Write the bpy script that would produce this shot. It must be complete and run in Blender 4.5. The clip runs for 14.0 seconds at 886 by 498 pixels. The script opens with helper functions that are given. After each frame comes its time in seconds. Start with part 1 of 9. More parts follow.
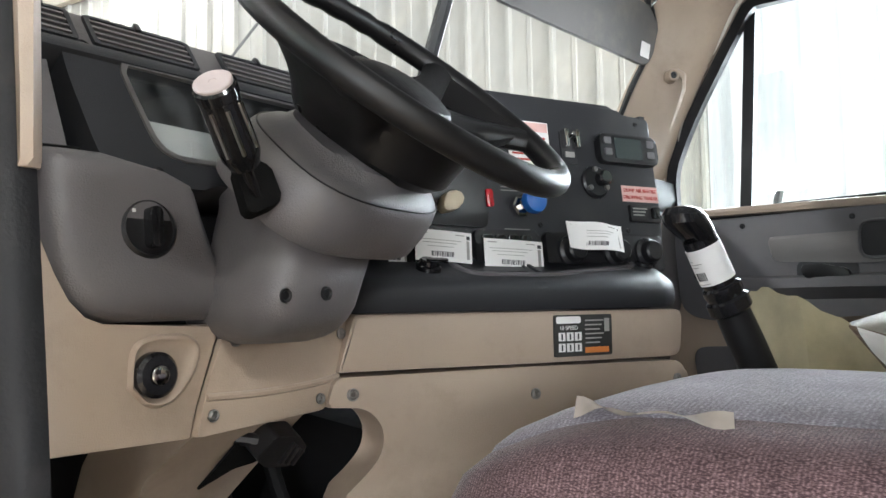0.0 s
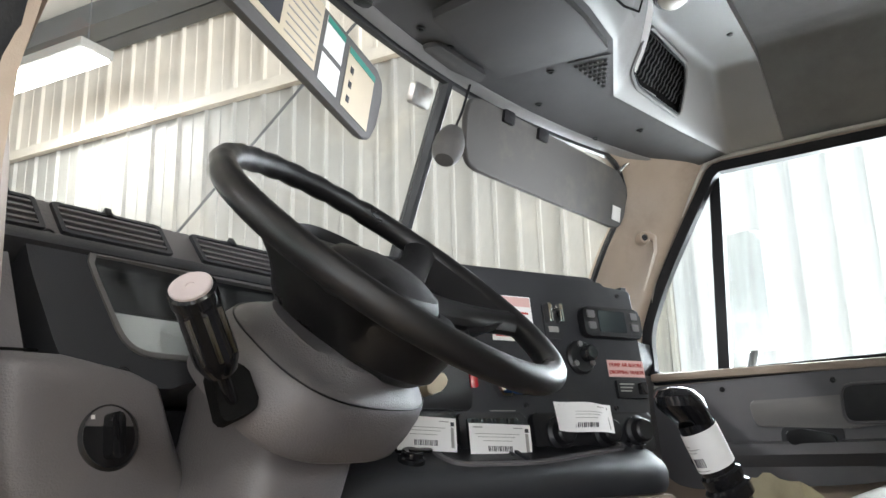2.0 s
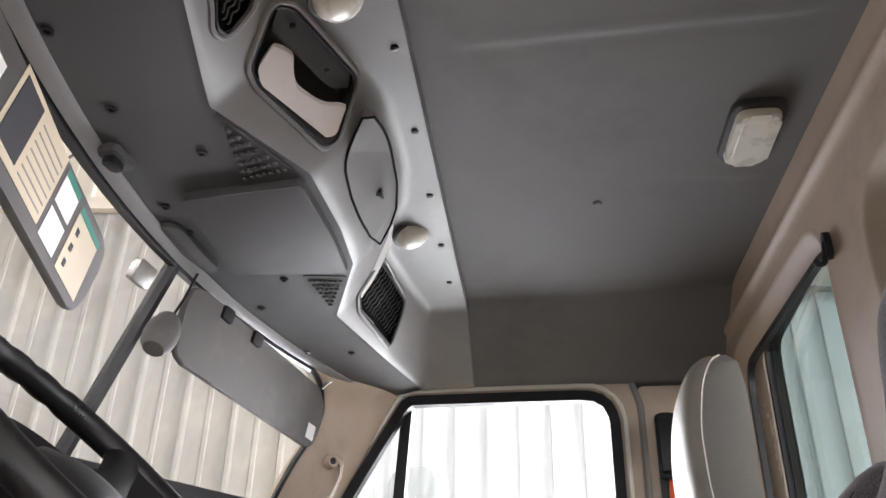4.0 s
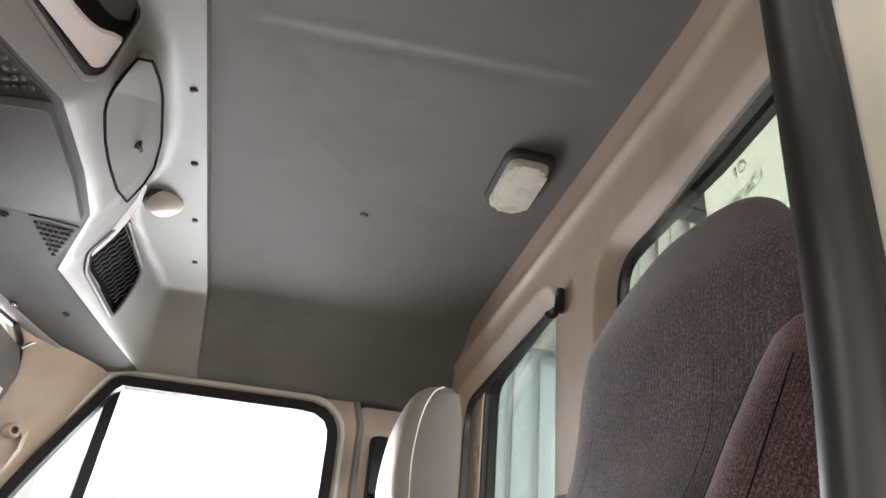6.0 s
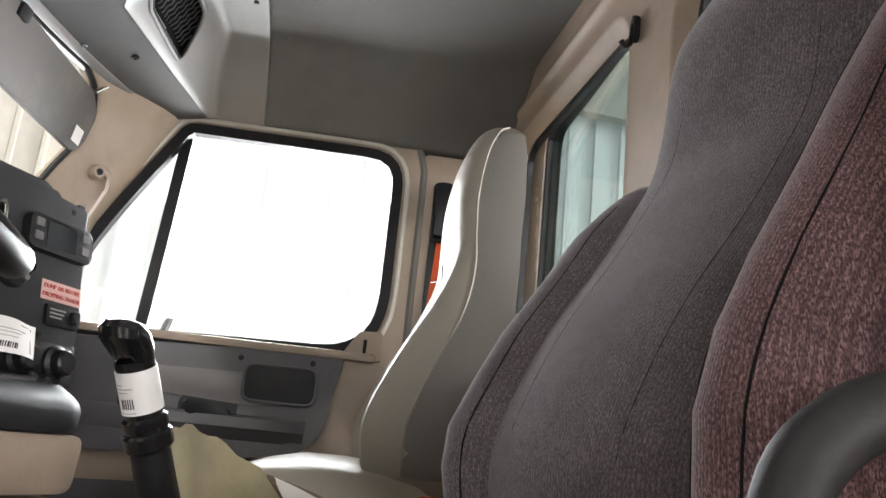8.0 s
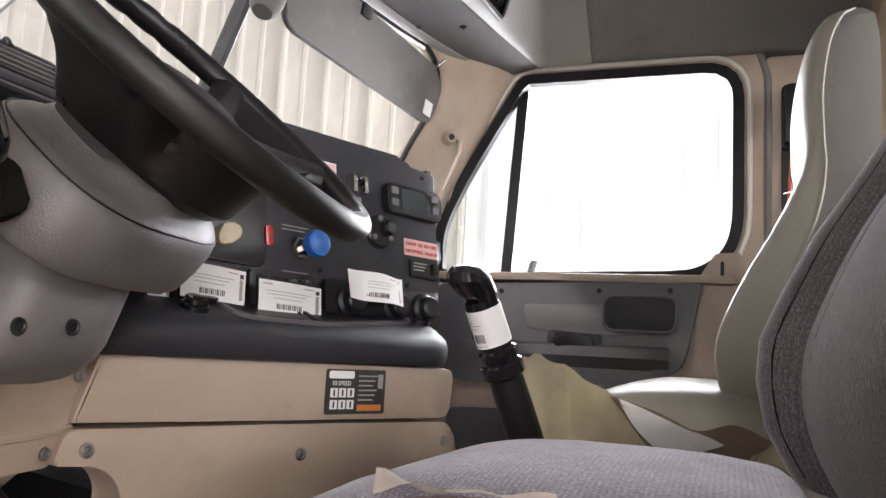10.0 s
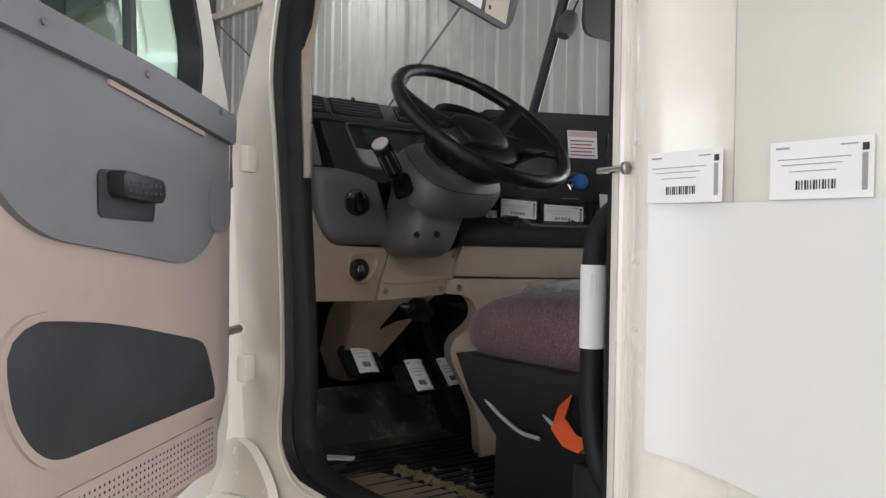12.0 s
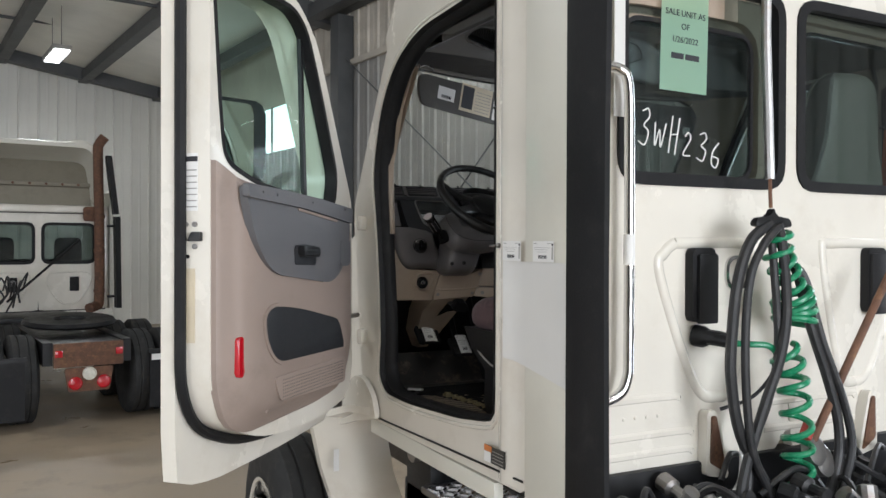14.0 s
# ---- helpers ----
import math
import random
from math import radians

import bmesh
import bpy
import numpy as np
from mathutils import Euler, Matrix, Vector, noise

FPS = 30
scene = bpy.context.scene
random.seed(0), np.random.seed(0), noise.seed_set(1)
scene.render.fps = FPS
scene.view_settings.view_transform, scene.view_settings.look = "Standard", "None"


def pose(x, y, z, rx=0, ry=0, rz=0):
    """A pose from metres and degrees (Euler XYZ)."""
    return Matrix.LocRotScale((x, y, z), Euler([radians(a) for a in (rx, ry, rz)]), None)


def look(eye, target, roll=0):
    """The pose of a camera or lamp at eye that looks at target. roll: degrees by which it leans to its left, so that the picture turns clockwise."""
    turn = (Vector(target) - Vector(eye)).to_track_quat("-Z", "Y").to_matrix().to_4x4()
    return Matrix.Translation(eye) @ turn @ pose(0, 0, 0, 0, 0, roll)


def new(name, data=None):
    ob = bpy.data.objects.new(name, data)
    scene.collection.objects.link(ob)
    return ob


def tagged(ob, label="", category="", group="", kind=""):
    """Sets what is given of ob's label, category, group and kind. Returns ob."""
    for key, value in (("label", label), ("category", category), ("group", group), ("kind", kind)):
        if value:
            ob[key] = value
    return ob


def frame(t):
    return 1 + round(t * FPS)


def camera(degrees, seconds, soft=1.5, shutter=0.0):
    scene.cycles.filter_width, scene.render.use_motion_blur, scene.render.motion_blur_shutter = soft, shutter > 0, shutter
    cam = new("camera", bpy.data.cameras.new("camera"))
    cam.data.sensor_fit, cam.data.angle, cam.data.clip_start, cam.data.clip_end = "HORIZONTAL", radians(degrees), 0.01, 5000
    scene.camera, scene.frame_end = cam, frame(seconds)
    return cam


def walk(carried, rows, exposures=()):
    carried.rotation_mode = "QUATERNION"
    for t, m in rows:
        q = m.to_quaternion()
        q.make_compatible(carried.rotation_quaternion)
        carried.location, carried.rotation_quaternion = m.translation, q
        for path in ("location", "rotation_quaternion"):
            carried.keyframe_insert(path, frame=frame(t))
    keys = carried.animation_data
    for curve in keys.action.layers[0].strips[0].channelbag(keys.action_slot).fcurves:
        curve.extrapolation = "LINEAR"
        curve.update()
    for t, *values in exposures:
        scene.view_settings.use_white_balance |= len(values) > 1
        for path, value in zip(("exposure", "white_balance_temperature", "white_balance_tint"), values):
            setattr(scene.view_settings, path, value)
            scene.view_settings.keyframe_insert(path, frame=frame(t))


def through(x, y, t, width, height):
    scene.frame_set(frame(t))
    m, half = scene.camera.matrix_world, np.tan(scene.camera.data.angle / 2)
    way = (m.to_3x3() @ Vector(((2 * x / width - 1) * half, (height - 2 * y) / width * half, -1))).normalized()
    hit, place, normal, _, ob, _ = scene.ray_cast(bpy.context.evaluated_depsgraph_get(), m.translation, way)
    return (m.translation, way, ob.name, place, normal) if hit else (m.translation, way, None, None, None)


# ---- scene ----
cam = camera(57.6, 14.0)
PATH = [
    (0, (0.056, 0.091, 2.003), (1.636, 1.31, 2.133), -0.9),
    (0.5, (0.069, 0.086, 2.01), (1.628, 1.331, 2.163), -1.0),
    (1, (0.083, 0.091, 2.013), (1.628, 1.348, 2.196), -1.1),
    (1.5, (0.09, 0.096, 2.022), (1.645, 1.322, 2.306), -1.5),
    (2, (0.077, 0.143, 2.068), (1.674, 1.25, 2.545), -1.6),
    (2.5, (0.052, 0.181, 2.091), (1.672, 1.162, 2.734), -1.4),
    (3, (0.025, 0.202, 2.112), (1.669, 1.035, 2.889), -0.8),
    (3.5, (0.037, 0.225, 2.124), (1.753, 0.792, 2.979), -0.5),
    (4, (0.071, 0.253, 2.119), (1.813, 0.566, 3.049), 1.2),
    (4.2, (0.081, 0.257, 2.126), (1.824, 0.474, 3.082), 2.0),
    (6.3, (0.132, 0.23, 2.091), (1.857, -0.105, 3.044), 4.7),
    (6.5, (0.15, 0.225, 2.085), (1.916, -0.124, 2.956), 5.2),
    (7, (0.14, 0.23, 2.06), (1.972, -0.149, 2.767), 5.5),
    (7.2, (0.134, 0.238, 2.048), (1.993, -0.142, 2.68), 5.2),
    (9.3, (0.154, 0.29, 1.991), (2.115, 0.502, 2.32), 4.0),
    (9.5, (0.149, 0.276, 1.991), (2.095, 0.612, 2.307), 3.8),
    (10, (0.103, 0.178, 2.007), (1.969, 0.85, 2.268), 3.1),
    (10.5, (0.045, 0.099, 1.99), (1.776, 1.078, 2.201), 2.5),
    (11, (-0.111, -0.121, 1.997), (1.439, 1.136, 2.12), 2.2),
    (11.5, (-0.287, -0.382, 1.983), (1.066, 1.09, 2.009), 1.4),
    (12, (-0.409, -0.764, 1.999), (0.781, 0.844, 1.979), 0.9),
    (12.5, (-0.579, -1.184, 2.02), (0.472, 0.517, 1.976), 0.3),
    (13, (-0.702, -1.54, 2.073), (0.252, 0.218, 2.033), -0.1),
    (13.5, (-0.758, -1.918, 2.085), (0.162, -0.143, 2.048), -0.1),
    (14, (-0.896, -2.216, 2.099), (0.002, -0.429, 2.083), 0.2),
]
EXPOSURES = [(0.0, 1.0, 5980, 10), (2.0, 0.80, 6080, 11), (3.0, 0.46, 6450, 20), (4.0, 0.70, 6350, 19), (6.5, 1.15, 6550, 15), (7.2, 1.08, 6450, 13), (9.5, 1.08, 6450, 20), (10.5, 0.9, 6300, 20), (11.0, 0.45, 6200, 18), (11.5, -0.04, 6100, 16), (12.0, -0.40, 5950, 13), (12.5, -0.60, 5930, 11), (13.5, -0.88, 5920, 10), (14.0, -0.97, 5900, 10)]
walk(cam, [(t, look(eye, target, roll)) for t, eye, target, roll in PATH], EXPOSURES)

# ---- world, sun, large lights ----
world = bpy.data.worlds.new("sky")
scene.world = world
world.use_nodes = True
wn = world.node_tree.nodes
sky = wn.new("ShaderNodeTexSky")
sky.sky_type = 'NISHITA'
sky.sun_disc = False
sky.sun_elevation = radians(38)
sky.sun_rotation = radians(110)
wn["Background"].inputs[1].default_value = 0.1
world.node_tree.links.new(sky.outputs[0], wn["Background"].inputs[0])
sun = new("sun", bpy.data.lights.new("sun", "SUN"))
sun.data.energy, sun.data.angle, sun.data.color = 1.2, radians(10), (1.0, 0.95, 0.88)
sun.matrix_basis = look((30, 10, 25), (0, 0, 0))


def area(name, at, to, w, h, power, color=(1, 1, 1)):
    li = bpy.data.lights.new(name, "AREA")
    li.shape, li.size, li.size_y, li.energy, li.color = "RECTANGLE", w, h, power, color
    ob = new(name, li)
    ob.matrix_basis = look(at, to)
    return ob


# daylight in the back and left openings of the hall
area("bay_daylight", (1.2, -12.4, 2.7), (0.8, 0.0, 2.0), 5.2, 4.6, 2150, (1.0, 0.99, 0.97))
area("left_bay_daylight", (-15.5, -8.2, 2.7), (0.0, -0.5, 2.0), 9.0, 4.6, 1400, (1.0, 0.99, 0.97))
area("left_front_bay_daylight", (-15.5, 2.6, 2.7), (0.4, 0.2, 2.1), 7.6, 4.6, 600, (1.0, 0.99, 0.97))
# added fill lamp before the side wall, where there is no opening
area("side_wall_fill", (4.45, 0.75, 2.5), (0.0, 0.6, 2.1), 2.6, 3.2, 400, (0.97, 0.98, 1.0))

# ---- materials ----
def nodes_of(name):
    m = bpy.data.materials.new(name)
    m.use_nodes = True
    return m, m.node_tree.nodes, m.node_tree.links, m.node_tree.nodes["Principled BSDF"]


def mat(name, color, rough=0.5, metal=0.0, vary=0.12, scale=6.0, grain=0.0, grain_scale=400.0, dirt=None, dirt_amount=0.0,
        dirt_scale=3.0, spec=0.5, coat=0.0, stretch=(1, 1, 1), rvary=0.1):
    """A surface with broad mottling, an optional stain colour and a fine grain in relief."""
    m, n, l, b = nodes_of(name)
    tc = n.new("ShaderNodeTexCoord")
    mp = n.new("ShaderNodeMapping")
    mp.inputs["Scale"].default_value = stretch
    l.new(tc.outputs["Object"], mp.inputs[0])
    t1 = n.new("ShaderNodeTexNoise")
    t1.inputs["Scale"].default_value, t1.inputs["Detail"].default_value, t1.inputs["Roughness"].default_value = scale, 6.0, 0.62
    l.new(mp.outputs[0], t1.inputs[0])
    ramp = n.new("ShaderNodeMapRange")
    ramp.inputs[1].default_value, ramp.inputs[2].default_value = 0.3, 0.7
    ramp.inputs[3].default_value, ramp.inputs[4].default_value = 1 - vary, 1 + vary
    l.new(t1.outputs[0], ramp.inputs[0])
    mul = n.new("ShaderNodeMix")
    mul.data_type, mul.blend_type = "RGBA", "MULTIPLY"
    mul.inputs[0].default_value = 1.0
    mul.inputs[6].default_value = (*color, 1)
    l.new(ramp.outputs[0], mul.inputs[7])
    out = mul.outputs[2]
    if dirt:
        t2 = n.new("ShaderNodeTexNoise")
        t2.inputs["Scale"].default_value, t2.inputs["Detail"].default_value, t2.inputs["Roughness"].default_value = dirt_scale, 8.0, 0.7
        l.new(tc.outputs["Object"], t2.inputs[0])
        r2 = n.new("ShaderNodeMapRange")
        r2.inputs[1].default_value, r2.inputs[2].default_value = 0.52, 0.72
        r2.inputs[4].default_value = dirt_amount
        l.new(t2.outputs[0], r2.inputs[0])
        mx = n.new("ShaderNodeMix")
        mx.data_type = "RGBA"
        l.new(r2.outputs[0], mx.inputs[0])
        l.new(out, mx.inputs[6])
        mx.inputs[7].default_value = (*dirt, 1)
        out = mx.outputs[2]
    l.new(out, b.inputs["Base Color"])
    rr = n.new("ShaderNodeMapRange")
    rr.inputs[1].default_value, rr.inputs[2].default_value = 0.3, 0.7
    rr.inputs[3].default_value, rr.inputs[4].default_value = max(0.02, rough - rvary), min(1.0, rough + rvary)
    l.new(t1.outputs[0], rr.inputs[0])
    l.new(rr.outputs[0], b.inputs["Roughness"])
    b.inputs["Metallic"].default_value = metal
    b.inputs["Specular IOR Level"].default_value = spec
    b.inputs["Coat Weight"].default_value = coat
    if grain:
        t3 = n.new("ShaderNodeTexNoise")
        t3.inputs["Scale"].default_value, t3.inputs["Detail"].default_value = grain_scale, 3.0
        l.new(mp.outputs[0], t3.inputs[0])
        bp = n.new("ShaderNodeBump")
        bp.inputs["Strength"].default_value, bp.inputs["Distance"].default_value = grain, 0.002
        l.new(t3.outputs[0], bp.inputs["Height"])
        l.new(bp.outputs[0], b.inputs["Normal"])
    return m


def cloth(name, color, fleck, axis="z", rib=260.0, depth=0.6):
    """Woven cloth with fine ribs and light flecks."""
    m, n, l, b = nodes_of(name)
    tc = n.new("ShaderNodeTexCoord")
    w = n.new("ShaderNodeTexWave")
    w.bands_direction = axis.upper()
    w.inputs["Scale"].default_value, w.inputs["Distortion"].default_value = rib / 6.283, 0.06
    w.inputs["Detail"].default_value = 0.0
    l.new(tc.outputs["Object"], w.inputs[0])
    f = n.new("ShaderNodeTexNoise")
    f.inputs["Scale"].default_value, f.inputs["Detail"].default_value = 900.0, 3.0
    mp = n.new("ShaderNodeMapping")                       # threads run along the pile
    mp.inputs["Scale"].default_value = (1.0, 0.4, 1.0) if axis == "y" else (1.0, 1.0, 0.4)
    l.new(tc.outputs["Object"], mp.inputs[0])
    l.new(mp.outputs[0], f.inputs[0])
    g = n.new("ShaderNodeTexNoise")
    g.inputs["Scale"].default_value, g.inputs["Detail"].default_value, g.inputs["Roughness"].default_value = 9.0, 9.0, 0.72
    l.new(tc.outputs["Object"], g.inputs[0])
    cr = n.new("ShaderNodeMapRange")
    cr.inputs[1].default_value, cr.inputs[2].default_value = 0.40, 0.72
    cr.inputs[4].default_value = 0.9
    l.new(f.outputs[0], cr.inputs[0])
    mx = n.new("ShaderNodeMix")
    mx.data_type = "RGBA"
    mx.inputs[6].default_value, mx.inputs[7].default_value = (*color, 1), (*fleck, 1)
    rb = n.new("ShaderNodeMapRange")
    rb.inputs[3].default_value, rb.inputs[4].default_value = 1.0 - depth, 1.0 + 0.5 * depth
    l.new(w.outputs[1], rb.inputs[0])
    fm = n.new("ShaderNodeMath")
    fm.operation = "MULTIPLY"
    l.new(cr.outputs[0], fm.inputs[0])
    l.new(rb.outputs[0], fm.inputs[1])
    l.new(fm.outputs[0], mx.inputs[0])
    gr = n.new("ShaderNodeMapRange")
    gr.inputs[1].default_value, gr.inputs[2].default_value, gr.inputs[3].default_value, gr.inputs[4].default_value = 0.3, 0.7, 0.7, 1.25
    l.new(g.outputs[0], gr.inputs[0])
    mu = n.new("ShaderNodeMix")
    mu.data_type, mu.blend_type = "RGBA", "MULTIPLY"
    mu.inputs[0].default_value = 1.0
    l.new(mx.outputs[2], mu.inputs[6])
    l.new(gr.outputs[0], mu.inputs[7])
    l.new(mu.outputs[2], b.inputs["Base Color"])
    b.inputs["Roughness"].default_value = 0.95
    b.inputs["Sheen Weight"].default_value = 0.22
    b.inputs["Sheen Roughness"].default_value = 0.35
    b.inputs["Specular IOR Level"].default_value = 0.15
    bp = n.new("ShaderNodeBump")
    bp.inputs["Strength"].default_value, bp.inputs["Distance"].default_value = depth * 0.3, 0.001
    l.new(w.outputs[0], bp.inputs["Height"])
    b2 = n.new("ShaderNodeBump")
    b2.inputs["Strength"].default_value, b2.inputs["Distance"].default_value = depth, 0.0015
    l.new(f.outputs[0], b2.inputs["Height"])
    l.new(bp.outputs[0], b2.inputs["Normal"])
    l.new(b2.outputs[0], b.inputs["Normal"])
    return m


def glass(name, tint, gloss=0.06, haze=0.0, rim=0.45):
    """A thin pane: clear with a tint, a mirror sheen and a little dusty haze."""
    m = bpy.data.materials.new(name)
    m.use_nodes = True
    n, l = m.node_tree.nodes, m.node_tree.links
    n.remove(n["Principled BSDF"])
    tr = n.new("ShaderNodeBsdfTransparent")
    tr.inputs[0].default_value = (*tint, 1)
    gl = n.new("ShaderNodeBsdfGlossy")
    gl.inputs["Roughness"].default_value = 0.02
    fr = n.new("ShaderNodeLayerWeight")
    pw = n.new("ShaderNodeMath")
    pw.operation = "POWER"
    pw.inputs[1].default_value = 5.0
    l.new(fr.outputs["Facing"], pw.inputs[0])
    ad = n.new("ShaderNodeMath")
    ad.operation = "MULTIPLY_ADD"
    ad.inputs[1].default_value, ad.inputs[2].default_value = rim, gloss
    l.new(pw.outputs[0], ad.inputs[0])
    mx = n.new("ShaderNodeMixShader")
    l.new(ad.outputs[0], mx.inputs[0])
    l.new(tr.outputs[0], mx.inputs[1])
    l.new(gl.outputs[0], mx.inputs[2])
    df = n.new("ShaderNodeBsdfDiffuse")
    df.inputs[0].default_value = (0.7, 0.72, 0.72, 1)
    tc = n.new("ShaderNodeTexCoord")
    mp = n.new("ShaderNodeMapping")
    mp.inputs["Scale"].default_value = (14, 14, 1.2)
    ns = n.new("ShaderNodeTexNoise")
    ns.inputs["Scale"].default_value, ns.inputs["Detail"].default_value = 2.0, 5.0
    l.new(tc.outputs["Object"], mp.inputs[0])
    l.new(mp.outputs[0], ns.inputs[0])
    mr = n.new("ShaderNodeMapRange")
    mr.inputs[1].default_value, mr.inputs[2].default_value, mr.inputs[4].default_value = 0.35, 0.8, haze
    l.new(ns.outputs[0], mr.inputs[0])
    m2 = n.new("ShaderNodeMixShader")
    l.new(mr.outputs[0], m2.inputs[0])
    l.new(mx.outputs[0], m2.inputs[1])
    l.new(df.outputs[0], m2.inputs[2])
    l.new(m2.outputs[0], n["Material Output"].inputs[0])
    return m


def glow(name, color, strength):
    m, n, l, b = nodes_of(name)
    b.inputs["Base Color"].default_value = (*color, 1)
    b.inputs["Emission Color"].default_value = (*color, 1)
    b.inputs["Emission Strength"].default_value = strength
    return m


M_DARK = mat("dark_dash_plastic", (0.024, 0.025, 0.028), 0.50, grain=0.35, grain_scale=700, vary=0.12, dirt=(0.08, 0.073, 0.066), dirt_amount=0.18, dirt_scale=9, spec=0.36)
M_MESH = mat("black_grille_mesh", (0.006, 0.006, 0.006), 0.9, grain=0.5, grain_scale=500, spec=0.1)
M_GREY = mat("grey_dash_plastic", (0.116, 0.109, 0.111), 0.40, grain=0.4, grain_scale=480, vary=0.1, dirt=(0.13, 0.12, 0.11), dirt_amount=0.3, dirt_scale=7)
M_BLACK = mat("black_plastic", (0.010, 0.010, 0.011), 0.38, spec=0.36, grain=0.15, grain_scale=600)
M_GLOSSBLACK = mat("glossy_black_plastic", (0.010, 0.010, 0.011), 0.12, rvary=0.05)
M_WHEEL = mat("black_rim_leatherette", (0.0085, 0.0081, 0.0081), 0.37, grain=0.18, grain_scale=900, rvary=0.12, spec=0.38)
M_RUBBER = mat("black_rubber", (0.011, 0.011, 0.012), 0.55, grain=0.3, grain_scale=180, dirt=(0.06, 0.057, 0.053), dirt_amount=0.22, dirt_scale=12, spec=0.25)
M_BULB = mat("glossy_seal_rubber", (0.012, 0.0125, 0.0125), 0.46, spec=0.3, vary=0.25, scale=3, stretch=(1, 1, 0.15), rvary=0.08)
M_BEIGE = mat("beige_trim_plastic", (0.39, 0.312, 0.242), 0.48, grain=0.3, grain_scale=600, vary=0.06, scale=4, dirt=(0.20, 0.155, 0.115), dirt_amount=0.4, dirt_scale=5)
M_DOORTRIM = mat("taupe_door_trim", (0.30, 0.235, 0.20), 0.55, grain=0.3, grain_scale=600, vary=0.08, scale=4, dirt=(0.15, 0.12, 0.10), dirt_amount=0.45, dirt_scale=4)
M_DOORGREY = mat("grey_door_insert", (0.116, 0.115, 0.121), 0.5, grain=0.3, grain_scale=500, dirt=(0.16, 0.14, 0.13), dirt_amount=0.35, dirt_scale=5)
M_LINER = mat("grey_headliner_cloth", (0.160, 0.159, 0.153), 0.85, grain=0.5, grain_scale=900, vary=0.07, scale=5, dirt=(0.05, 0.045, 0.04), dirt_amount=0.35, dirt_scale=1.6, spec=0.3)
M_CONSOLE = mat("grey_console_plastic", (0.180, 0.174, 0.170), 0.42, grain=0.3, grain_scale=700, vary=0.08, dirt=(0.17, 0.15, 0.13), dirt_amount=0.3, dirt_scale=6)
M_SHELF = mat("dark_grey_header_plastic", (0.046, 0.045, 0.045), 0.6, grain=0.35, grain_scale=700, vary=0.1)
M_VISOR = mat("grey_visor_vinyl", (0.088, 0.084, 0.080), 0.7, grain=0.35, grain_scale=500, dirt=(0.2, 0.17, 0.13), dirt_amount=0.35, dirt_scale=8)
M_WHITE = mat("cream_white_paint", (0.75, 0.71, 0.63), 0.22, vary=0.03, scale=3, coat=0.4, dirt=(0.45, 0.38, 0.28), dirt_amount=0.22, dirt_scale=3.5)
M_FAIR = mat("white_fairing_paint", (0.70, 0.68, 0.60), 0.35, vary=0.03, scale=2, coat=0.2, dirt=(0.5, 0.45, 0.37), dirt_amount=0.2, dirt_scale=2.5)
M_FILM = mat("white_film", (0.70, 0.69, 0.665), 0.4, vary=0.02)
M_PAPER = mat("white_paper_label", (0.80, 0.79, 0.77), 0.6, vary=0.03)
M_INK = mat("dark_ink", (0.03, 0.03, 0.035), 0.7)
M_PLATE = mat("white_moulded_plate", (0.74, 0.69, 0.67), 0.45, vary=0.05, grain=0.15, grain_scale=500, dirt=(0.5, 0.44, 0.38), dirt_amount=0.25, dirt_scale=22)
M_REDINK = mat("red_ink", (0.45, 0.06, 0.05), 0.6)
M_PINKLAB = mat("pink_warning_label", (0.66, 0.42, 0.38), 0.55)
M_CHROME = mat("chrome", (0.62, 0.61, 0.60), 0.14, metal=1.0, vary=0.05)
M_STEEL = mat("dull_steel", (0.30, 0.29, 0.28), 0.42, metal=0.9, vary=0.15, dirt=(0.16, 0.09, 0.05), dirt_amount=0.5, dirt_scale=14)
M_RUST = mat("rusty_steel", (0.13, 0.065, 0.04), 0.8, vary=0.35, scale=14, dirt=(0.30, 0.16, 0.07), dirt_amount=0.6, dirt_scale=20, grain=0.5, grain_scale=120)
M_MAROON = cloth("maroon_corduroy", (0.050, 0.028, 0.032), (0.23, 0.150, 0.152), "x", 620, 0.5)
M_MAROONY = cloth("maroon_cushion_corduroy", (0.060, 0.036, 0.040), (0.27, 0.185, 0.188), "y", 620, 0.45)
M_LINING = mat("brown_boot_lining", (0.17, 0.125, 0.095), 0.75, vary=0.2, scale=14, grain=0.5, grain_scale=90)
M_SCRAP = mat("yellowed_fibre", (0.20, 0.165, 0.085), 0.9, vary=0.45, scale=60, grain=0.8, grain_scale=220)
M_SEATGREY = cloth("grey_velour", (0.040, 0.035, 0.038), (0.135, 0.119, 0.126), "x", 480, 0.35)
M_SEATBLUE = cloth("lavender_grey_velour", (0.17, 0.158, 0.182), (0.44, 0.415, 0.46), "y", 420, 0.4)
M_VINYL = mat("light_grey_seat_vinyl", (0.29, 0.27, 0.23), 0.42, grain=0.35, grain_scale=260, vary=0.06, dirt=(0.25, 0.23, 0.19), dirt_amount=0.4, dirt_scale=6)
M_VINYLDK = mat("grey_seat_vinyl", (0.165, 0.158, 0.142), 0.45, grain=0.35, grain_scale=260, vary=0.06)
M_FLOOR = mat("concrete_floor", (0.37, 0.30, 0.215), 0.42, vary=0.2, scale=0.7, dirt=(0.13, 0.11, 0.09), dirt_amount=0.6, dirt_scale=0.9, grain=0.15, grain_scale=40, rvary=0.2)
M_MAT = mat("black_rubber_mat", (0.040, 0.037, 0.034), 0.50, vary=0.3, scale=9, dirt=(0.26, 0.205, 0.14), dirt_amount=0.85, dirt_scale=13, grain=0.4, grain_scale=90, stretch=(1, 0.35, 1))
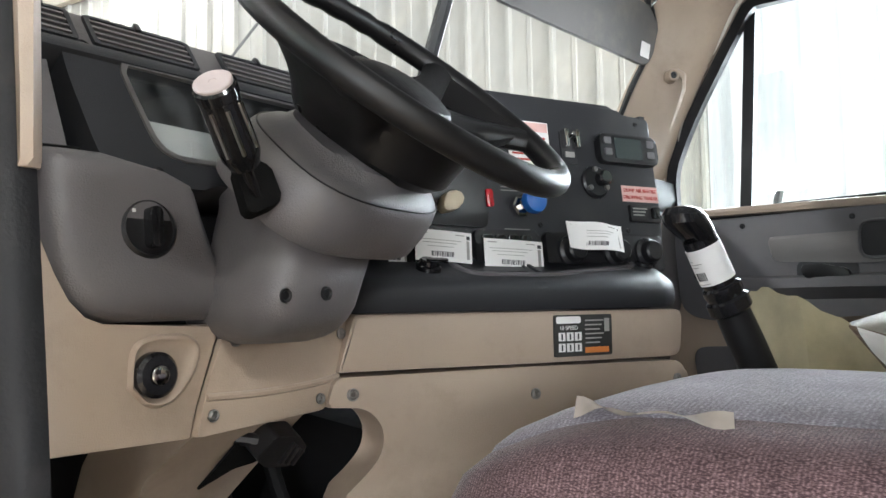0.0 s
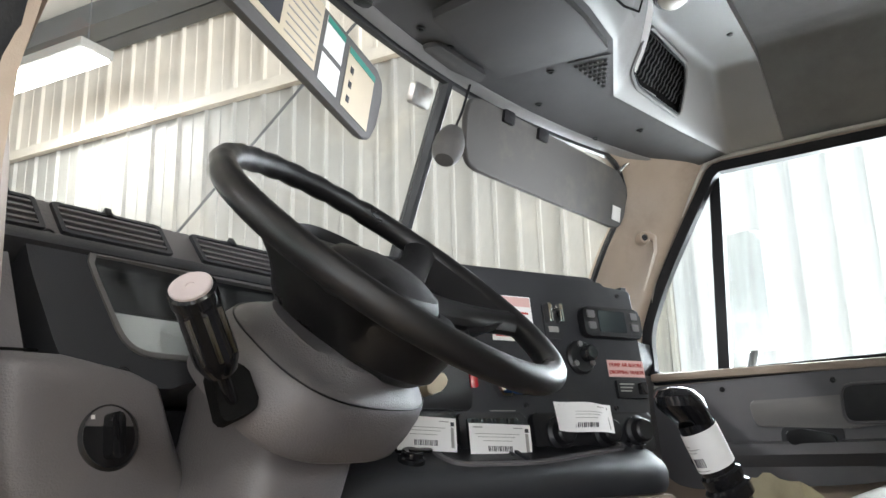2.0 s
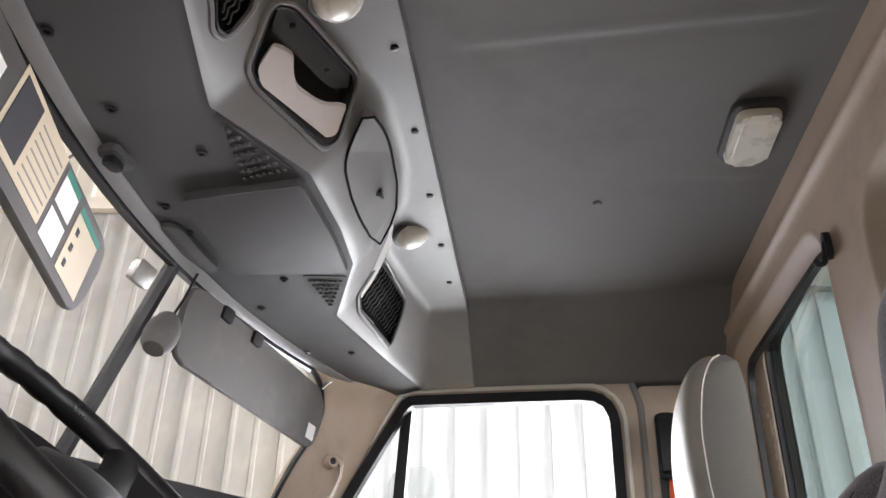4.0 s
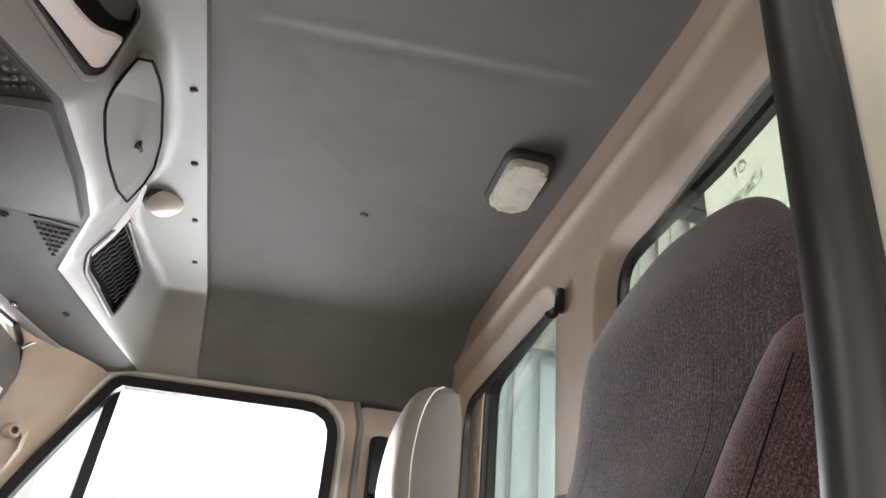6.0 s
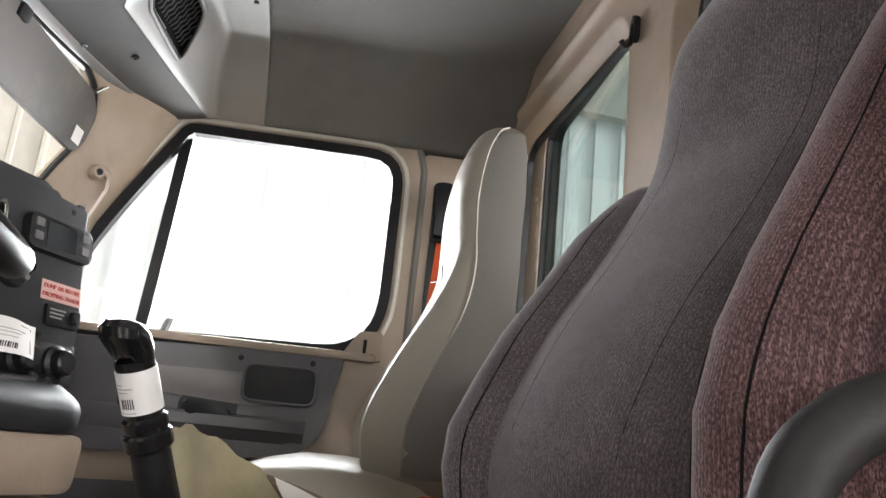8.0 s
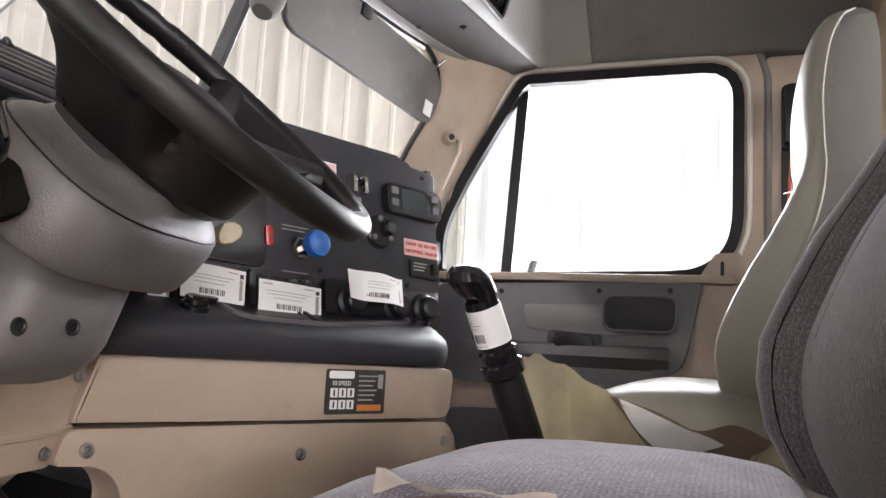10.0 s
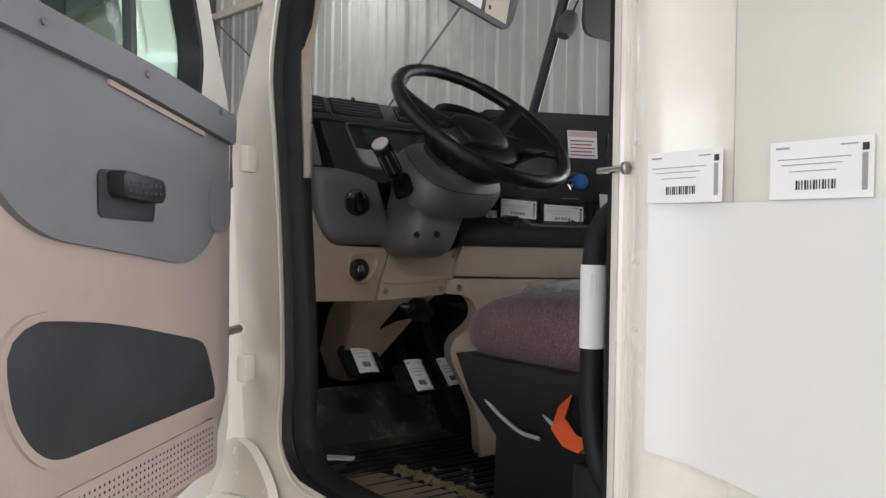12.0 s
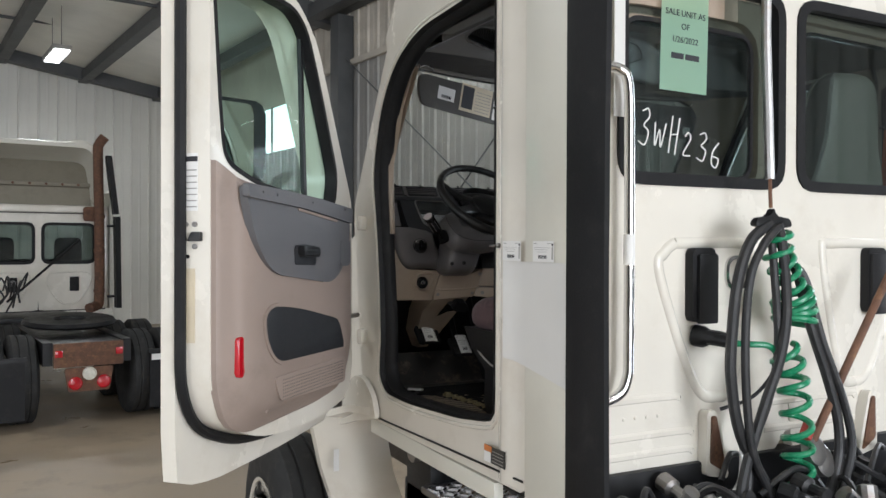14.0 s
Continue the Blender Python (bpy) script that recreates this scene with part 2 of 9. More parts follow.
M_SILL = mat("dirty_floor_vinyl", (0.20, 0.16, 0.115), 0.7, vary=0.3, scale=12, dirt=(0.30, 0.23, 0.10), dirt_amount=0.7, dirt_scale=16, grain=0.5, grain_scale=120)
# White wall sheet dimmed in colour to hold the side walls' brightness down
M_PANEL = mat("dimmed_wall_panel", (0.275, 0.269, 0.252), 0.5, vary=0.05, scale=0.8, dirt=(0.52, 0.48, 0.40), dirt_amount=0.4, dirt_scale=1.2)
# Same white sheet in a lighter tone, so the gable reads better lit
M_PANELF = mat("lit_wall_panel", (0.70, 0.69, 0.64), 0.45, vary=0.05, scale=0.8, dirt=(0.66, 0.62, 0.54), dirt_amount=0.3, dirt_scale=1.2)
M_MIRRORBACK = mat("blue_grey_mirror_shell", (0.58, 0.62, 0.66), 0.3, vary=0.08, scale=5)
M_INSUL = mat("beige_insulation", (0.56, 0.52, 0.45), 0.75, vary=0.14, scale=1.6, grain=0.5, grain_scale=6, dirt=(0.3, 0.26, 0.2), dirt_amount=0.4, dirt_scale=1.5)
M_ROOF = mat("pale_roof_insulation", (0.76, 0.75, 0.70), 0.8, vary=0.1, scale=0.8, grain=0.6, grain_scale=2.5)
M_BEAM = mat("dark_painted_steel", (0.075, 0.078, 0.080), 0.55, vary=0.2, scale=3)
M_GREEN = mat("green_coil_hose", (0.02, 0.22, 0.10), 0.3, vary=0.12, scale=20)
M_HOSE = mat("black_rubber_hose", (0.018, 0.018, 0.019), 0.5, vary=0.2, scale=30, dirt=(0.10, 0.09, 0.08), dirt_amount=0.3, dirt_scale=20)
M_ORANGE = mat("orange_belt_webbing", (0.62, 0.09, 0.02), 0.7, grain=0.5, grain_scale=700)
M_RED = mat("red_reflector", (0.46, 0.004, 0.012), 0.18, coat=0.6)
M_BLUE = mat("blue_valve_knob", (0.02, 0.13, 0.45), 0.35)
M_CREAM = mat("cream_knob", (0.62, 0.54, 0.38), 0.45)
M_TAN = mat("tan_crumpled_vinyl", (0.42, 0.38, 0.27), 0.55, vary=0.18, scale=10, grain=0.4, grain_scale=60)
M_KNOBTOP = mat("rosy_knob_cap", (0.47, 0.405, 0.40), 0.35)
M_LENS = mat("milky_lamp_lens", (0.66, 0.64, 0.56), 0.3, vary=0.08, scale=30)
M_TYRE = mat("tyre_rubber", (0.022, 0.022, 0.022), 0.75, vary=0.2, scale=12, dirt=(0.09, 0.08, 0.07), dirt_amount=0.5, dirt_scale=9)
M_SCREEN = mat("dark_screen", (0.02, 0.024, 0.028), 0.08, rvary=0.03)
M_TORN = mat("torn_pale_paper", (0.66, 0.60, 0.54), 0.65, vary=0.1, scale=40)
# Tan of the fairing's inside, its colour darkened for shade in the hollow
M_HOLLOW = mat("shaded_fairing_back", (0.27, 0.245, 0.195), 0.7, vary=0.15, scale=4, dirt=(0.12, 0.10, 0.07), dirt_amount=0.4, dirt_scale=4)
M_STICK = mat("cream_sticker", (0.60, 0.52, 0.38), 0.6, vary=0.08)
def sheet(name, color, through):
    """Thin paper that lets light through."""
    m, n, l, b = nodes_of(name)
    b.inputs["Base Color"].default_value = (*color, 1)
    b.inputs["Roughness"].default_value = 0.8
    tl = n.new("ShaderNodeBsdfTranslucent")
    tl.inputs[0].default_value = (*through, 1)
    mx = n.new("ShaderNodeMixShader")
    mx.inputs[0].default_value = 0.55
    l.new(b.outputs[0], mx.inputs[1])
    l.new(tl.outputs[0], mx.inputs[2])
    l.new(mx.outputs[0], n["Material Output"].inputs[0])
    return m


M_MINT = sheet("mint_green_paper", (0.42, 0.72, 0.52), (0.95, 0.86, 0.72))
M_TEAL = mat("teal_print", (0.02, 0.22, 0.16), 0.6)
M_PRINTGREY = mat("grey_print", (0.32, 0.31, 0.29), 0.7)
M_TAG = mat("dark_plate", (0.035, 0.035, 0.033), 0.4)
M_ORPRINT = mat("orange_print", (0.60, 0.20, 0.05), 0.5)
G_WIND = glass("windscreen_glass", (0.93, 0.95, 0.93), 0.05, 0.10)
G_SIDE = glass("side_glass", (0.91, 0.94, 0.92), 0.012, 0.22)
G_DOOR = glass("clear_green_door_glass", (0.78, 0.90, 0.85), 0.012, 0.02, 0.15)
G_TINT = glass("dark_rear_glass", (0.50, 0.57, 0.56), 0.035, 0.015)
G_LENS = glass("cluster_lens", (0.80, 0.82, 0.81), 0.10, 0.10)
M_MIRROR = mat("mirror_glass", (0.75, 0.80, 0.80), 0.03, metal=1.0, vary=0.02, rvary=0.01)
# Glow in place of the strong light on the ribbed wall beside the cab
E_WALLGLOW = glow("wall_glow", (0.485, 0.50, 0.515), 0.33)
E_RIB = glow("rib_glow", (0.485, 0.49, 0.495), 0.27)
E_TUBE = glow("lamp_tube", (1.0, 0.98, 0.92), 9.0)
E_WIN = glow("window_daylight", (0.92, 0.97, 1.0), 3.0)

# ---- mesh helpers ----
CX = 1.417          # centre line of the cab
I4 = Matrix.Identity(4)


def thing(name, at, label, category, group="", kind=""):
    """An empty at the base of a thing."""
    ob = new(name)
    ob.empty_display_size = 0.05
    ob.matrix_basis = Matrix.Translation(at)
    return tagged(ob, label, category, group, kind)


def part(name, bm, material, parent=None, label="", smooth=True, angle=35):
    me = bpy.data.meshes.new(name)
    bmesh.ops.recalc_face_normals(bm, faces=bm.faces)
    if smooth:
        for f in bm.faces:
            f.smooth = True
        cosine = math.cos(radians(angle))
        for e in bm.edges:
            if len(e.link_faces) == 2 and e.link_faces[0].normal.dot(e.link_faces[1].normal) < cosine:
                e.smooth = False
    bm.to_mesh(me)
    bm.free()
    me.materials.append(material)
    ob = new(name, me)
    if parent:
        ob.parent = parent
        if not parent.data:
            ob.matrix_parent_inverse = parent.matrix_basis.inverted()
    if label:
        ob["label"] = label
    return ob


def solo(name, bm, material, label, category, group="", kind="", **k):
    return tagged(part(name, bm, material, **k), label, category, group, kind)


def B():
    return bmesh.new()


def frame_of(origin, u, v):
    """A pose with axes u, v and their normal."""
    u, v = Vector(u).normalized(), Vector(v)
    w = u.cross(v).normalized()
    v = w.cross(u)
    m = Matrix((u, v, w)).transposed().to_4x4()
    m.translation = origin
    return m


def fillet(pts, r, n=4):
    """Rounds the corners of a closed outline; r is one radius or one for each corner."""
    out, c = [], len(pts)
    for i, p in enumerate(pts):
        p, a, b = Vector(p), Vector(pts[i - 1]), Vector(pts[(i + 1) % c])
        rr = r[i] if isinstance(r, (list, tuple)) else r
        da, db = a - p, b - p
        k = min(rr, da.length * 0.49, db.length * 0.49)
        if k < 1e-5:
            out.append(tuple(p))
            continue
        s, e = p + da.normalized() * k, p + db.normalized() * k
        for j in range(n + 1):
            t = j / n
            out.append(tuple(s * (1 - t) ** 2 + p * 2 * t * (1 - t) + e * t * t))
    return out


def rect(u0, u1, v0, v1, r=0.0, n=4):
    pts = [(u0, v0), (u1, v0), (u1, v1), (u0, v1)]
    return fillet(pts, r, n) if r else pts


def slab(bm, pts, w0, w1, m=I4, bevel=0.0, seg=2):
    """A flat outline in the plane of m, given thickness from w0 to w1."""
    a = [bm.verts.new(m @ Vector((u, v, w0))) for u, v in pts]
    b = [bm.verts.new(m @ Vector((u, v, w1))) for u, v in pts]
    n = len(pts)
    fs = [bm.faces.new(a[::-1]), bm.faces.new(b)]
    for i in range(n):
        fs.append(bm.faces.new((a[i], a[(i + 1) % n], b[(i + 1) % n], b[i])))
    if bevel:
        es = set(fs[0].edges) | set(fs[1].edges)
        if n <= 6:
            es |= {e for f in fs[2:] for e in f.edges}
        bmesh.ops.bevel(bm, geom=list(es), offset=bevel, segments=seg, affect="EDGES", profile=0.6)
    return bm


def box(bm, x0, x1, y0, y1, z0, z1, bevel=0.0, m=I4, seg=2):
    return slab(bm, [(x0, y0), (x1, y0), (x1, y1), (x0, y1)], z0, z1, m, bevel, seg)


def loft(bm, rings, cap=True, closed=True):
    vs = [[bm.verts.new(Vector(p)) for p in r] for r in rings]
    n = len(vs[0])
    for a, b in zip(vs, vs[1:]):
        for i in range(n if closed else n - 1):
            j = (i + 1) % n
            bm.faces.new((a[i], a[j], b[j], b[i]))
    if cap and closed:
        bm.faces.new(vs[0][::-1])
        bm.faces.new(vs[-1])
    return bm


def smooth_path(pts, n=6):
    """A Catmull-Rom curve through the points."""
    p = [Vector(q) for q in pts]
    p = [p[0] * 2 - p[1]] + p + [p[-1] * 2 - p[-2]]
    out = []
    for i in range(1, len(p) - 2):
        for j in range(n):
            t = j / n
            out.append(0.5 * (2 * p[i] + (p[i + 1] - p[i - 1]) * t + (2 * p[i - 1] - 5 * p[i] + 4 * p[i + 1] - p[i + 2]) * t * t
                              + (3 * p[i] - p[i - 1] - 3 * p[i + 1] + p[i + 2]) * t ** 3))
    return out + [p[-2]]


def tube(bm, pts, r, seg=10, closed=False, radii=None):
    pts = [Vector(p) for p in pts]
    n, rings, up = len(pts), [], None
    for i, p in enumerate(pts):
        if closed:
            d = pts[(i + 1) % n] - pts[i - 1]
        else:
            d = pts[min(i + 1, n - 1)] - pts[max(i - 1, 0)]
        d.normalize()
        if up is None:
            up = d.cross(Vector((0.31, 0.2, 0.93)))
            if up.length < 0.1:
                up = d.cross(Vector((1, 0, 0)))
        up = (up - d * up.dot(d)).normalized()
        side = d.cross(up)
        rr = radii[i] if radii else r
        rings.append([p + (up * math.cos(a) + side * math.sin(a)) * rr for a in (2 * math.pi * k / seg for k in range(seg))])
    if closed:
        rings.append(rings[0])
        return loft(bm, rings, False)
    return loft(bm, rings)


def lathe(bm, profile, m=I4, seg=24):
    """A profile of (radius, height) turned round the w axis of m."""
    rings = []
    for r, h in profile:
        r = max(r, 1e-4)
        rings.append([m @ Vector((r * math.cos(a), r * math.sin(a), h)) for a in (2 * math.pi * k / seg for k in range(seg))])
    return loft(bm, rings)


def along(outline, centre, n):
    """The outline seen from centre at n even angles."""
    c, out = Vector(centre), []
    p = [Vector(q) - c for q in outline]
    for k in range(n):
        a = 2 * math.pi * k / n
        d, best = Vector((math.cos(a), math.sin(a))), 0.0
        for q, s in zip(p, p[1:] + p[:1]):
            e = s - q
            det = d.x * -e.y + d.y * e.x
            if abs(det) < 1e-9:
                continue
            t, w = (q.x * -e.y + q.y * e.x) / det, (d.x * q.y - d.y * q.x) / det
            if -1e-6 <= w <= 1 + 1e-6 and t > best:
                best = t
        out.append(tuple(c + d * best))
    return out


def ring(bm, outer, inner, w0, w1, m=I4, centre=None, n=96):
    """A plate with an opening through it."""
    if centre is None:
        us, vs = [p[0] for p in inner], [p[1] for p in inner]
        centre = ((min(us) + max(us)) / 2, (min(vs) + max(vs)) / 2)
    o, i = along(outer, centre, n), along(inner, centre, n)
    rows = [[m @ Vector((*p, w)) for p in loop] for loop, w in ((o, w0), (o, w1), (i, w1), (i, w0))]
    rows.append(rows[0])
    return loft(bm, rows, False)


def offset_loop(pts, d):
    """A loop pushed in (positive) or out along its corner bisectors."""
    n, out = len(pts), []
    area2 = sum(pts[i - 1][0] * pts[i][1] - pts[i][0] * pts[i - 1][1] for i in range(n))
    s = 1 if area2 > 0 else -1
    for i in range(n):
        a, p, b = Vector(pts[i - 1]), Vector(pts[i]), Vector(pts[(i + 1) % n])
        e1, e2 = (p - a), (b - p)
        if e1.length < 1e-7 or e2.length < 1e-7:
            out.append(tuple(p))
            continue
        n1, n2 = Vector((-e1.y, e1.x)).normalized(), Vector((-e2.y, e2.x)).normalized()
        k = (n1 + n2)
        k = k / max(k.length_squared / 2, 0.4)
        out.append(tuple(p + k * d * s))
    return out


def lettering(name, text, size, m, material, parent=None, depth=0.0006):
    cu = bpy.data.curves.new(name, "FONT")
    cu.body, cu.size, cu.extrude, cu.align_x, cu.align_y = text, size, depth, "CENTER", "CENTER"
    tmp = new(name, cu)
    me = bpy.data.meshes.new_from_object(tmp.evaluated_get(bpy.context.evaluated_depsgraph_get()))
    bpy.data.objects.remove(tmp)
    bpy.data.curves.remove(cu)
    me.transform(m)
    me.materials.append(material)
    ob = new(name, me)
    if parent:
        ob.parent = parent
        if not parent.data:
            ob.matrix_parent_inverse = parent.matrix_basis.inverted()
    return ob


def screws(parent, places, normal, r=0.008, material=None):
    """Countersunk screws with a dished washer."""
    for p in places:
        nrm = Vector(normal)
        m = Matrix.Translation(p) @ nrm.to_track_quat("Z", "Y").to_matrix().to_4x4()
        part("screw", lathe(B(), [(r * 1.25, -0.001), (r * 1.25, 0.0012), (r * 0.95, 0.0016), (r * 0.80, 0.0004), (r * 0.62, 0.0014), (r * 0.30, 0.0014), (r * 0.22, 0.0), (r * 0.05, 0.0)], m, 14),
             material or M_STEEL, parent)


def paper_tag(at, u, v, w, h, label, bend=0.0, bend_kind=0, group="white barcode tags"):
    """A white part tag with lines of print, a barcode and a side logo strip, lying on u, v."""
    m = frame_of(at, u, v)
    ob = thing("part_tag", at, label, "label", group)

    def curved(x, y, lift):
        t = x / w - 0.5
        z = bend * (1 - 4 * t * t) if bend_kind == 0 else bend * math.sin(t * 7.0 + y / h * 1.5)
        return m @ Vector((x - w / 2, y - h / 2, z + lift))

    def patch(x0, x1, y0, y1, lift, mt, nm, nx=12):
        bm = B()
        rows = []
        for i in range(nx + 1):
            x = x0 + (x1 - x0) * i / nx
            rows.append([curved(x, y0, lift), curved(x, y1, lift), curved(x, y1, lift - 0.0006), curved(x, y0, lift - 0.0006)])
        loft(bm, rows)
        return part(nm, bm, mt, ob)
    patch(0, w, 0, h, 0.001, M_PAPER, "sheet")
    for k in range(14):
        x = w * (0.27 + 0.029 * k)
        patch(x, x + w * (0.010 + 0.008 * (k % 3 == 0)), h * 0.16, h * 0.32, 0.0016, M_INK, "barcode_bar", 2)
    patch(w * 0.06, w * 0.20, h * 0.87, h * 0.905, 0.0016, M_PRINTGREY, "print_line", 3)
    patch(w * 0.70, w * 0.86, h * 0.87, h * 0.895, 0.0016, M_PRINTGREY, "print_line", 3)
    patch(w * 0.08, w * 0.80, h * 0.68, h * 0.695, 0.0016, M_PRINTGREY, "print_line", 5)
    patch(w * 0.12, w * 0.72, h * 0.585, h * 0.60, 0.0016, M_PRINTGREY, "print_line", 5)
    patch(w * 0.20, w * 0.66, h * 0.47, h * 0.485, 0.0016, M_PRINTGREY, "print_line", 5)
    patch(w * 0.90, w * 0.95, h * 0.12, h * 0.72, 0.0016, M_PRINTGREY, "logo_strip", 2)
    patch(w * 0.90, w * 0.96, h * 0.76, h * 0.88, 0.0016, M_INK, "logo_mark", 2)
    return ob


# ---- the hall ----
TURN = radians(7.8)                      # the hall stands slightly askew to the truck


def hall(x, y, z):
    """A place by the hall's own axes: x from the truck's axis to the side wall, y along it."""
    return Vector((x * math.cos(TURN) - y * math.sin(TURN), x * math.sin(TURN) + y * math.cos(TURN), z))


WX, WY, WL, WB, EAVE, RISE = 4.82, 19.0, -18.0, -13.0, 5.6, 0.15


def roof_z(x):
    return EAVE + RISE * (WX - x)


solo("ground", box(B(), -60, 60, -60, 60, -0.3, 0.0), M_FLOOR, "worn brown-grey concrete hall floor", "floor", kind="structure", smooth=False)


def ribs(bm, m, u0, u1, z0, z1, pitch=0.305, sheet=0.04, top=None, h=1.0):
    """Ribbed cladding: flat pans with raised ribs."""
    row = []
    u = u0
    while u < u1:
        row += [(u, 0), (u + pitch * 0.34, 0), (u + pitch * 0.36, 0.006 * h), (u + pitch * 0.44, 0.006 * h), (u + pitch * 0.46, 0), (u + pitch * 0.86, 0),
                (u + pitch * 0.90, 0.032 * h), (u + pitch * 0.97, 0.032 * h)]
        u += pitch
    row.append((u, 0))
    zs = lambda x: top(x) if top else z1
    a = [m @ Vector((x, z0, w)) for x, w in row]
    b = [m @ Vector((x, zs(x), w)) for x, w in row]
    c = [m @ Vector((x, zs(x), -sheet)) for x, w in row]
    e = [m @ Vector((x, z0, -sheet)) for x, w in row]
    return loft(bm, [a, b, c, e, a], False, False)


# side wall: below the girt white ribbed sheet, above it pale insulation; a row of high windows far ahead; beside the
# cab a glowing stand-in for the brightly lit wall
SIDE = frame_of(hall(WX, 0, 0), hall(0, -1, 0), (0, 0, 1))        # u runs backwards, v up, w into the hall
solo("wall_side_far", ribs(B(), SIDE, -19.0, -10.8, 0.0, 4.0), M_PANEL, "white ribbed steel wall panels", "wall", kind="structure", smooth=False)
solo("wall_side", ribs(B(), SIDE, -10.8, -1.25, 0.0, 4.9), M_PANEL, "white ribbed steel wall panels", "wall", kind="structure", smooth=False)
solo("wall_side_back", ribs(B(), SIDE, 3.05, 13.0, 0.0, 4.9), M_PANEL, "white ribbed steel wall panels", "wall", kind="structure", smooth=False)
solo("wall_side_upper", ribs(B(), SIDE, -10.8, 13.0, 4.9, EAVE + 0.7), M_INSUL, "beige ribbed wall panels above the girt", "wall", kind="structure")
ob = B()
box(ob, -19.0, -16.0, 4.0, EAVE + 0.7, -0.12, -0.02, m=SIDE)
box(ob, -16.0, -10.8, 4.62, EAVE + 0.7, -0.12, -0.02, m=SIDE)
solo("wall_side_lintel", ob, M_INSUL, "beige insulation round the high windows", "wall", kind="structure")
solo("wall_bay_lintel", box(B(), -1.25, 3.05, 4.35, 4.9, -0.12, -0.02, m=SIDE), M_PANEL, "white steel lintel over the glowing stand-in wall", "wall", kind="structure")
solo("girt", box(B(), -10.9, 13.0, 4.86, 4.95, 0.02, 0.09, 0.004, m=SIDE), M_INSUL, "pale horizontal wall girt", "beam", kind="structure")
solo("eave_beam", box(B(), -10.8, 13.0, EAVE + 0.1, EAVE + 0.3, 0.04, 0.22, 0.004, m=SIDE), M_BEAM, "dark steel eave beam along the wall", "beam", kind="structure")
# this stretch of wall glows by itself instead of being lit
solo("backdrop_bay", box(B(), -1.8, 3.6, 0.0, 4.8, -0.34, -0.30, m=SIDE), E_WALLGLOW, "glowing sheet standing in for the brightly lit side wall", "daylight", kind="structure", smooth=False)
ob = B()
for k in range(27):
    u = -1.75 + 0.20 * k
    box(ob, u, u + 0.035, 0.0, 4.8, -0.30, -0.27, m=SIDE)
solo("backdrop_ribs", ob, E_RIB, "dimmer glowing ribs of the stand-in wall sheet", "daylight", kind="structure", smooth=False)
win = thing("window_1", hall(WX, 13.2, 4.0), "row of bright high windows in the side wall", "window", kind="structure")
part("pane", box(B(), -16.0, -11.1, 3.80, 4.62, 0.01, 0.035, m=SIDE), E_WIN, win)
for k in range(5):
    u = -16.0 + 4.9 * k / 4
    part("mullion", box(B(), u - 0.03, u + 0.03, 3.78, 4.64, 0.0, 0.06, m=SIDE), M_PANEL, win)
for k, u in enumerate((-9.25, 5.0, 11.5)):
    solo("column", box(B(), u - 0.13, u + 0.13, 0.0, roof_z(WX - 0.2), 0.03, 0.30, 0.004, m=SIDE), M_BEAM, "dark painted steel building column", "column", "columns along the wall")


def rod(a, b, r=0.012):
    return solo("brace_rod", tube(B(), [a, b], r, 6), M_BEAM, "thin steel diagonal wall brace rod", "rod", "diagonal brace rods")


rod(SIDE @ Vector((-9.2, 0.3, 0.12)), SIDE @ Vector((-3.0, 5.3, 0.12)))
rod(SIDE @ Vector((-9.2, 5.0, 0.16)), SIDE @ Vector((-3.0, 0.9, 0.16)))
FRONT = frame_of(hall(WL, WY, 0), hall(1, 0, 0), (0, 0, 1))
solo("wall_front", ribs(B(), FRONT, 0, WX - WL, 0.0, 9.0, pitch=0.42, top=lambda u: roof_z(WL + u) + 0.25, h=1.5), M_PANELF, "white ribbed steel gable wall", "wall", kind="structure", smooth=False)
BACK = frame_of(hall(WL, WB, 0), hall(1, 0, 0), (0, 0, 1))
ob = B()
ribs(ob, BACK, 0, 16.0, 0, 9.0)
ribs(ob, BACK, 21.4, WX - WL, 0, 9.0)
ribs(ob, BACK, 16.0, 21.4, 5.2, 9.0)
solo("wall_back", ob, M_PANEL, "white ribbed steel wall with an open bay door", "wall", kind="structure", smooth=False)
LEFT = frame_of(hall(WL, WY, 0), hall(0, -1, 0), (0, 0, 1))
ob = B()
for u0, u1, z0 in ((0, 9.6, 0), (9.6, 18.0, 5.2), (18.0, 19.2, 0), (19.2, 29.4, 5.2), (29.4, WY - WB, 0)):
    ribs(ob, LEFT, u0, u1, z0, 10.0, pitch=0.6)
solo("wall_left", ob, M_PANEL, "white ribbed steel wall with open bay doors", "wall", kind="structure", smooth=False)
ob = B()
box(ob, WL, WX + 0.1, WB, WY + 0.1, 0.0, 0.1)
for v in ob.verts:
    x, y, z = v.co
    v.co = hall(x, y, roof_z(x) + 0.28 + z)
solo("ceiling", ob, M_ROOF, "pale insulated hall roof lining", "ceiling", kind="structure", smooth=False)
for k in range(9):
    x = WX - 0.4 - k * 1.75
    solo("purlin", box(B(), 0, WY - WB, -0.11, 0.11, 0, 0.22, m=frame_of(hall(x, WB, roof_z(x)), hall(0, 1, 0), hall(-1, 0, 0))), M_BEAM,
         "dark steel roof purlin", "beam", "roof purlins")
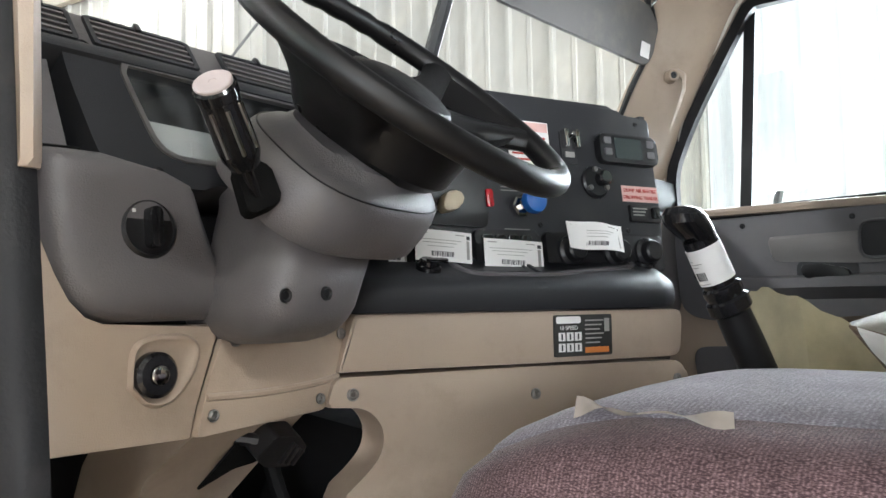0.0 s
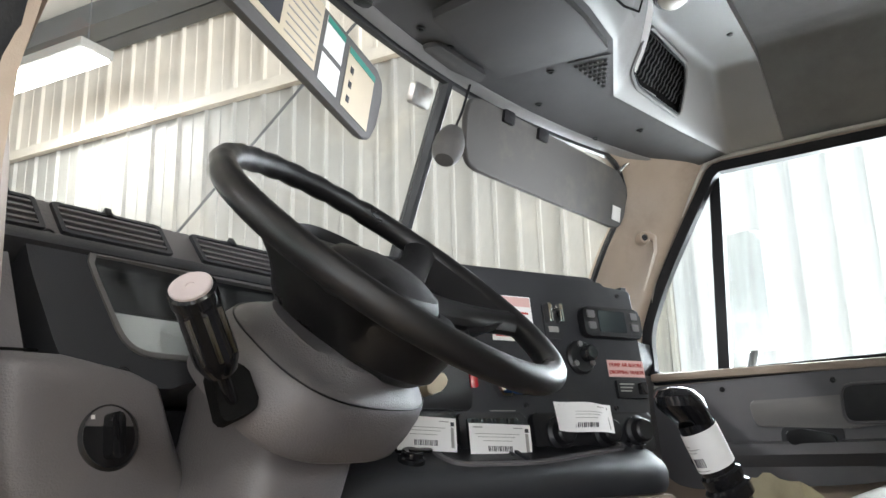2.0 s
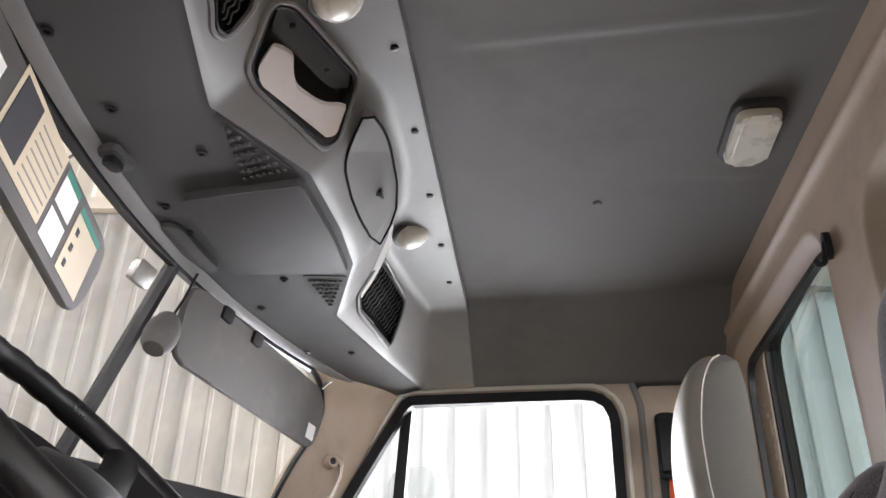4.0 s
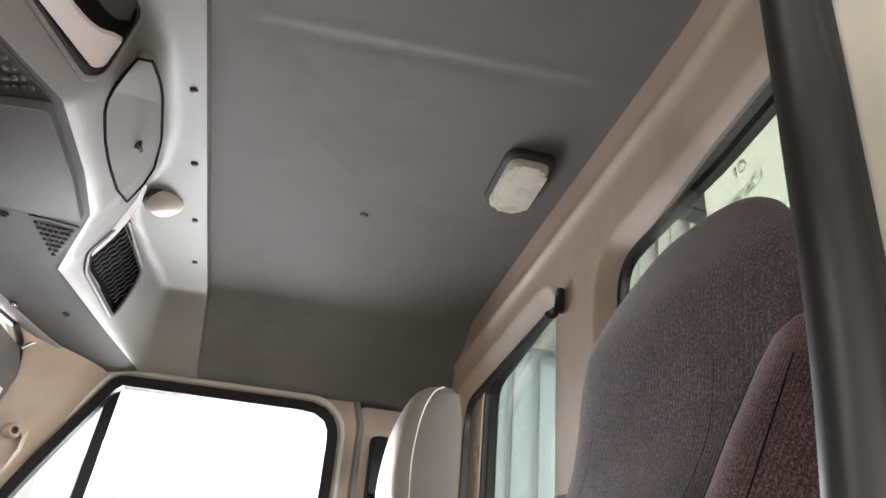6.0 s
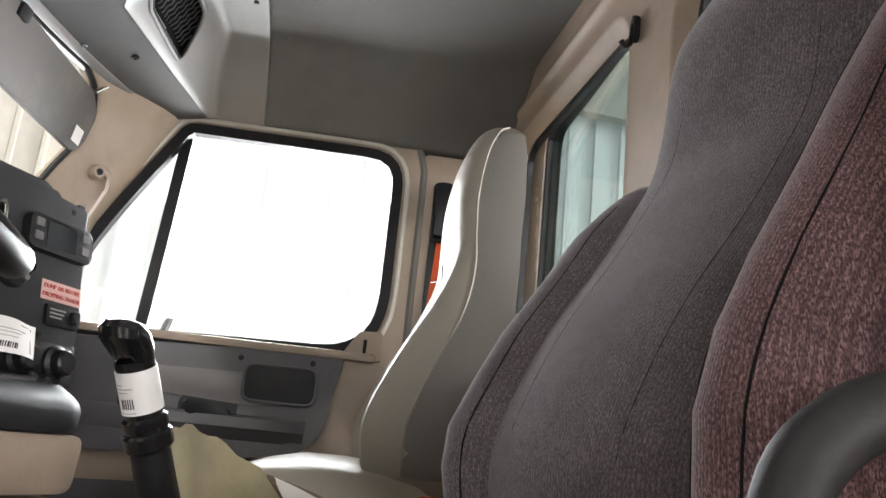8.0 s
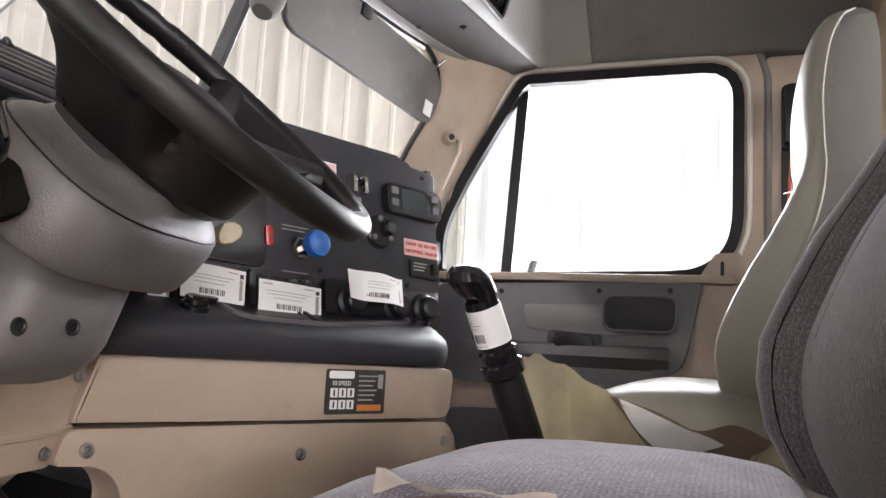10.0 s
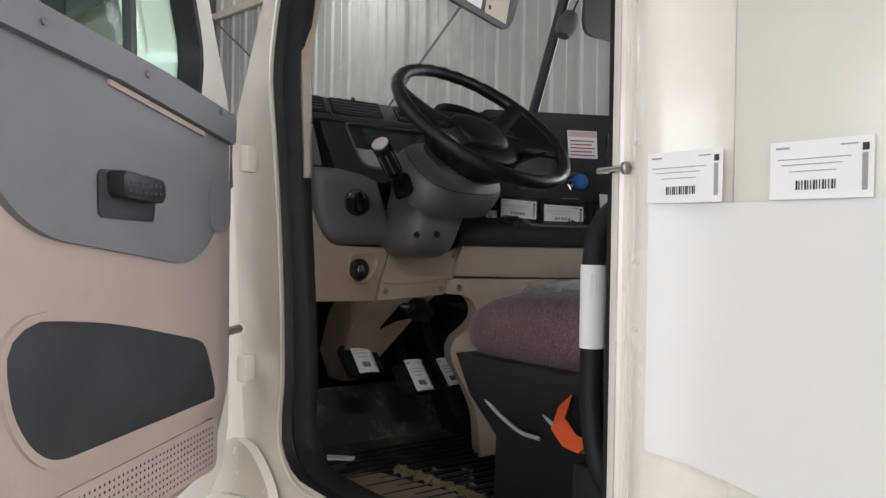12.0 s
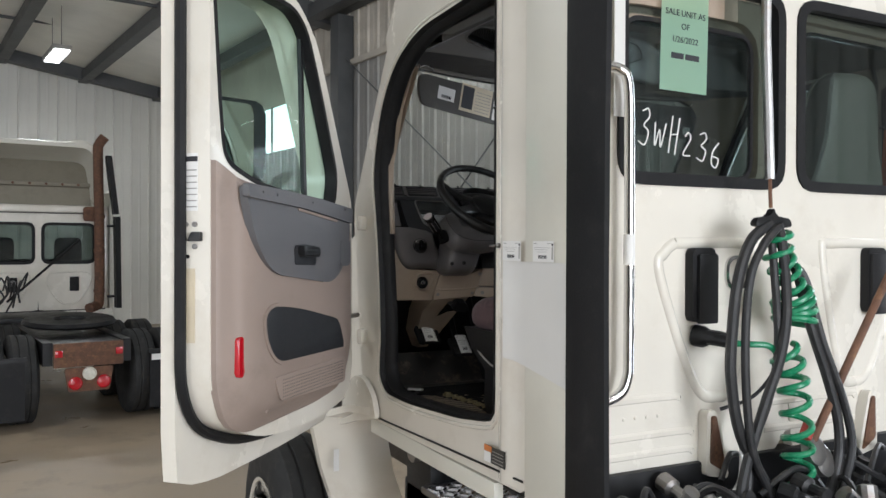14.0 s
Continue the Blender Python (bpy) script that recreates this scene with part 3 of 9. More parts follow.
for k, y in enumerate((WY - 0.35, 9.9, 3.0)):
    solo("rafter", box(B(), 0, (WX - WL), -0.15, 0.15, -0.5, 0.0, m=frame_of(hall(WX, y, roof_z(WX)), hall(-1, 0, 0) + Vector((0, 0, RISE)), hall(0, 1, 0))), M_BEAM,
         "dark steel roof rafter", "beam", "roof rafters")
for k, (x, y) in enumerate(((-0.5, 12.0), (-2.6, 15.5))):
    solo("sprinkler_pipe", tube(B(), [hall(x - 8, y, roof_z(x) - 0.3), hall(x + 4.5, y, roof_z(x) - 0.3)], 0.035, 8), M_BEAM, "dark overhead sprinkler pipe", "pipe", "overhead pipes")
    solo("conduit", tube(B(), [hall(x + k, WB, roof_z(x) - 0.12), hall(x + k, WY, roof_z(x) - 0.12)], 0.02, 6), M_BEAM, "thin dark conduit under the roof", "pipe", "overhead pipes")
for k, (x, y) in enumerate(((1.4, 14.5), (4.07, 5.8), (-3.0, 5.0), (-3.0, -5.0), (1.0, -7.5))):
    lamp = thing("hall_lamp", hall(x, y, roof_z(x) - 0.5), "glowing strip light under the hall roof", "lamp", "hall strip lights")
    hm = frame_of(hall(x, y, roof_z(x) - 0.55), hall(0, 1, 0), hall(-1, 0, 0))
    part("housing", box(B(), -0.62, 0.62, -0.16, 0.16, 0.02, 0.10, 0.01, m=hm), M_PANEL, lamp)
    for du in (-0.5, 0.5):
        part("hanger", tube(B(), [hm @ Vector((du, 0, 0.10)), hm @ Vector((du, 0, 1.0))], 0.006, 6), M_BEAM, lamp)
    part("tube", box(B(), -0.6, 0.6, -0.13, 0.13, -0.01, 0.02, 0.005, m=hm), E_TUBE, lamp)
    area("strip_light", hall(x, y, roof_z(x) - 0.62), hall(x, y, 0), 1.2, 0.3, 50 if k == 1 else 200, (1.0, 0.97, 0.90))

# ---- the cab shell ----
XL, XR = 0.36, 2.475
cab = thing("truck_cab", (CX, 0.4, 1.36), "cream-white day cab of a heavy truck, driver door open", "truck")
SIDEL = Matrix(((0, 0, 1, 0), (1, 0, 0, 0), (0, 1, 0, 0), (0, 0, 0, 1)))        # u = y, v = z, w = x
OPEN_L = fillet([(-0.072, 1.560), (0.158, 1.530), (0.572, 1.508), (0.755, 1.515), (0.815, 1.58), (0.800, 1.68), (0.822, 1.90), (0.855, 2.15), (0.878, 2.34), (0.866, 2.45), (0.785, 2.66), (0.66, 2.79), (0.45, 2.86), (-0.072, 2.885)],
                [0.05, 0.05, 0.1, 0.06, 0.05, 0.08, 0.1, 0.1, 0.1, 0.1, 0.1, 0.1, 0.12, 0.06], 5)
EDGE_L = fillet([(-0.078, 1.545), (0.158, 1.512), (0.572, 1.486), (0.795, 1.492), (0.862, 1.56), (0.834, 1.67), (0.844, 1.90), (0.878, 2.15), (0.922, 2.36), (0.902, 2.47), (0.835, 2.66), (0.705, 2.80), (0.50, 2.885), (-0.078, 2.91)],
                [0.05, 0.05, 0.1, 0.06, 0.05, 0.06, 0.1, 0.1, 0.1, 0.1, 0.1, 0.1, 0.12, 0.06], 5)
BODY = fillet([(-0.27, 1.37), (0.98, 1.355), (1.06, 1.50), (1.17, 2.24), (0.93, 2.64), (0.69, 3.04), (0.50, 3.14), (-0.27, 3.16)], [0.02, 0.03, 0.1, 0.06, 0.2, 0.2, 0.12, 0.1], 5)
bm = B()
ring(bm, BODY, EDGE_L, XL, XL + 0.035, SIDEL, (0.38, 2.2), 120)
ring(bm, offset_loop(BODY, 0.02), offset_loop(EDGE_L, -0.03), XL + 0.035, XL + 0.07, SIDEL, (0.38, 2.2), 120)
part("door_frame", bm, M_WHITE, cab, "scuffed cream-white door frame", angle=50)
o_, i_ = along(EDGE_L, (0.38, 2.2), 140), along(OPEN_L, (0.38, 2.2), 140)
rows = []
for f, x in ((-0.06, XL + 0.006), (0.0, XL - 0.004), (0.12, XL - 0.007), (0.24, XL + 0.002), (0.32, XL + 0.014), (0.42, XL + 0.012), (0.55, XL + 0.016), (0.70, XL + 0.022), (0.85, XL + 0.030), (1.0, XL + 0.040), (0.9, XL + 0.060)):
    rows.append([SIDEL @ Vector((a[0] + (b[0] - a[0]) * f, a[1] + (b[1] - a[1]) * f, x)) for a, b in zip(o_, i_)])
part("door_seal", loft(B(), rows, False), M_RUBBER, cab, "wide black rubber seal round the driver's opening", angle=60)
part("seal_lip", tube(B(), [SIDEL @ Vector((u, v, XL - 0.001)) for u, v in along(offset_loop(EDGE_L, -0.020), (0.38, 2.2), 120)], 0.007, 8, True), M_WHITE, cab, "pressed bead along the frame")
WIN_R = fillet([(0.160, 2.258), (1.005, 2.238), (1.01, 2.38), (0.95, 2.52), (0.865, 2.67), (0.765, 2.838), (0.160, 2.838)], [0.17, 0.02, 0.05, 0.1, 0.1, 0.02, 0.09], 6)
# right side: outer skin with the window opening of the closed door
part("side_panel", ring(B(), BODY, offset_loop(WIN_R, -0.05), XR - 0.05, XR, SIDEL), M_WHITE, cab)
# rear wall, two halves, each round one window
REAR = Matrix(((1, 0, 0, 0), (0, 0, 1, 0), (0, 1, 0, 0), (0, 0, 0, 1)))         # u = x, v = z, w = y
W1 = rect(0.69, 1.367, 2.30, 2.93, 0.07, 5)
W2 = rect(2 * CX - 1.367, 2.23, 2.30, 2.93, 0.07, 5)
half_l = fillet([(XL, 1.40), (CX, 1.40), (CX, 3.16), (XL, 3.16)], [0.05, 0, 0, 0.08])
half_r = fillet([(CX, 1.40), (XR, 1.40), (XR, 3.16), (CX, 3.16)], [0, 0.05, 0.08, 0])
part("rear_wall", ring(B(), half_l, W1, -0.27, -0.235, REAR), M_WHITE, cab, "cream-white rear cab wall")
part("rear_wall", ring(B(), half_r, W2, -0.27, -0.235, REAR), M_WHITE, cab, "cream-white rear cab wall")
inner_l = fillet([(XL + 0.04, 1.43), (CX, 1.43), (CX, 2.96), (XL + 0.04, 2.96)], 0.0)
inner_r = fillet([(CX, 1.43), (XR - 0.04, 1.43), (XR - 0.04, 2.96), (CX, 2.96)], 0.0)
W1IN, W2IN = rect(0.69, 1.255, 2.31, 2.795, 0.07, 5), rect(1.505, 2.2, 2.31, 2.85, 0.07, 5)


def askew(ob):
    """Rear trim follows the cab's slightly turned cross line."""
    for v in ob.data.vertices:
        v.co.y += max(-0.03, 0.062 * (v.co.x - CX))
    return ob


for wi, half in ((W1IN, inner_l), (W2IN, inner_r)):
    askew(part("rear_trim", ring(B(), half, offset_loop(wi, -0.042), -0.234, -0.204, REAR), M_BEIGE, cab, "beige moulded rear wall trim"))
    cove = B()
    loft(cove, [[REAR @ Vector((*p, w)) for p in along(offset_loop(wi, d), (sum(q[0] for q in wi) / len(wi), 2.56), 96)] for d, w in ((-0.050, -0.2035), (-0.043, -0.2020), (-0.034, -0.2050), (-0.016, -0.220), (-0.004, -0.231), (0.001, -0.243))], False)
    askew(part("window_cove", cove, M_BEIGE, cab))
for w, wi in ((W1, W1IN), (W2, W2IN)):
    win = part("rear_window", slab(B(), offset_loop(w, -0.006), -0.252, -0.248, REAR), G_TINT, cab, "dark tinted rear window")
    win.visible_shadow = False
    part("gasket", ring(B(), offset_loop(w, -0.02), offset_loop(w, 0.016), -0.279, -0.24, REAR), M_RUBBER, win)
    askew(part("inner_gasket", ring(B(), offset_loop(wi, -0.004), offset_loop(wi, 0.010), -0.244, -0.229, REAR), M_BLACK, win))
# header over the rear trim: a slanted beige band with a raised bead
hdr = [(-0.240, 3.050), (-0.196, 3.050), (-0.196, 3.028), (-0.199, 2.992), (-0.199, 2.972), (-0.193, 2.965), (-0.190, 2.957), (-0.193, 2.949), (-0.200, 2.944), (-0.203, 2.930), (-0.206, 2.915), (-0.240, 2.910)]
askew(part("rear_header", loft(B(), [[(XL + 0.04 + 0.05 * k, y, z) for y, z in hdr] for k in range(41)]), M_BEIGE, cab, "beige header band with a bead", angle=50))
# floor, roof, firewall
part("cab_floor", box(B(), XL + 0.07, XR - 0.07, -0.23, 1.34, 1.36, 1.43, 0.006), M_SILL, cab, "dirty vinyl cab floor")
part("firewall", box(B(), XL + 0.07, XR - 0.07, 1.30, 1.36, 1.43, 2.26), M_BLACK, cab)
part("roof_shell", box(B(), XL + 0.02, XR - 0.02, -0.27, 0.70, 3.12, 3.18, 0.02), M_WHITE, cab)
part("roof_brow", loft(B(), [[(x, 0.68, 3.12), (x, 0.68, 3.18), (x, 1.03 - 0.2 * (x - CX) ** 2 + 0.04, 2.93), (x, 1.03 - 0.2 * (x - CX) ** 2, 2.86)] for x in (XL + 0.02, 0.8, CX, 2.0, XR - 0.02)]), M_WHITE, cab)
# windscreen and its middle post
def ws(x, t):
    y0, y1 = 1.27 - 0.22 * (x - CX) ** 2, 1.045 - 0.2 * (x - CX) ** 2
    return Vector((x, y0 + (y1 - y0) * t, 2.27 + (2.84 - 2.27) * t))


def ws_edge(t):
    return 0.42 + 0.10 * t


pane = []
for k in range(17):
    s = k / 16
    row = []
    for t in (0.0, 0.25, 0.5, 0.75, 1.0):
        x = ws_edge(t) + (2 * CX - 2 * ws_edge(t)) * s
        row.append(ws(x, t))
    pane.append(row)
bm = B()
loft(bm, pane, False, False)
w = part("windscreen", bm, G_WIND, cab, "curved two-piece windscreen")
w.visible_shadow = False
part("windscreen_post", tube(B(), [ws(CX, -0.03) + Vector((0, 0.005, 0)), ws(CX, 1.03) + Vector((0, 0.005, 0))], 0.017, 8), M_BLACK, w, "black middle post")
edge = [ws(ws_edge(0) + (2 * CX - 2 * ws_edge(0)) * k / 24, 0) for k in range(25)]
part("cowl_seal", tube(B(), edge, 0.012, 6), M_BLACK, w)
edge = [ws(ws_edge(1) + (2 * CX - 2 * ws_edge(1)) * k / 24, 1) for k in range(25)]
part("header_seal", tube(B(), edge, 0.012, 6), M_BLACK, w)
for sgn in (0, 1):
    ed = [ws(ws_edge(k / 8) if not sgn else 2 * CX - ws_edge(k / 8), k / 8) for k in range(9)]
    part("side_seal", tube(B(), ed, 0.010, 6), M_BLACK, w)
# A pillars, outside skin and inside trim
for sgn in (1, -1):
    X = lambda x: x if sgn > 0 else 2 * CX - x
    rows = []
    for t, yo, zo in ((-0.02, 1.16, 2.22), (0.25, 1.045, 2.42), (0.5, 0.945, 2.60), (0.75, 0.82, 2.80), (1.03, 0.68, 3.0)):
        p = ws(ws_edge(max(0, min(1, t))), t)
        rows.append([Vector((X(XL + 0.012), yo - 0.005, zo)), Vector((X(p.x - 0.005), p.y + 0.012, p.z)), Vector((X(p.x + 0.012), p.y - 0.012, p.z)),
                     Vector((X(XL + 0.06), yo - 0.012, zo)), Vector((X(XL + 0.03), yo - 0.012, zo))])
    part("pillar_skin", loft(B(), rows), M_WHITE, cab)
    if sgn < 0:
        continue
    rows = []
    for t, yr, zo in ((-0.10, 1.10, 2.18), (0.25, 1.045, 2.42), (0.5, 0.975, 2.60), (0.75, 0.895, 2.78), (1.0, 0.82, 2.93)):
        p = ws(ws_edge(max(0, min(1, t))), t)
        rows.append([Vector((p.x - 0.002, p.y - 0.014, p.z)), Vector((p.x + 0.012, p.y - 0.02, p.z)), Vector((p.x + 0.006, p.y - 0.05, p.z)),
                     Vector((XL + 0.11, yr + 0.09, zo)), Vector((XL + 0.095, yr + 0.08, zo)), Vector((XL + 0.075, yr + 0.08, zo))])
    part("pillar_trim", loft(B(), rows), M_BEIGE, cab, "beige windscreen pillar trim")
# passenger side: a wide moulded pillar cover from the windscreen's edge to the door frame
GLASS_EDGE = smooth_path([(2.20, 1.17, 2.19), (2.165, 1.115, 2.34), (2.147, 1.078, 2.47), (2.15, 1.058, 2.52), (2.165, 1.028, 2.60), (2.18, 0.985, 2.69), (2.172, 0.962, 2.77), (2.12, 0.952, 2.815), (2.05, 0.955, 2.838)], 4)
DOOR_EDGE = smooth_path([(2.375, 1.09, 2.19), (2.375, 1.03, 2.36), (2.375, 0.975, 2.50), (2.375, 0.94, 2.57), (2.375, 0.905, 2.64), (2.375, 0.862, 2.72), (2.375, 0.82, 2.80), (2.37, 0.785, 2.862), (2.36, 0.775, 2.885)], 4)
rows = []
for a, b in zip(GLASS_EDGE, DOOR_EDGE):
    a, b = Vector(a), Vector(b)
    out = Vector((-0.62, -0.78, 0))
    rows.append([a + Vector((0.01, 0.03, 0)), a + Vector((-0.004, 0.004, 0)), a + Vector((0.004, -0.012, 0))] +
                [a + (b - a) * f + out * w for f, w in ((0.12, 0.006), (0.3, 0.014), (0.5, 0.020), (0.7, 0.020), (0.86, 0.014), (0.96, 0.004))] + [b, b + Vector((0.02, 0.03, 0))])
rp = part("pillar_trim", loft(B(), rows), M_BEIGE, cab, "wide beige moulded pillar trim", angle=70)
part("edge_seal", tube(B(), [Vector(p) + Vector((-0.004, 0.004, 0)) for p in GLASS_EDGE], 0.009, 6), M_BLACK, rp)
a = Vector((2.235, 0.938, 2.632))
hm = Matrix.Translation(a) @ Vector((-0.62, -0.78, 0.0)).to_track_quat("Z", "Y").to_matrix().to_4x4()
part("handle_socket", lathe(B(), [(0.021, -0.022), (0.019, -0.004), (0.016, 0.001), (0.011, 0.002), (0.009, -0.002), (0.001, -0.003)], hm, 18), M_BEIGE, rp)
part("screw_hole", lathe(B(), [(0.0095, -0.002), (0.009, 0.0005), (0.004, 0.0006), (0.003, -0.002), (0.001, -0.002)], hm, 14), M_BLACK, rp)
part("handle_stub", loft(B(), [[a + Vector((x + r * math.cos(q), y - 0.3 * r * math.sin(q), z + r * 0.9 * math.sin(q))) for q in (2 * math.pi * k / 12 for k in range(12))] for x, y, z, r in ((-0.004, 0.012, 0.012, 0.008), (0.022, 0.0, 0.014, 0.011), (0.045, -0.012, 0.0, 0.014), (0.052, -0.008, -0.035, 0.013), (0.048, 0.010, -0.085, 0.010), (0.044, 0.032, -0.14, 0.006))]), M_BEIGE, rp, angle=80)

# ---- headliner and overhead console ----
def swing(x):
    """The cab stands a touch askew: how far its cross lines run forward towards the far side."""
    return max(-0.03, 0.062 * (x - CX))


def seam_y(x):
    return 0.51 + 0.053 * (x - CX)


def liner_z(x, y):
    """Underside of the roof lining: flat with two pressed steps, folded down at both sides."""
    a = abs(x - CX)
    z = float(np.interp(a, (0.0, 0.60, 0.655, 0.685, 0.94, 1.0), (3.036, 3.034, 3.027, 3.008, 2.872, 2.866)))
    fade = max(0.0, min(1.0, (seam_y(x) - 0.05 - y) / 0.05)) * max(0.0, min(1.0, (y + 0.16 - swing(x)) / 0.05))
    for x0 in (1.085, 1.505 - 0.18 * (y - 0.2)):
        d = (x - x0) / 0.016
        z += fade * 0.007 * d * math.exp(-d * d)
    d = (y - swing(x) + 0.155) / 0.018
    z += 0.006 * d * math.exp(-d * d) * (1.0 if a < 0.58 else 0.0)
    return z


bm = B()
xs = sorted({XL + 0.06, XR - 0.06} | {0.42 + 0.0133 * k for k in range(150)})
fs = [0.0, 0.02, 0.05, 0.09, 0.13, 0.18, 0.25, 0.35, 0.5, 0.65, 0.8, 0.88, 0.93, 0.96, 1.0]
low = []
for x in xs:
    y0, y1 = -0.205 + swing(x), seam_y(x) + 0.012
    low.append([(x, y0 + (y1 - y0) * f, liner_z(x, y0 + (y1 - y0) * f)) for f in fs])
loft(bm, low, False, False)
loft(bm, [[(p[0], p[1], p[2] + 0.022) for p in r] for r in low], False, False)
solo("headliner", bm, M_LINER, "grey cloth headliner with pressed ribs and dark smudges", "headliner", kind="structure", angle=60)
solo("headliner_button", lathe(B(), [(0.010, 0.0), (0.009, -0.004), (0.003, -0.006), (0.0005, -0.006)], Matrix.Translation((1.62, 0.19, liner_z(1.62, 0.19))), 12), M_LINER, "small grey push button in the headliner", "button")
dome = thing("dome_lamp", (1.385, -0.09, 3.01), "white rounded cab dome lamp", "lamp")
DL = frame_of((1.388, -0.094, 3.037), (1, 0.05, 0.0), (-0.05, 1, 0.0))
part("lens", slab(B(), rect(-0.082, 0.082, -0.040, 0.040, 0.024, 6), -0.030, -0.002, DL, 0.012, 3), M_LENS, dome)
part("bezel", slab(B(), rect(-0.098, 0.092, -0.050, 0.050, 0.032, 6), -0.014, 0.004, DL, 0.006, 3), M_SHELF, dome, "dark grey bezel")
part("lens_rib", tube(B(), [DL @ Vector((u, v, -0.029)) for u, v in along(rect(-0.070, 0.070, -0.028, 0.028, 0.016, 5), (0, 0), 40)], 0.0016, 5, True), M_LENS, dome)

# the console is a moulded shell: a flange under the headliner, a zigzag slanted face, a rounded fold and a flat header shelf
FACE_TOP = ((0.36, 0.60), (0.62, 0.645), (0.80, 0.640), (0.937, 0.590), (1.042, 0.560), (1.168, 0.545), (1.383, 0.560), (1.492, 0.588), (1.589, 0.635), (1.721, 0.676), (1.913, 0.660), (2.05, 0.648), (2.40, 0.64))
FOLD = ((0.36, 0.69), (0.754, 0.709), (0.90, 0.75), (0.965, 0.767), (1.165, 0.675), (1.36, 0.677), (1.507, 0.693), (1.764, 0.804), (2.084, 0.756), (2.40, 0.70))


def bend(x, table):
    return np.interp(x, [p[0] for p in table], [p[1] for p in table])


STEP = 0.006
GX, GY = np.arange(0.30, 2.46, STEP), np.arange(0.40, 1.10, STEP)
gx, gy = np.meshgrid(GX, GY, indexing="ij")
ft_, ff_, fh_ = bend(gx, FACE_TOP), bend(gx, FOLD), 1.035 - 0.2 * (gx - CX) ** 2
shell = np.where(gy < ft_, 3.018, np.where(gy < ff_, 3.018 - 0.156 * (gy - ft_) / (ff_ - ft_), 2.862 - 0.03 * (gy - ff_) / (fh_ - ff_)))
shell = np.minimum(shell, 3.005 - 0.52 * np.maximum(0, np.abs(gx - CX) - 0.663))
for ax in (0, 1):                                           # moulded radii
    k = np.hanning(9)[1:-1]
    shell = np.apply_along_axis(lambda v: np.convolve(np.concatenate([v[:1]] * 3 + [v] + [v[-1:]] * 3), k / k.sum(), "valid"), ax, shell)


def under(x, y):
    """Height of the console's underside."""
    i, j = min(max((x - GX[0]) / STEP, 0), len(GX) - 2), min(max((y - GY[0]) / STEP, 0), len(GY) - 2)
    a, b = int(i), int(j)
    u, v = i - a, j - b
    return float((shell[a, b] * (1 - u) + shell[a + 1, b] * u) * (1 - v) + (shell[a, b + 1] * (1 - u) + shell[a + 1, b + 1] * u) * v)


def inside(p, poly):
    c = False
    for (x0, y0), (x1, y1) in zip(poly, poly[1:] + poly[:1]):
        if (y0 > p[1]) != (y1 > p[1]) and p[0] < (x1 - x0) * (p[1] - y0) / (y1 - y0) + x0:
            c = not c
    return c


CUBBY = fillet([(0.880, 0.655), (0.940, 0.706), (0.975, 0.709), (1.140, 0.652), (1.150, 0.634), (1.086, 0.590), (1.064, 0.588), (0.905, 0.635)], 0.012)
GRILLE = fillet([(1.728, 0.700), (1.760, 0.757), (1.816, 0.767), (2.036, 0.744), (1.985, 0.705), (1.945, 0.689)], 0.014)
NEAR_GRILLE = fillet([(0.66, 0.674), (0.80, 0.698), (0.838, 0.712), (0.866, 0.708), (0.856, 0.672), (0.80, 0.662), (0.70, 0.655)], 0.012)
LOCKER = fillet([(1.136, 0.588), (1.206, 0.637), (1.30, 0.648), (1.497, 0.658), (1.572, 0.672), (1.512, 0.616), (1.395, 0.588), (1.255, 0.573), (1.167, 0.574)], [0.014, 0.03, 0.0, 0.0, 0.012, 0.02, 0.02, 0.03, 0.02])
HOLES = (CUBBY, GRILLE, NEAR_GRILLE)
console = thing("overhead_console", (CX, 0.75, 2.86), "grey moulded overhead console above the windscreen", "console")
XN = [XL + 0.085 + 0.0078 * k for k in range(245)]
NF, NS = 52, 24
face_rows, shelf_rows = [], []
for x in XN:
    ya, yb, yc = seam_y(x), float(bend(x, FOLD)) + 0.006, 1.035 - 0.2 * (x - CX) ** 2
    face_rows.append([(x, ya + (yb - ya) * k / NF, under(x, ya + (yb - ya) * k / NF)) for k in range(NF + 1)])
    shelf_rows.append([(x, yb + (yc - 0.034 - yb) * k / NS, under(x, yb + (yc - 0.034 - yb) * k / NS) + (0.0035 if k else 0.0)) for k in range(NS + 1)])


def sheet_of(rows, holes=(), back=0.0):
    bm = B()
    vs = [[bm.verts.new(p) for p in r] for r in rows]
    for a, b, ra, rb in zip(vs, vs[1:], rows, rows[1:]):
        for i in range(len(a) - 1):
            c = ((ra[i][0] + rb[i][0]) / 2, (ra[i][1] + ra[i + 1][1]) / 2)
            if not any(inside(c, h) for h in holes):
                bm.faces.new((a[i], a[i + 1], b[i + 1], b[i]))
    loose = [v for v in bm.verts if not v.link_faces]
    bmesh.ops.delete(bm, geom=loose, context="VERTS")
    return bm


part("face_moulding", sheet_of(face_rows, HOLES), M_CONSOLE, console, "light grey zigzag moulding", angle=60)
part("flange_edge", loft(B(), [[(x, seam_y(x), 3.018 if abs(x - CX) < 0.66 else under(x, seam_y(x))), (x, seam_y(x) - 0.0015, liner_z(x, seam_y(x)) + 0.006), (x, seam_y(x) + 0.01, liner_z(x, seam_y(x)) + 0.006), (x, seam_y(x) + 0.004, under(x, seam_y(x)) + 0.001)] for x in XN]), M_CONSOLE, console)
part("header_shelf", sheet_of(shelf_rows), M_SHELF, console, "dark grey header underside", angle=50)
lip = []
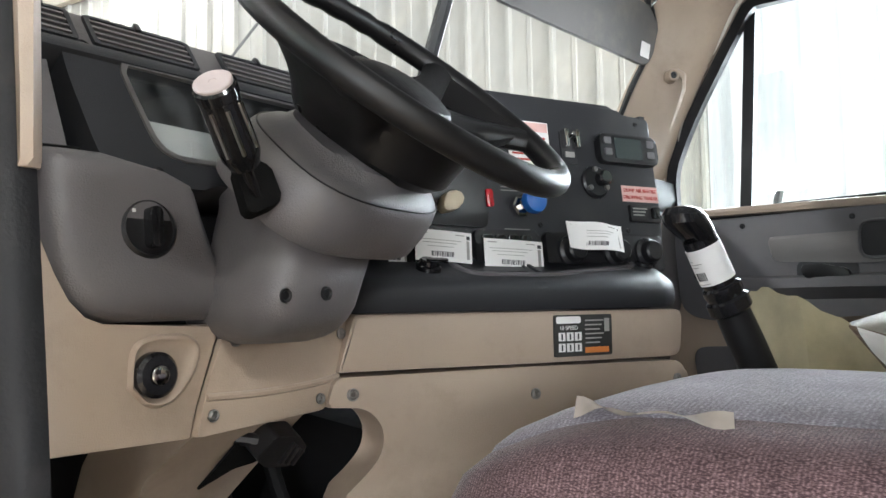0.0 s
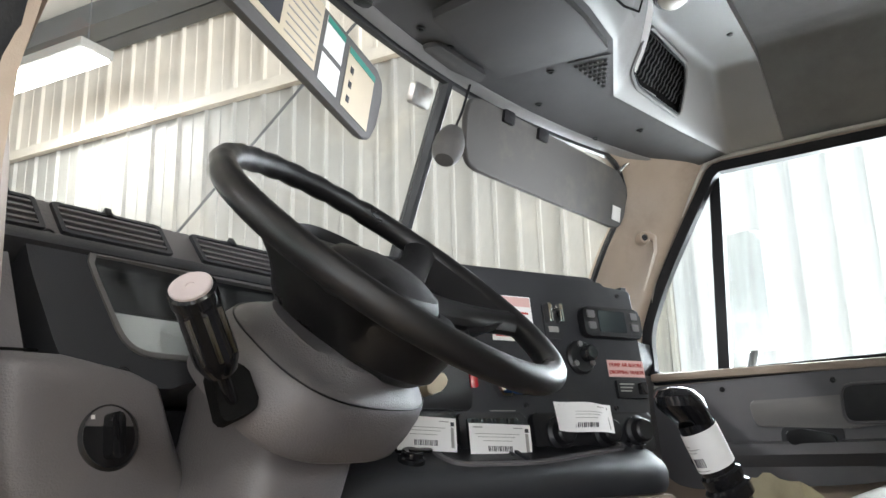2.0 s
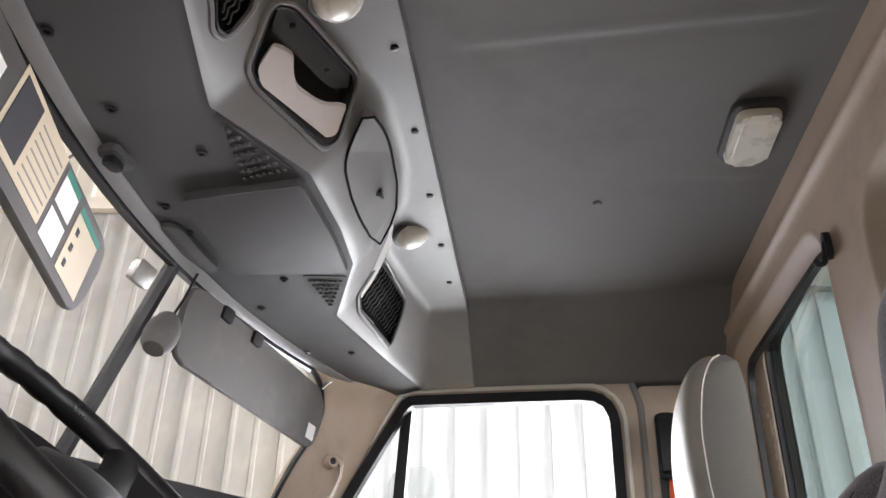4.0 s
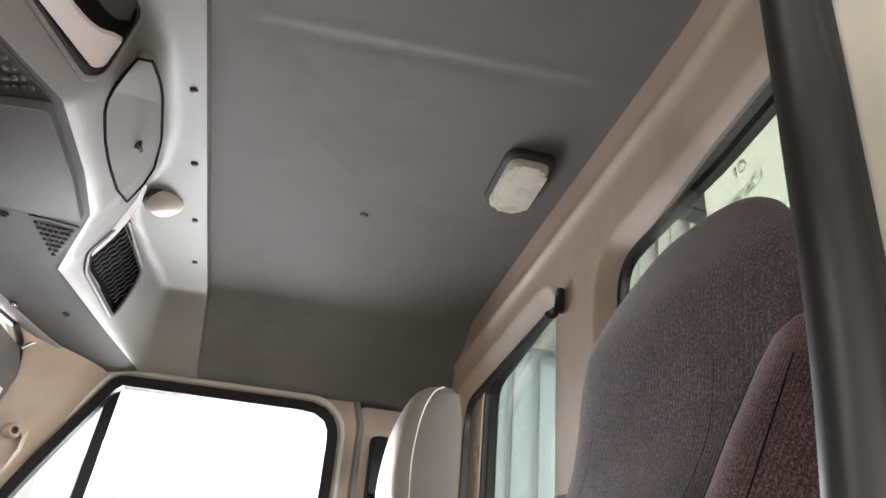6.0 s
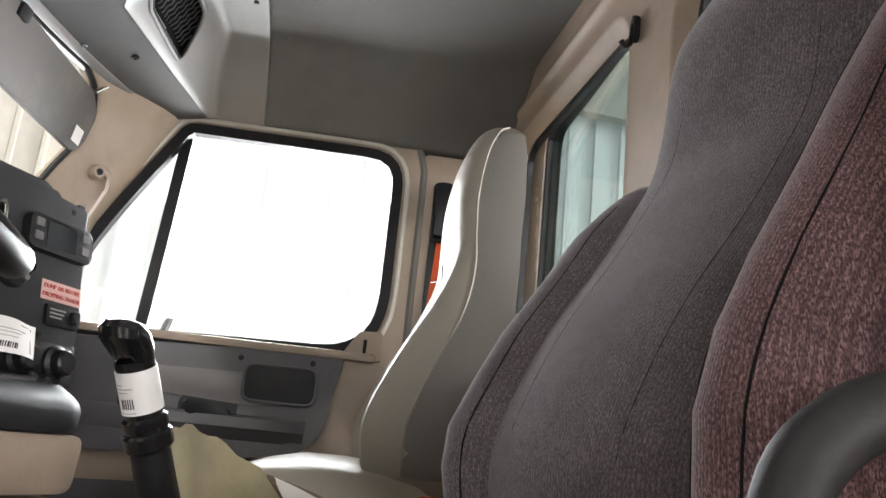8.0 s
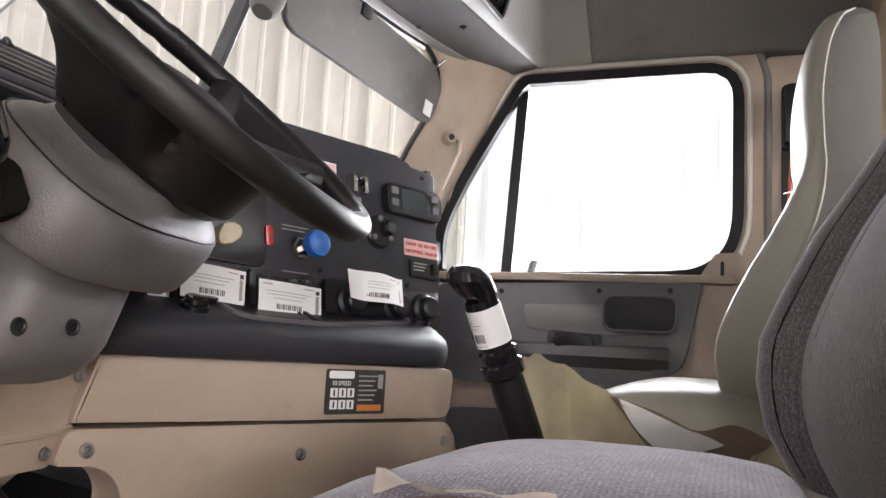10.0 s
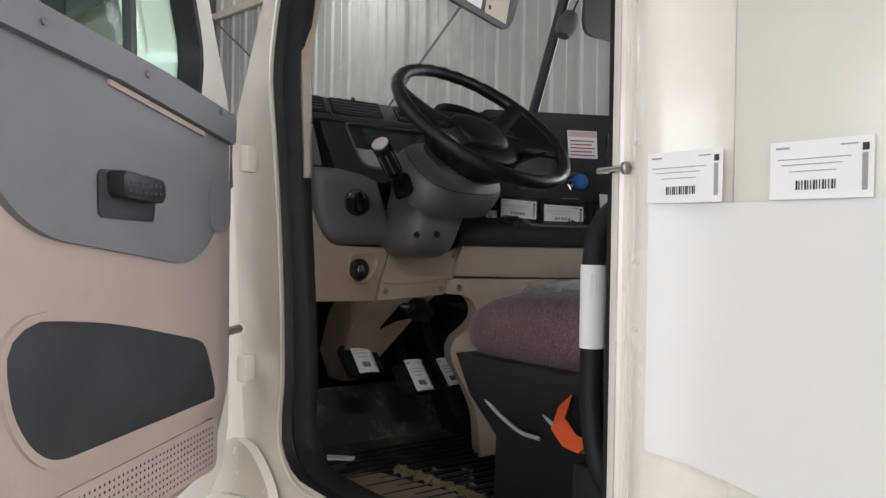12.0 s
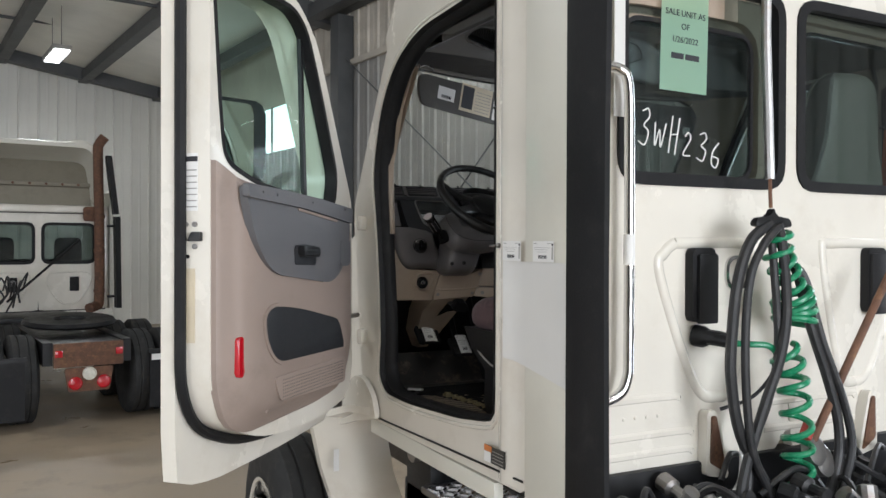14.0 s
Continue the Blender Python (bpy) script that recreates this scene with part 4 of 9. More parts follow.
for x in XN:
    yc = 1.035 - 0.2 * (x - CX) ** 2
    z = under(x, yc - 0.034) + 0.002
    lip.append([(x, yc - 0.037, z), (x, yc - 0.030, z - 0.004), (x, yc - 0.008, z - 0.006), (x, yc, z + 0.004), (x, yc + 0.004, z + 0.03), (x, yc + 0.004, z + 0.12), (x, yc - 0.037, z + 0.06)])
part("header_lip", loft(B(), lip), M_CONSOLE, console, "light grey lip along the windscreen", angle=50)
part("console_back", loft(B(), [[(x, seam_y(x) + 0.02, liner_z(x, 0.4) + 0.03), (x, 1.03 - 0.2 * (x - CX) ** 2, under(x, 0.98) + 0.11), (x, 1.03 - 0.2 * (x - CX) ** 2, under(x, 0.98) + 0.12), (x, seam_y(x) + 0.02, liner_z(x, 0.4) + 0.04)] for x in XN[::8]]), M_BLACK, console)


def plane_of(poly):
    """The flat that lies nearest to the moulding over an outline."""
    a = np.array([[x, y, 1.0] for x, y in poly])
    s = np.linalg.lstsq(a, np.array([under(x, y) for x, y in poly]), rcond=None)[0]
    return lambda x, y: float(s[0] * x + s[1] * y + s[2])


def set_in(poly, ground, d0, d1, name, material, parent, label="", bevel=0.0):
    """A plate over an outline in plan, lying on a flat, from d0 to d1 above it."""
    bm = B()
    a = [bm.verts.new((x, y, ground(x, y) + d0)) for x, y in poly]
    b = [bm.verts.new((x, y, ground(x, y) + d1)) for x, y in poly]
    f0, n = bm.faces.new(a), len(poly)
    bm.faces.new(b[::-1])
    for i in range(n):
        bm.faces.new((a[i], b[i], b[(i + 1) % n], a[(i + 1) % n]))
    if bevel:
        bmesh.ops.bevel(bm, geom=list(f0.edges), offset=bevel, segments=2, affect="EDGES", profile=0.6)
    return part(name, bm, material, parent, label)


def well(poly, depth, name, label=""):
    """An open pocket behind a hole in the moulding, with a rounded rim."""
    n = len(poly)
    bm = B()
    loft(bm, [[(x, y, under(x, y) - 0.001) for x, y in poly], [(x, y + 0.006, under(x, y) + depth) for x, y in poly]], False)
    bm.faces.new([v for v in bm.verts][n:])
    w = part(name, bm, M_SHELF if name == "cubby" else M_MESH, console, label)
    outer = offset_loop(poly, -0.005)
    part("rim", tube(B(), [(x, y, under(x, y) - 0.0005) for x, y in outer], 0.0052, 8, True), M_CONSOLE, w)
    part("rim_shadow_gap", tube(B(), [(x, y, under(x, y) - 0.002) for x, y in offset_loop(poly, 0.0005)], 0.0028, 6, True), M_BLACK, w)
    return w


cb = well(CUBBY, 0.075, "cubby", "dark open cubby")
cg = plane_of(CUBBY)
set_in(fillet([(0.952, 0.662), (0.936, 0.673), (0.951, 0.699), (0.977, 0.702), (1.135, 0.647), (1.142, 0.634), (1.117, 0.607), (1.098, 0.617), (1.083, 0.634), (1.060, 0.647), (1.018, 0.664), (0.993, 0.661), (0.972, 0.653)], [0.006, 0.006, 0.008, 0.008, 0.006, 0.006, 0.008, 0.010, 0.012, 0.01, 0.014, 0.012, 0.010]), cg, -0.001, 0.007, "cubby_lip", M_PLATE, cb, "white cut-out lip")
set_in(fillet([(0.894, 0.652), (0.910, 0.640), (1.066, 0.593), (1.090, 0.602), (1.062, 0.627), (0.920, 0.672)], 0.006), cg, 0.010, 0.014, "cubby_shelf", M_SHELF, cb, "dark inner panel")
for x, y in ((0.935, 0.645), (1.035, 0.622)):
    part("rivet", lathe(B(), [(0.005, 0.0), (0.0045, -0.004), (0.001, -0.005)], Matrix.Translation((x, y, cg(x, y) + 0.010)), 8), M_BLACK, cb)
for poly in (GRILLE, NEAR_GRILLE):
    g = well(poly, 0.030, "speaker_grille", "black wavy speaker grille")
    gp = plane_of(poly)
    xs_, ys_ = [p[0] for p in poly], [p[1] for p in poly]
    for k in range(17):
        v = k / 16
        ln = []
        for q in range(40):
            x, y = min(xs_) + (max(xs_) - min(xs_)) * (v * 0.92 + 0.04) + 0.022 * (q / 39 - 0.5), min(ys_) + (max(ys_) - min(ys_)) * q / 39
            if inside((x, y), offset_loop(poly, 0.004)):
                ln.append((x + 0.0028 * math.sin(q * 0.8), y, gp(x, y) + 0.010))
        if len(ln) > 2:
            part("grille_bar", tube(B(), ln, 0.0017, 4), M_SHELF, g)
lk = set_in(LOCKER, plane_of(LOCKER), -0.006, 0.02, "locker_door", M_CONSOLE, console, "grey locker door with a black latch", 0.005)
lp = plane_of(LOCKER)
part("door_gap", tube(B(), [(x, y, min(under(x, y), lp(x, y) - 0.006) - 0.0008) for x, y in along(offset_loop(LOCKER, -0.001), (sum(p[0] for p in LOCKER) / len(LOCKER), sum(p[1] for p in LOCKER) / len(LOCKER)), 60)], 0.0028, 6, True), M_MESH, lk)
LM = frame_of((1.367, 0.622, lp(1.367, 0.622) - 0.006), (1, 0, lp(1.4, 0.6) - lp(1.3, 0.6)), (0, -0.7, 0.7))
part("latch", lathe(B(), [(0.011, 0), (0.011, 0.008), (0.006, 0.012), (0.004, 0.018)], LM, 12), M_BLACK, lk)
part("latch_tongue", slab(B(), rect(-0.010, 0.010, -0.003, 0.003), 0.010, 0.020, LM, 0.001), M_BLACK, lk)
for x, y in ((1.650, 0.612), (0.915, 0.575)):
    mm = frame_of((x, y, under(x, y) + 0.006), (1, 0, 0), (0, -1, 0.55))
    rl = part("reading_lamp", lathe(B(), [(0.040, 0.0), (0.040, 0.012), (0.035, 0.024), (0.024, 0.031), (0.002, 0.034)], mm, 22), M_LENS, console, "round milky reading lamp")
    part("lamp_collar", lathe(B(), [(0.046, -0.004), (0.046, 0.004), (0.041, 0.006), (0.040, 0.0)], mm, 22), M_SHELF, rl)
    for k in range(3):
        part("lens_facet", tube(B(), [mm @ Vector((0.034 * math.cos(q), 0.012 * (k - 1) + 0.004 * math.sin(q), 0.028 - 0.010 * math.cos(q) ** 2 - 0.004 * (k - 1) ** 2)) for q in (math.pi * j / 8 for j in range(9))], 0.0018, 5), M_LENS, rl)
strip = smooth_path([(1.585, 0.640, under(1.585, 0.64) - 0.004), (1.66, 0.668, under(1.66, 0.668) - 0.006), (1.735, 0.715, under(1.735, 0.715) - 0.008), (1.775, 0.757, under(1.775, 0.757) - 0.004)], 4)
part("lamp_strip", loft(B(), [[p + Vector((w, -w * 0.6, 0)), p + Vector((-w, w * 0.6, 0)), p + Vector((-w, w * 0.6, 0.001)), p + Vector((w, -w * 0.6, 0.001))] for i, p in enumerate(strip) for w in (0.003 + 0.005 * math.sin(math.pi * i / (len(strip) - 1)),)]), M_PAPER, console, "loose pale strip hanging by the lamp")
for x, y in ((0.80, 0.498), (1.035, 0.512), (1.261, 0.524), (1.489, 0.538), (1.711, 0.552), (1.913, 0.566)):
    part("rivet", lathe(B(), [(0.007, 0), (0.007, -0.003), (0.002, -0.005)], Matrix.Translation((x, y, under(x, y) + 0.0005)), 10), M_BLACK, console)
for x, y in ((0.929, 0.908), (1.067, 0.830), (1.199, 0.957), (1.294, 0.957), (1.367, 0.964), (1.535, 0.857), (1.655, 0.952), (1.939, 0.938), (1.995, 0.836), (0.76, 0.90)):
    part("rivet", lathe(B(), [(0.009, 0), (0.009, -0.003), (0.005, -0.003), (0.004, 0.0)], Matrix.Translation((x, y, under(x, y) + 0.003)), 10), M_BLACK, console)
for tri_ in (((0.980, 0.772), (1.159, 0.699), (1.171, 0.804)), ((1.526, 0.814), (1.562, 0.727), (1.731, 0.811))):
    a, b, c = [Vector(p) for p in tri_]
    sp = set_in(fillet([tuple(a), tuple(b), tuple(c)], 0.008), plane_of([tuple(p + Vector((0, 0.02))) for p in (a, b, c)]), 0.001, 0.008, "speaker_plate", M_SHELF, console, "dimpled plate")
    for i in range(1, 9):
        for j in range(1, 9 - i):
            p = a + (b - a) * (i / 9) + (c - a) * (j / 9)
            part("stud", lathe(B(), [(0.0052, 0), (0.0045, -0.0035), (0.001, -0.0045)], Matrix.Translation((p.x, p.y, under(p.x, p.y + 0.01) + 0.001)), 8), M_SHELF, sp)
FLAP = fillet([(1.165, 0.910), (1.452, 0.940), (1.490, 0.815), (1.515, 0.712), (1.367, 0.699), (1.175, 0.698), (1.168, 0.80)], [0.012, 0.012, 0.0, 0.012, 0.0, 0.012, 0.0])
set_in(FLAP, plane_of(FLAP), -0.014, 0.004, "flap", M_SHELF, console, "dark folding map flap", 0.004)
part("flap_step", slab(B(), fillet([(1.245, 0.992), (1.258, 0.958), (1.43, 0.955), (1.45, 0.985), (1.36, 1.0)], 0.012), 2.829, 2.842, I4, 0.004), M_SHELF, console)
ck_ = part("visor_clip", slab(B(), fillet([(-0.032, -0.016), (0.030, -0.020), (0.036, 0.014), (-0.026, 0.020)], 0.010), -0.010, 0.004, Matrix.Translation((1.03, 0.955, 2.836)), 0.004), M_SHELF, console)
part("clip_jaw", slab(B(), fillet([(-0.016, -0.010), (0.016, -0.012), (0.018, 0.008), (-0.014, 0.012)], 0.005), -0.022, -0.008, Matrix.Translation((1.03, 0.958, 2.836)), 0.003), M_BLACK, ck_)


def visor(corners, name, label):
    """A padded sun visor between four corners (left bottom, right bottom, right top, left top)."""
    lb, rb, rt, lt = [Vector(c) for c in corners]
    m = frame_of(lb, rb - lb, lt - lb)
    inv = m.inverted()
    pts = [tuple((inv @ c).xy) for c in (lb, rb, rt, lt)]
    ob = thing(name, lt, label, "sun visor", "sun visors")
    part("panel", slab(B(), fillet(pts, 0.045, 5), -0.008, 0.008, m, 0.007, 3), M_VISOR, ob)
    return ob, m


vd, VM = visor([(0.545, 0.885, 2.685), (1.19, 1.085, 2.63), (1.23, 1.062, 2.775), (0.53, 0.862, 2.815)], "sun_visor", "grey sun visor covered in warning stickers, folded down")


def sticker(u0, u1, v0, v1, material, lift, name="sticker", lab=""):
    return part(name, slab(B(), rect(u0, u1, v0, v1), -0.0095 - lift, -0.0088 - lift, VM) if VM.to_3x3() @ Vector((0, 0, 1)) @ Vector((0, 1, 0)) > 0 else slab(B(), rect(u0, u1, v0, v1), 0.0088 + lift, 0.0095 + lift, VM), material, vd, lab)


sticker(0.09, 0.19, 0.045, 0.10, M_PAPER, 0.0, lab="white barcode label")
for k in range(14):
    sticker(0.112 + 0.0042 * k, 0.1135 + 0.0042 * k + 0.0007 * (k % 3), 0.053, 0.066, M_INK, 0.001, "barcode_bar")
sticker(0.225, 0.425, 0.022, 0.142, M_STICK, 0.0, lab="worn cream warning sticker")
sticker(0.235, 0.305, 0.035, 0.132, M_INK, 0.001, "print_block")
for k in range(7):
    sticker(0.32, 0.415, 0.034 + 0.014 * k, 0.0365 + 0.014 * k, M_PRINTGREY, 0.001, "print_line")
sticker(0.44, 0.51, 0.078, 0.135, M_PAPER, 0.0, lab="white sticker with a teal band")
sticker(0.44, 0.51, 0.124, 0.135, M_TEAL, 0.001, "print_band")
sticker(0.44, 0.51, 0.018, 0.068, M_PAPER, 0.0)
sticker(0.53, 0.645, 0.016, 0.130, M_STICK, 0.0, lab="sticker with a teal band and pictograms")
sticker(0.53, 0.645, 0.118, 0.130, M_TEAL, 0.001, "print_band")
for k in range(3):
    sticker(0.545, 0.557, 0.03 + 0.028 * k, 0.042 + 0.028 * k, M_INK, 0.001, "pictogram")
part("arm", tube(B(), [(0.60, 0.862, 2.832), (0.56, 0.85, 2.845), (0.52, 0.84, 2.83)], 0.006, 8), M_CHROME, vd)
vp, VP = visor([(1.475, 1.055, 2.665), (2.165, 0.985, 2.645), (2.19, 0.965, 2.805), (1.465, 1.03, 2.825)], "sun_visor", "plain grey passenger sun visor, folded down")
part("arm", tube(B(), smooth_path([(2.11, 0.95, 2.80), (2.14, 0.93, 2.83), (2.20, 0.91, 2.835), (2.22, 0.90, 2.82)], 4), 0.006, 8), M_CHROME, vp)
part("label", slab(B(), rect(0.63, 0.675, 0.02, 0.06), 0.009, 0.0105, VP), M_PAPER, vp)
for u in (0.13, 0.27):
    part("clip", slab(B(), rect(u - 0.02, u + 0.02, 0.135, 0.165, 0.004), 0.006, 0.016, VP, 0.002), M_BLACK, vp)
mir = thing("interior_mirror", (1.40, 1.02, 2.76), "small grey teardrop mirror hung on a thin wire", "mirror")
mm = frame_of((1.375, 1.02, 2.675), (0.9, 0.05, 0.42), (0, 1, 0))
part("housing", lathe(B(), [(0.002, -0.055), (0.022, -0.048), (0.032, -0.02), (0.033, 0.0), (0.03, 0.02), (0.02, 0.034), (0.002, 0.036)], frame_of((1.37, 1.02, 2.665), (0, 1, 0), (0.45, 0, 0.9)) @ Matrix.Rotation(math.pi / 2, 4, "X"), 18), M_VISOR, mir)
part("wire", tube(B(), [(1.385, 1.02, 2.695), (1.42, 1.015, 2.76), (1.45, 1.01, 2.835)], 0.003, 6), M_BLACK, mir)
solo("windscreen_bracket", slab(B(), rect(-0.03, 0.03, -0.022, 0.022, 0.006), -0.004, 0.012, frame_of(ws(1.335, 0.90), (1, 0, 0), ws(1.335, 1) - ws(1.335, 0)), 0.003), M_STEEL, "small glued metal bracket on the windscreen", "bracket")

hk = thing("coat_hook", (1.425, -0.20, 2.785), "black plastic coat hook on the rear trim", "hook")
part("hook", tube(B(), smooth_path([(1.425, -0.200, 2.812), (1.425, -0.191, 2.806), (1.425, -0.188, 2.785), (1.425, -0.184, 2.768), (1.425, -0.174, 2.764), (1.425, -0.168, 2.772)], 5), 0.0055, 8), M_BLACK, hk)
part("plate", slab(B(), rect(-0.011, 0.011, -0.026, 0.026, 0.010, 4), 0.0, 0.012, frame_of((1.425, -0.20, 2.80), (-1, 0, 0), (0, 0, 1)), 0.003), M_BLACK, hk)

# rear edge of the driver's opening seen from inside: trim and a thick bulb seal
bp = thing("pillar_seal", (0.44, -0.02, 1.46), "thick black rubber seal down the driver's door pillar", "seal", kind="structure")
rows, jamb = [], []
for k in range(49):
    z = 1.50 + 1.39 * k / 48
    d = 0.015 * math.exp(-((z - 2.12) / 0.12) ** 2) + 0.002 * math.sin(z * 9) - 0.015
    rows.append([(0.470, -0.055, z), (0.452, -0.047 + d, z), (0.446, -0.043 + d, z), (0.449, -0.038 + d, z), (0.443, -0.034 + d, z), (0.443, -0.022 + d, z), (0.447, -0.010 + d, z), (0.455, -0.004 + d, z), (0.466, -0.003 + d, z), (0.474, -0.010 + d, z), (0.476, -0.050, z)])
    jamb.append([(0.470, -0.060, z), (0.462, -0.046 + d, z), (0.448, -0.048 + d, z), (0.436, -0.056 + d * 0.7, z), (0.412, -0.064, z), (0.390, -0.074, z), (0.372, -0.084, z), (0.385, -0.100, z)])
part("bulb", loft(B(), rows), M_BULB, bp, angle=60)
part("jamb", loft(B(), jamb), M_WHITE, bp, "scuffed cream jamb beside the seal", angle=70)
part("trim", loft(B(), [[(0.40, -0.19, z), (0.46, -0.19, z), (0.475, -0.08, z), (0.472, -0.062, z), (0.40, -0.11, z)] for z in (1.45, 2.0, 2.5, 2.95)]), M_BEIGE, bp, "beige inner pillar trim")

rows = [[(0.400, y0, z), (x1 - 0.018, y0 - 0.004, z), (x1 - 0.004, y1 - 0.010, z), (x1, y1, z), (x1 - 0.002, y1 + 0.03, z), (0.41, y1 + 0.04, z)] for y0, x1, y1, z in ((0.850, 0.424, 0.858, 2.134), (0.846, 0.428, 0.864, 2.142), (0.848, 0.428, 0.866, 2.20), (0.860, 0.432, 0.882, 2.33), (0.870, 0.442, 0.920, 2.427), (0.862, 0.450, 0.932, 2.482), (0.835, 0.450, 0.917, 2.545), (0.808, 0.450, 0.888, 2.61), (0.780, 0.450, 0.843, 2.681), (0.72, 0.450, 0.78, 2.76))]
part("pillar_trim", loft(B(), rows), M_BEIGE, cab, "beige inner trim of the front pillar")

# ---- dashboard ----
dash = thing("dashboard", (0.9, 0.95, 1.85), "dark grey and beige wrap-round truck dashboard", "dashboard")
FY = Matrix(((1, 0, 0, 0), (0, 0, -1, 0), (0, 1, 0, 0), (0, 0, 0, 1)))         # u = x, v = z, w = -y


def face(y):
    return Matrix.Translation((0, y, 0)) @ FY


# dash top with its vents, swept from side to side
top = []
for k in range(21):
    x = 0.43 + (2 * CX - 0.86) * k / 20
    yb = 1.25 - 0.22 * (x - CX) ** 2
    yf = 1.0 if x < 0.95 else 1.0 - (x - 0.95) * 0.30 if x < 1.4 else min(1.0, 0.865 + (x - 1.4) * 1.2)
    top.append([(x, yb, 2.285), (x, (yb + yf) / 2, 2.325), (x, yf + 0.03, 2.346), (x, yf + 0.002, 2.342), (x, yf - 0.004, 2.29), (x, yf + 0.04, 2.20), (x, yb, 2.18)])
part("dash_top", loft(B(), top), M_DARK, dash, "dark dash top under the windscreen")


BAND = frame_of((0.0, 0.953, 2.297), (1, 0, 0), (0, 0.60, 0.80))
part("vent_band", slab(B(), [(0.432, -0.01), (1.0, -0.01), (1.0, 0.062), (0.432, 0.062)], -0.02, 0.0, BAND, 0.006), M_GREY, dash, "grey vent band along the dash edge")
for x0, x1 in ((0.452, 0.505), (0.535, 0.665), (0.722, 0.850), (0.90, 0.985)):
    v = part("defroster_vent", ring(B(), rect(x0 - 0.006, x1 + 0.006, 0.004, 0.056, 0.004), rect(x0, x1, 0.009, 0.051, 0.003), -0.004, 0.005, BAND), M_DARK, dash, "slatted defroster vent")
    part("well", slab(B(), rect(x0, x1, 0.009, 0.051), -0.006, 0.0008, BAND), M_BLACK, v)
    for k in range(4):
        vv = 0.014 + 0.0105 * k
        part("slat", slab(B(), rect(x0, x1, vv, vv + 0.0035), 0.0005, 0.0045, BAND), M_GREY, v)
    part("tab", slab(B(), rect((x0 + x1) / 2 - 0.004, (x0 + x1) / 2 + 0.004, 0.050, 0.064), 0.0, 0.008, BAND, 0.002), M_BLACK, v)
part("dash_edge", slab(B(), [(0.432, -0.028), (1.0, -0.028), (1.0, -0.008), (0.432, -0.008)], -0.03, 0.012, BAND, 0.006), M_DARK, dash)
# instrument binnacle: leaning frame with a lens over dial plates
BIN = frame_of((0.0, 0.885, 2.135), (1, 0, 0), (0, 0.42, 1.0))
out = fillet([(0.498, 0.024), (0.516, 0.002), (0.618, -0.006), (0.636, 0.004), (0.93, 0.0), (0.95, 0.165), (0.480, 0.165), (0.482, 0.12)], [0.03, 0.03, 0.006, 0.01, 0.03, 0.03, 0.01, 0.05], 5)
lens = fillet([(0.574, 0.034), (0.90, 0.030), (0.91, 0.148), (0.548, 0.152), (0.552, 0.125)], [0.028, 0.03, 0.03, 0.012, 0.02], 5)
part("binnacle_frame", ring(B(), out, lens, -0.03, 0.012, BIN), M_DARK, dash, "dark instrument cluster frame")
part("lens_rim", ring(B(), offset_loop(lens, -0.004), offset_loop(lens, 0.002), 0.008, 0.015, BIN), M_STEEL, dash)
part("cluster_box", ring(B(), offset_loop(lens, -0.01), offset_loop(lens, 0.001), -0.085, -0.02, BIN), M_BLACK, dash)
part("dial_plate", slab(B(), rect(0.53, 0.93, 0.02, 0.16), -0.09, -0.085, BIN), M_BLACK, dash)
# pale plate stands in for light reflected in the lower lens
part("dial_plate", slab(B(), fillet([(0.56, 0.015), (0.90, 0.015), (0.90, 0.090), (0.54, 0.100)], 0.02), -0.022, -0.014, BIN), M_PAPER, dash, "pale plate for the reflection in the lower lens")
part("tag", slab(B(), fillet([(0.635, 0.050), (0.69, 0.040), (0.695, 0.070), (0.64, 0.080)], 0.002), -0.013, -0.012, BIN), M_FILM, dash, "white tag behind the lens")
ln = part("cluster_lens", slab(B(), lens, 0.0, 0.003, BIN), G_LENS, dash)
ln.visible_shadow = False
screws(dash, [(0.564, 0.876, 2.150), (0.515, 0.952, 2.297)], (0, -0.9, 0.4), 0.006, M_BLACK)
# switch pod, with a rounded lower left corner and a soft belly
POD = ((1.986, 0.500, 0.650), (1.992, 0.484, 0.651), (2.0, 0.472, 0.652), (2.014, 0.460, 0.653), (2.028, 0.452, 0.649), (2.05, 0.443, 0.640), (2.071, 0.437, 0.632), (2.10, 0.434, 0.620), (2.125, 0.432, 0.611), (2.138, 0.432, 0.606), (2.150, 0.432, 0.575), (2.163, 0.432, 0.505))
pod = []
for k, (z, x0, x1) in enumerate(POD):
    row = [(x0, 0.985, z)]
    low_roll = 0.016 * max(0.0, 1 - (z - 1.986) / 0.022) ** 2 + 0.008 * max(0.0, 1 - (2.163 - z) / 0.02) ** 2
    for j in range(19):
        x = x0 + (x1 - x0) * (j / 18)
        roll = 0.016 * max(0.0, 1 - (x - x0) / 0.024) ** 2 + 0.009 * max(0.0, 1 - (x1 - x) / 0.012) ** 2
        row.append((x, 0.8685 + 0.20 * max(0.0, 0.505 - x) ** 1.25 + roll + low_roll - 0.010 * max(0.0, 1 - abs(z - 2.02) / 0.05) * max(0.0, min(1.0, (x - 0.47) / 0.05)), z))
    pod.append(row + [(x1, 0.985, z)])
part("switch_pod", loft(B(), pod), M_GREY, dash, "grey plastic light switch pod", angle=70)
sm = frame_of((0.547, 0.8715, 2.086), (1, 0, 0), (0, 0.1, 1))
sw = part("light_switch", lathe(B(), [(0.033, -0.004), (0.033, 0.004), (0.030, 0.007), (0.028, 0.004), (0.001, 0.004)], sm, 28), M_BLACK, dash, "black rotary light switch")
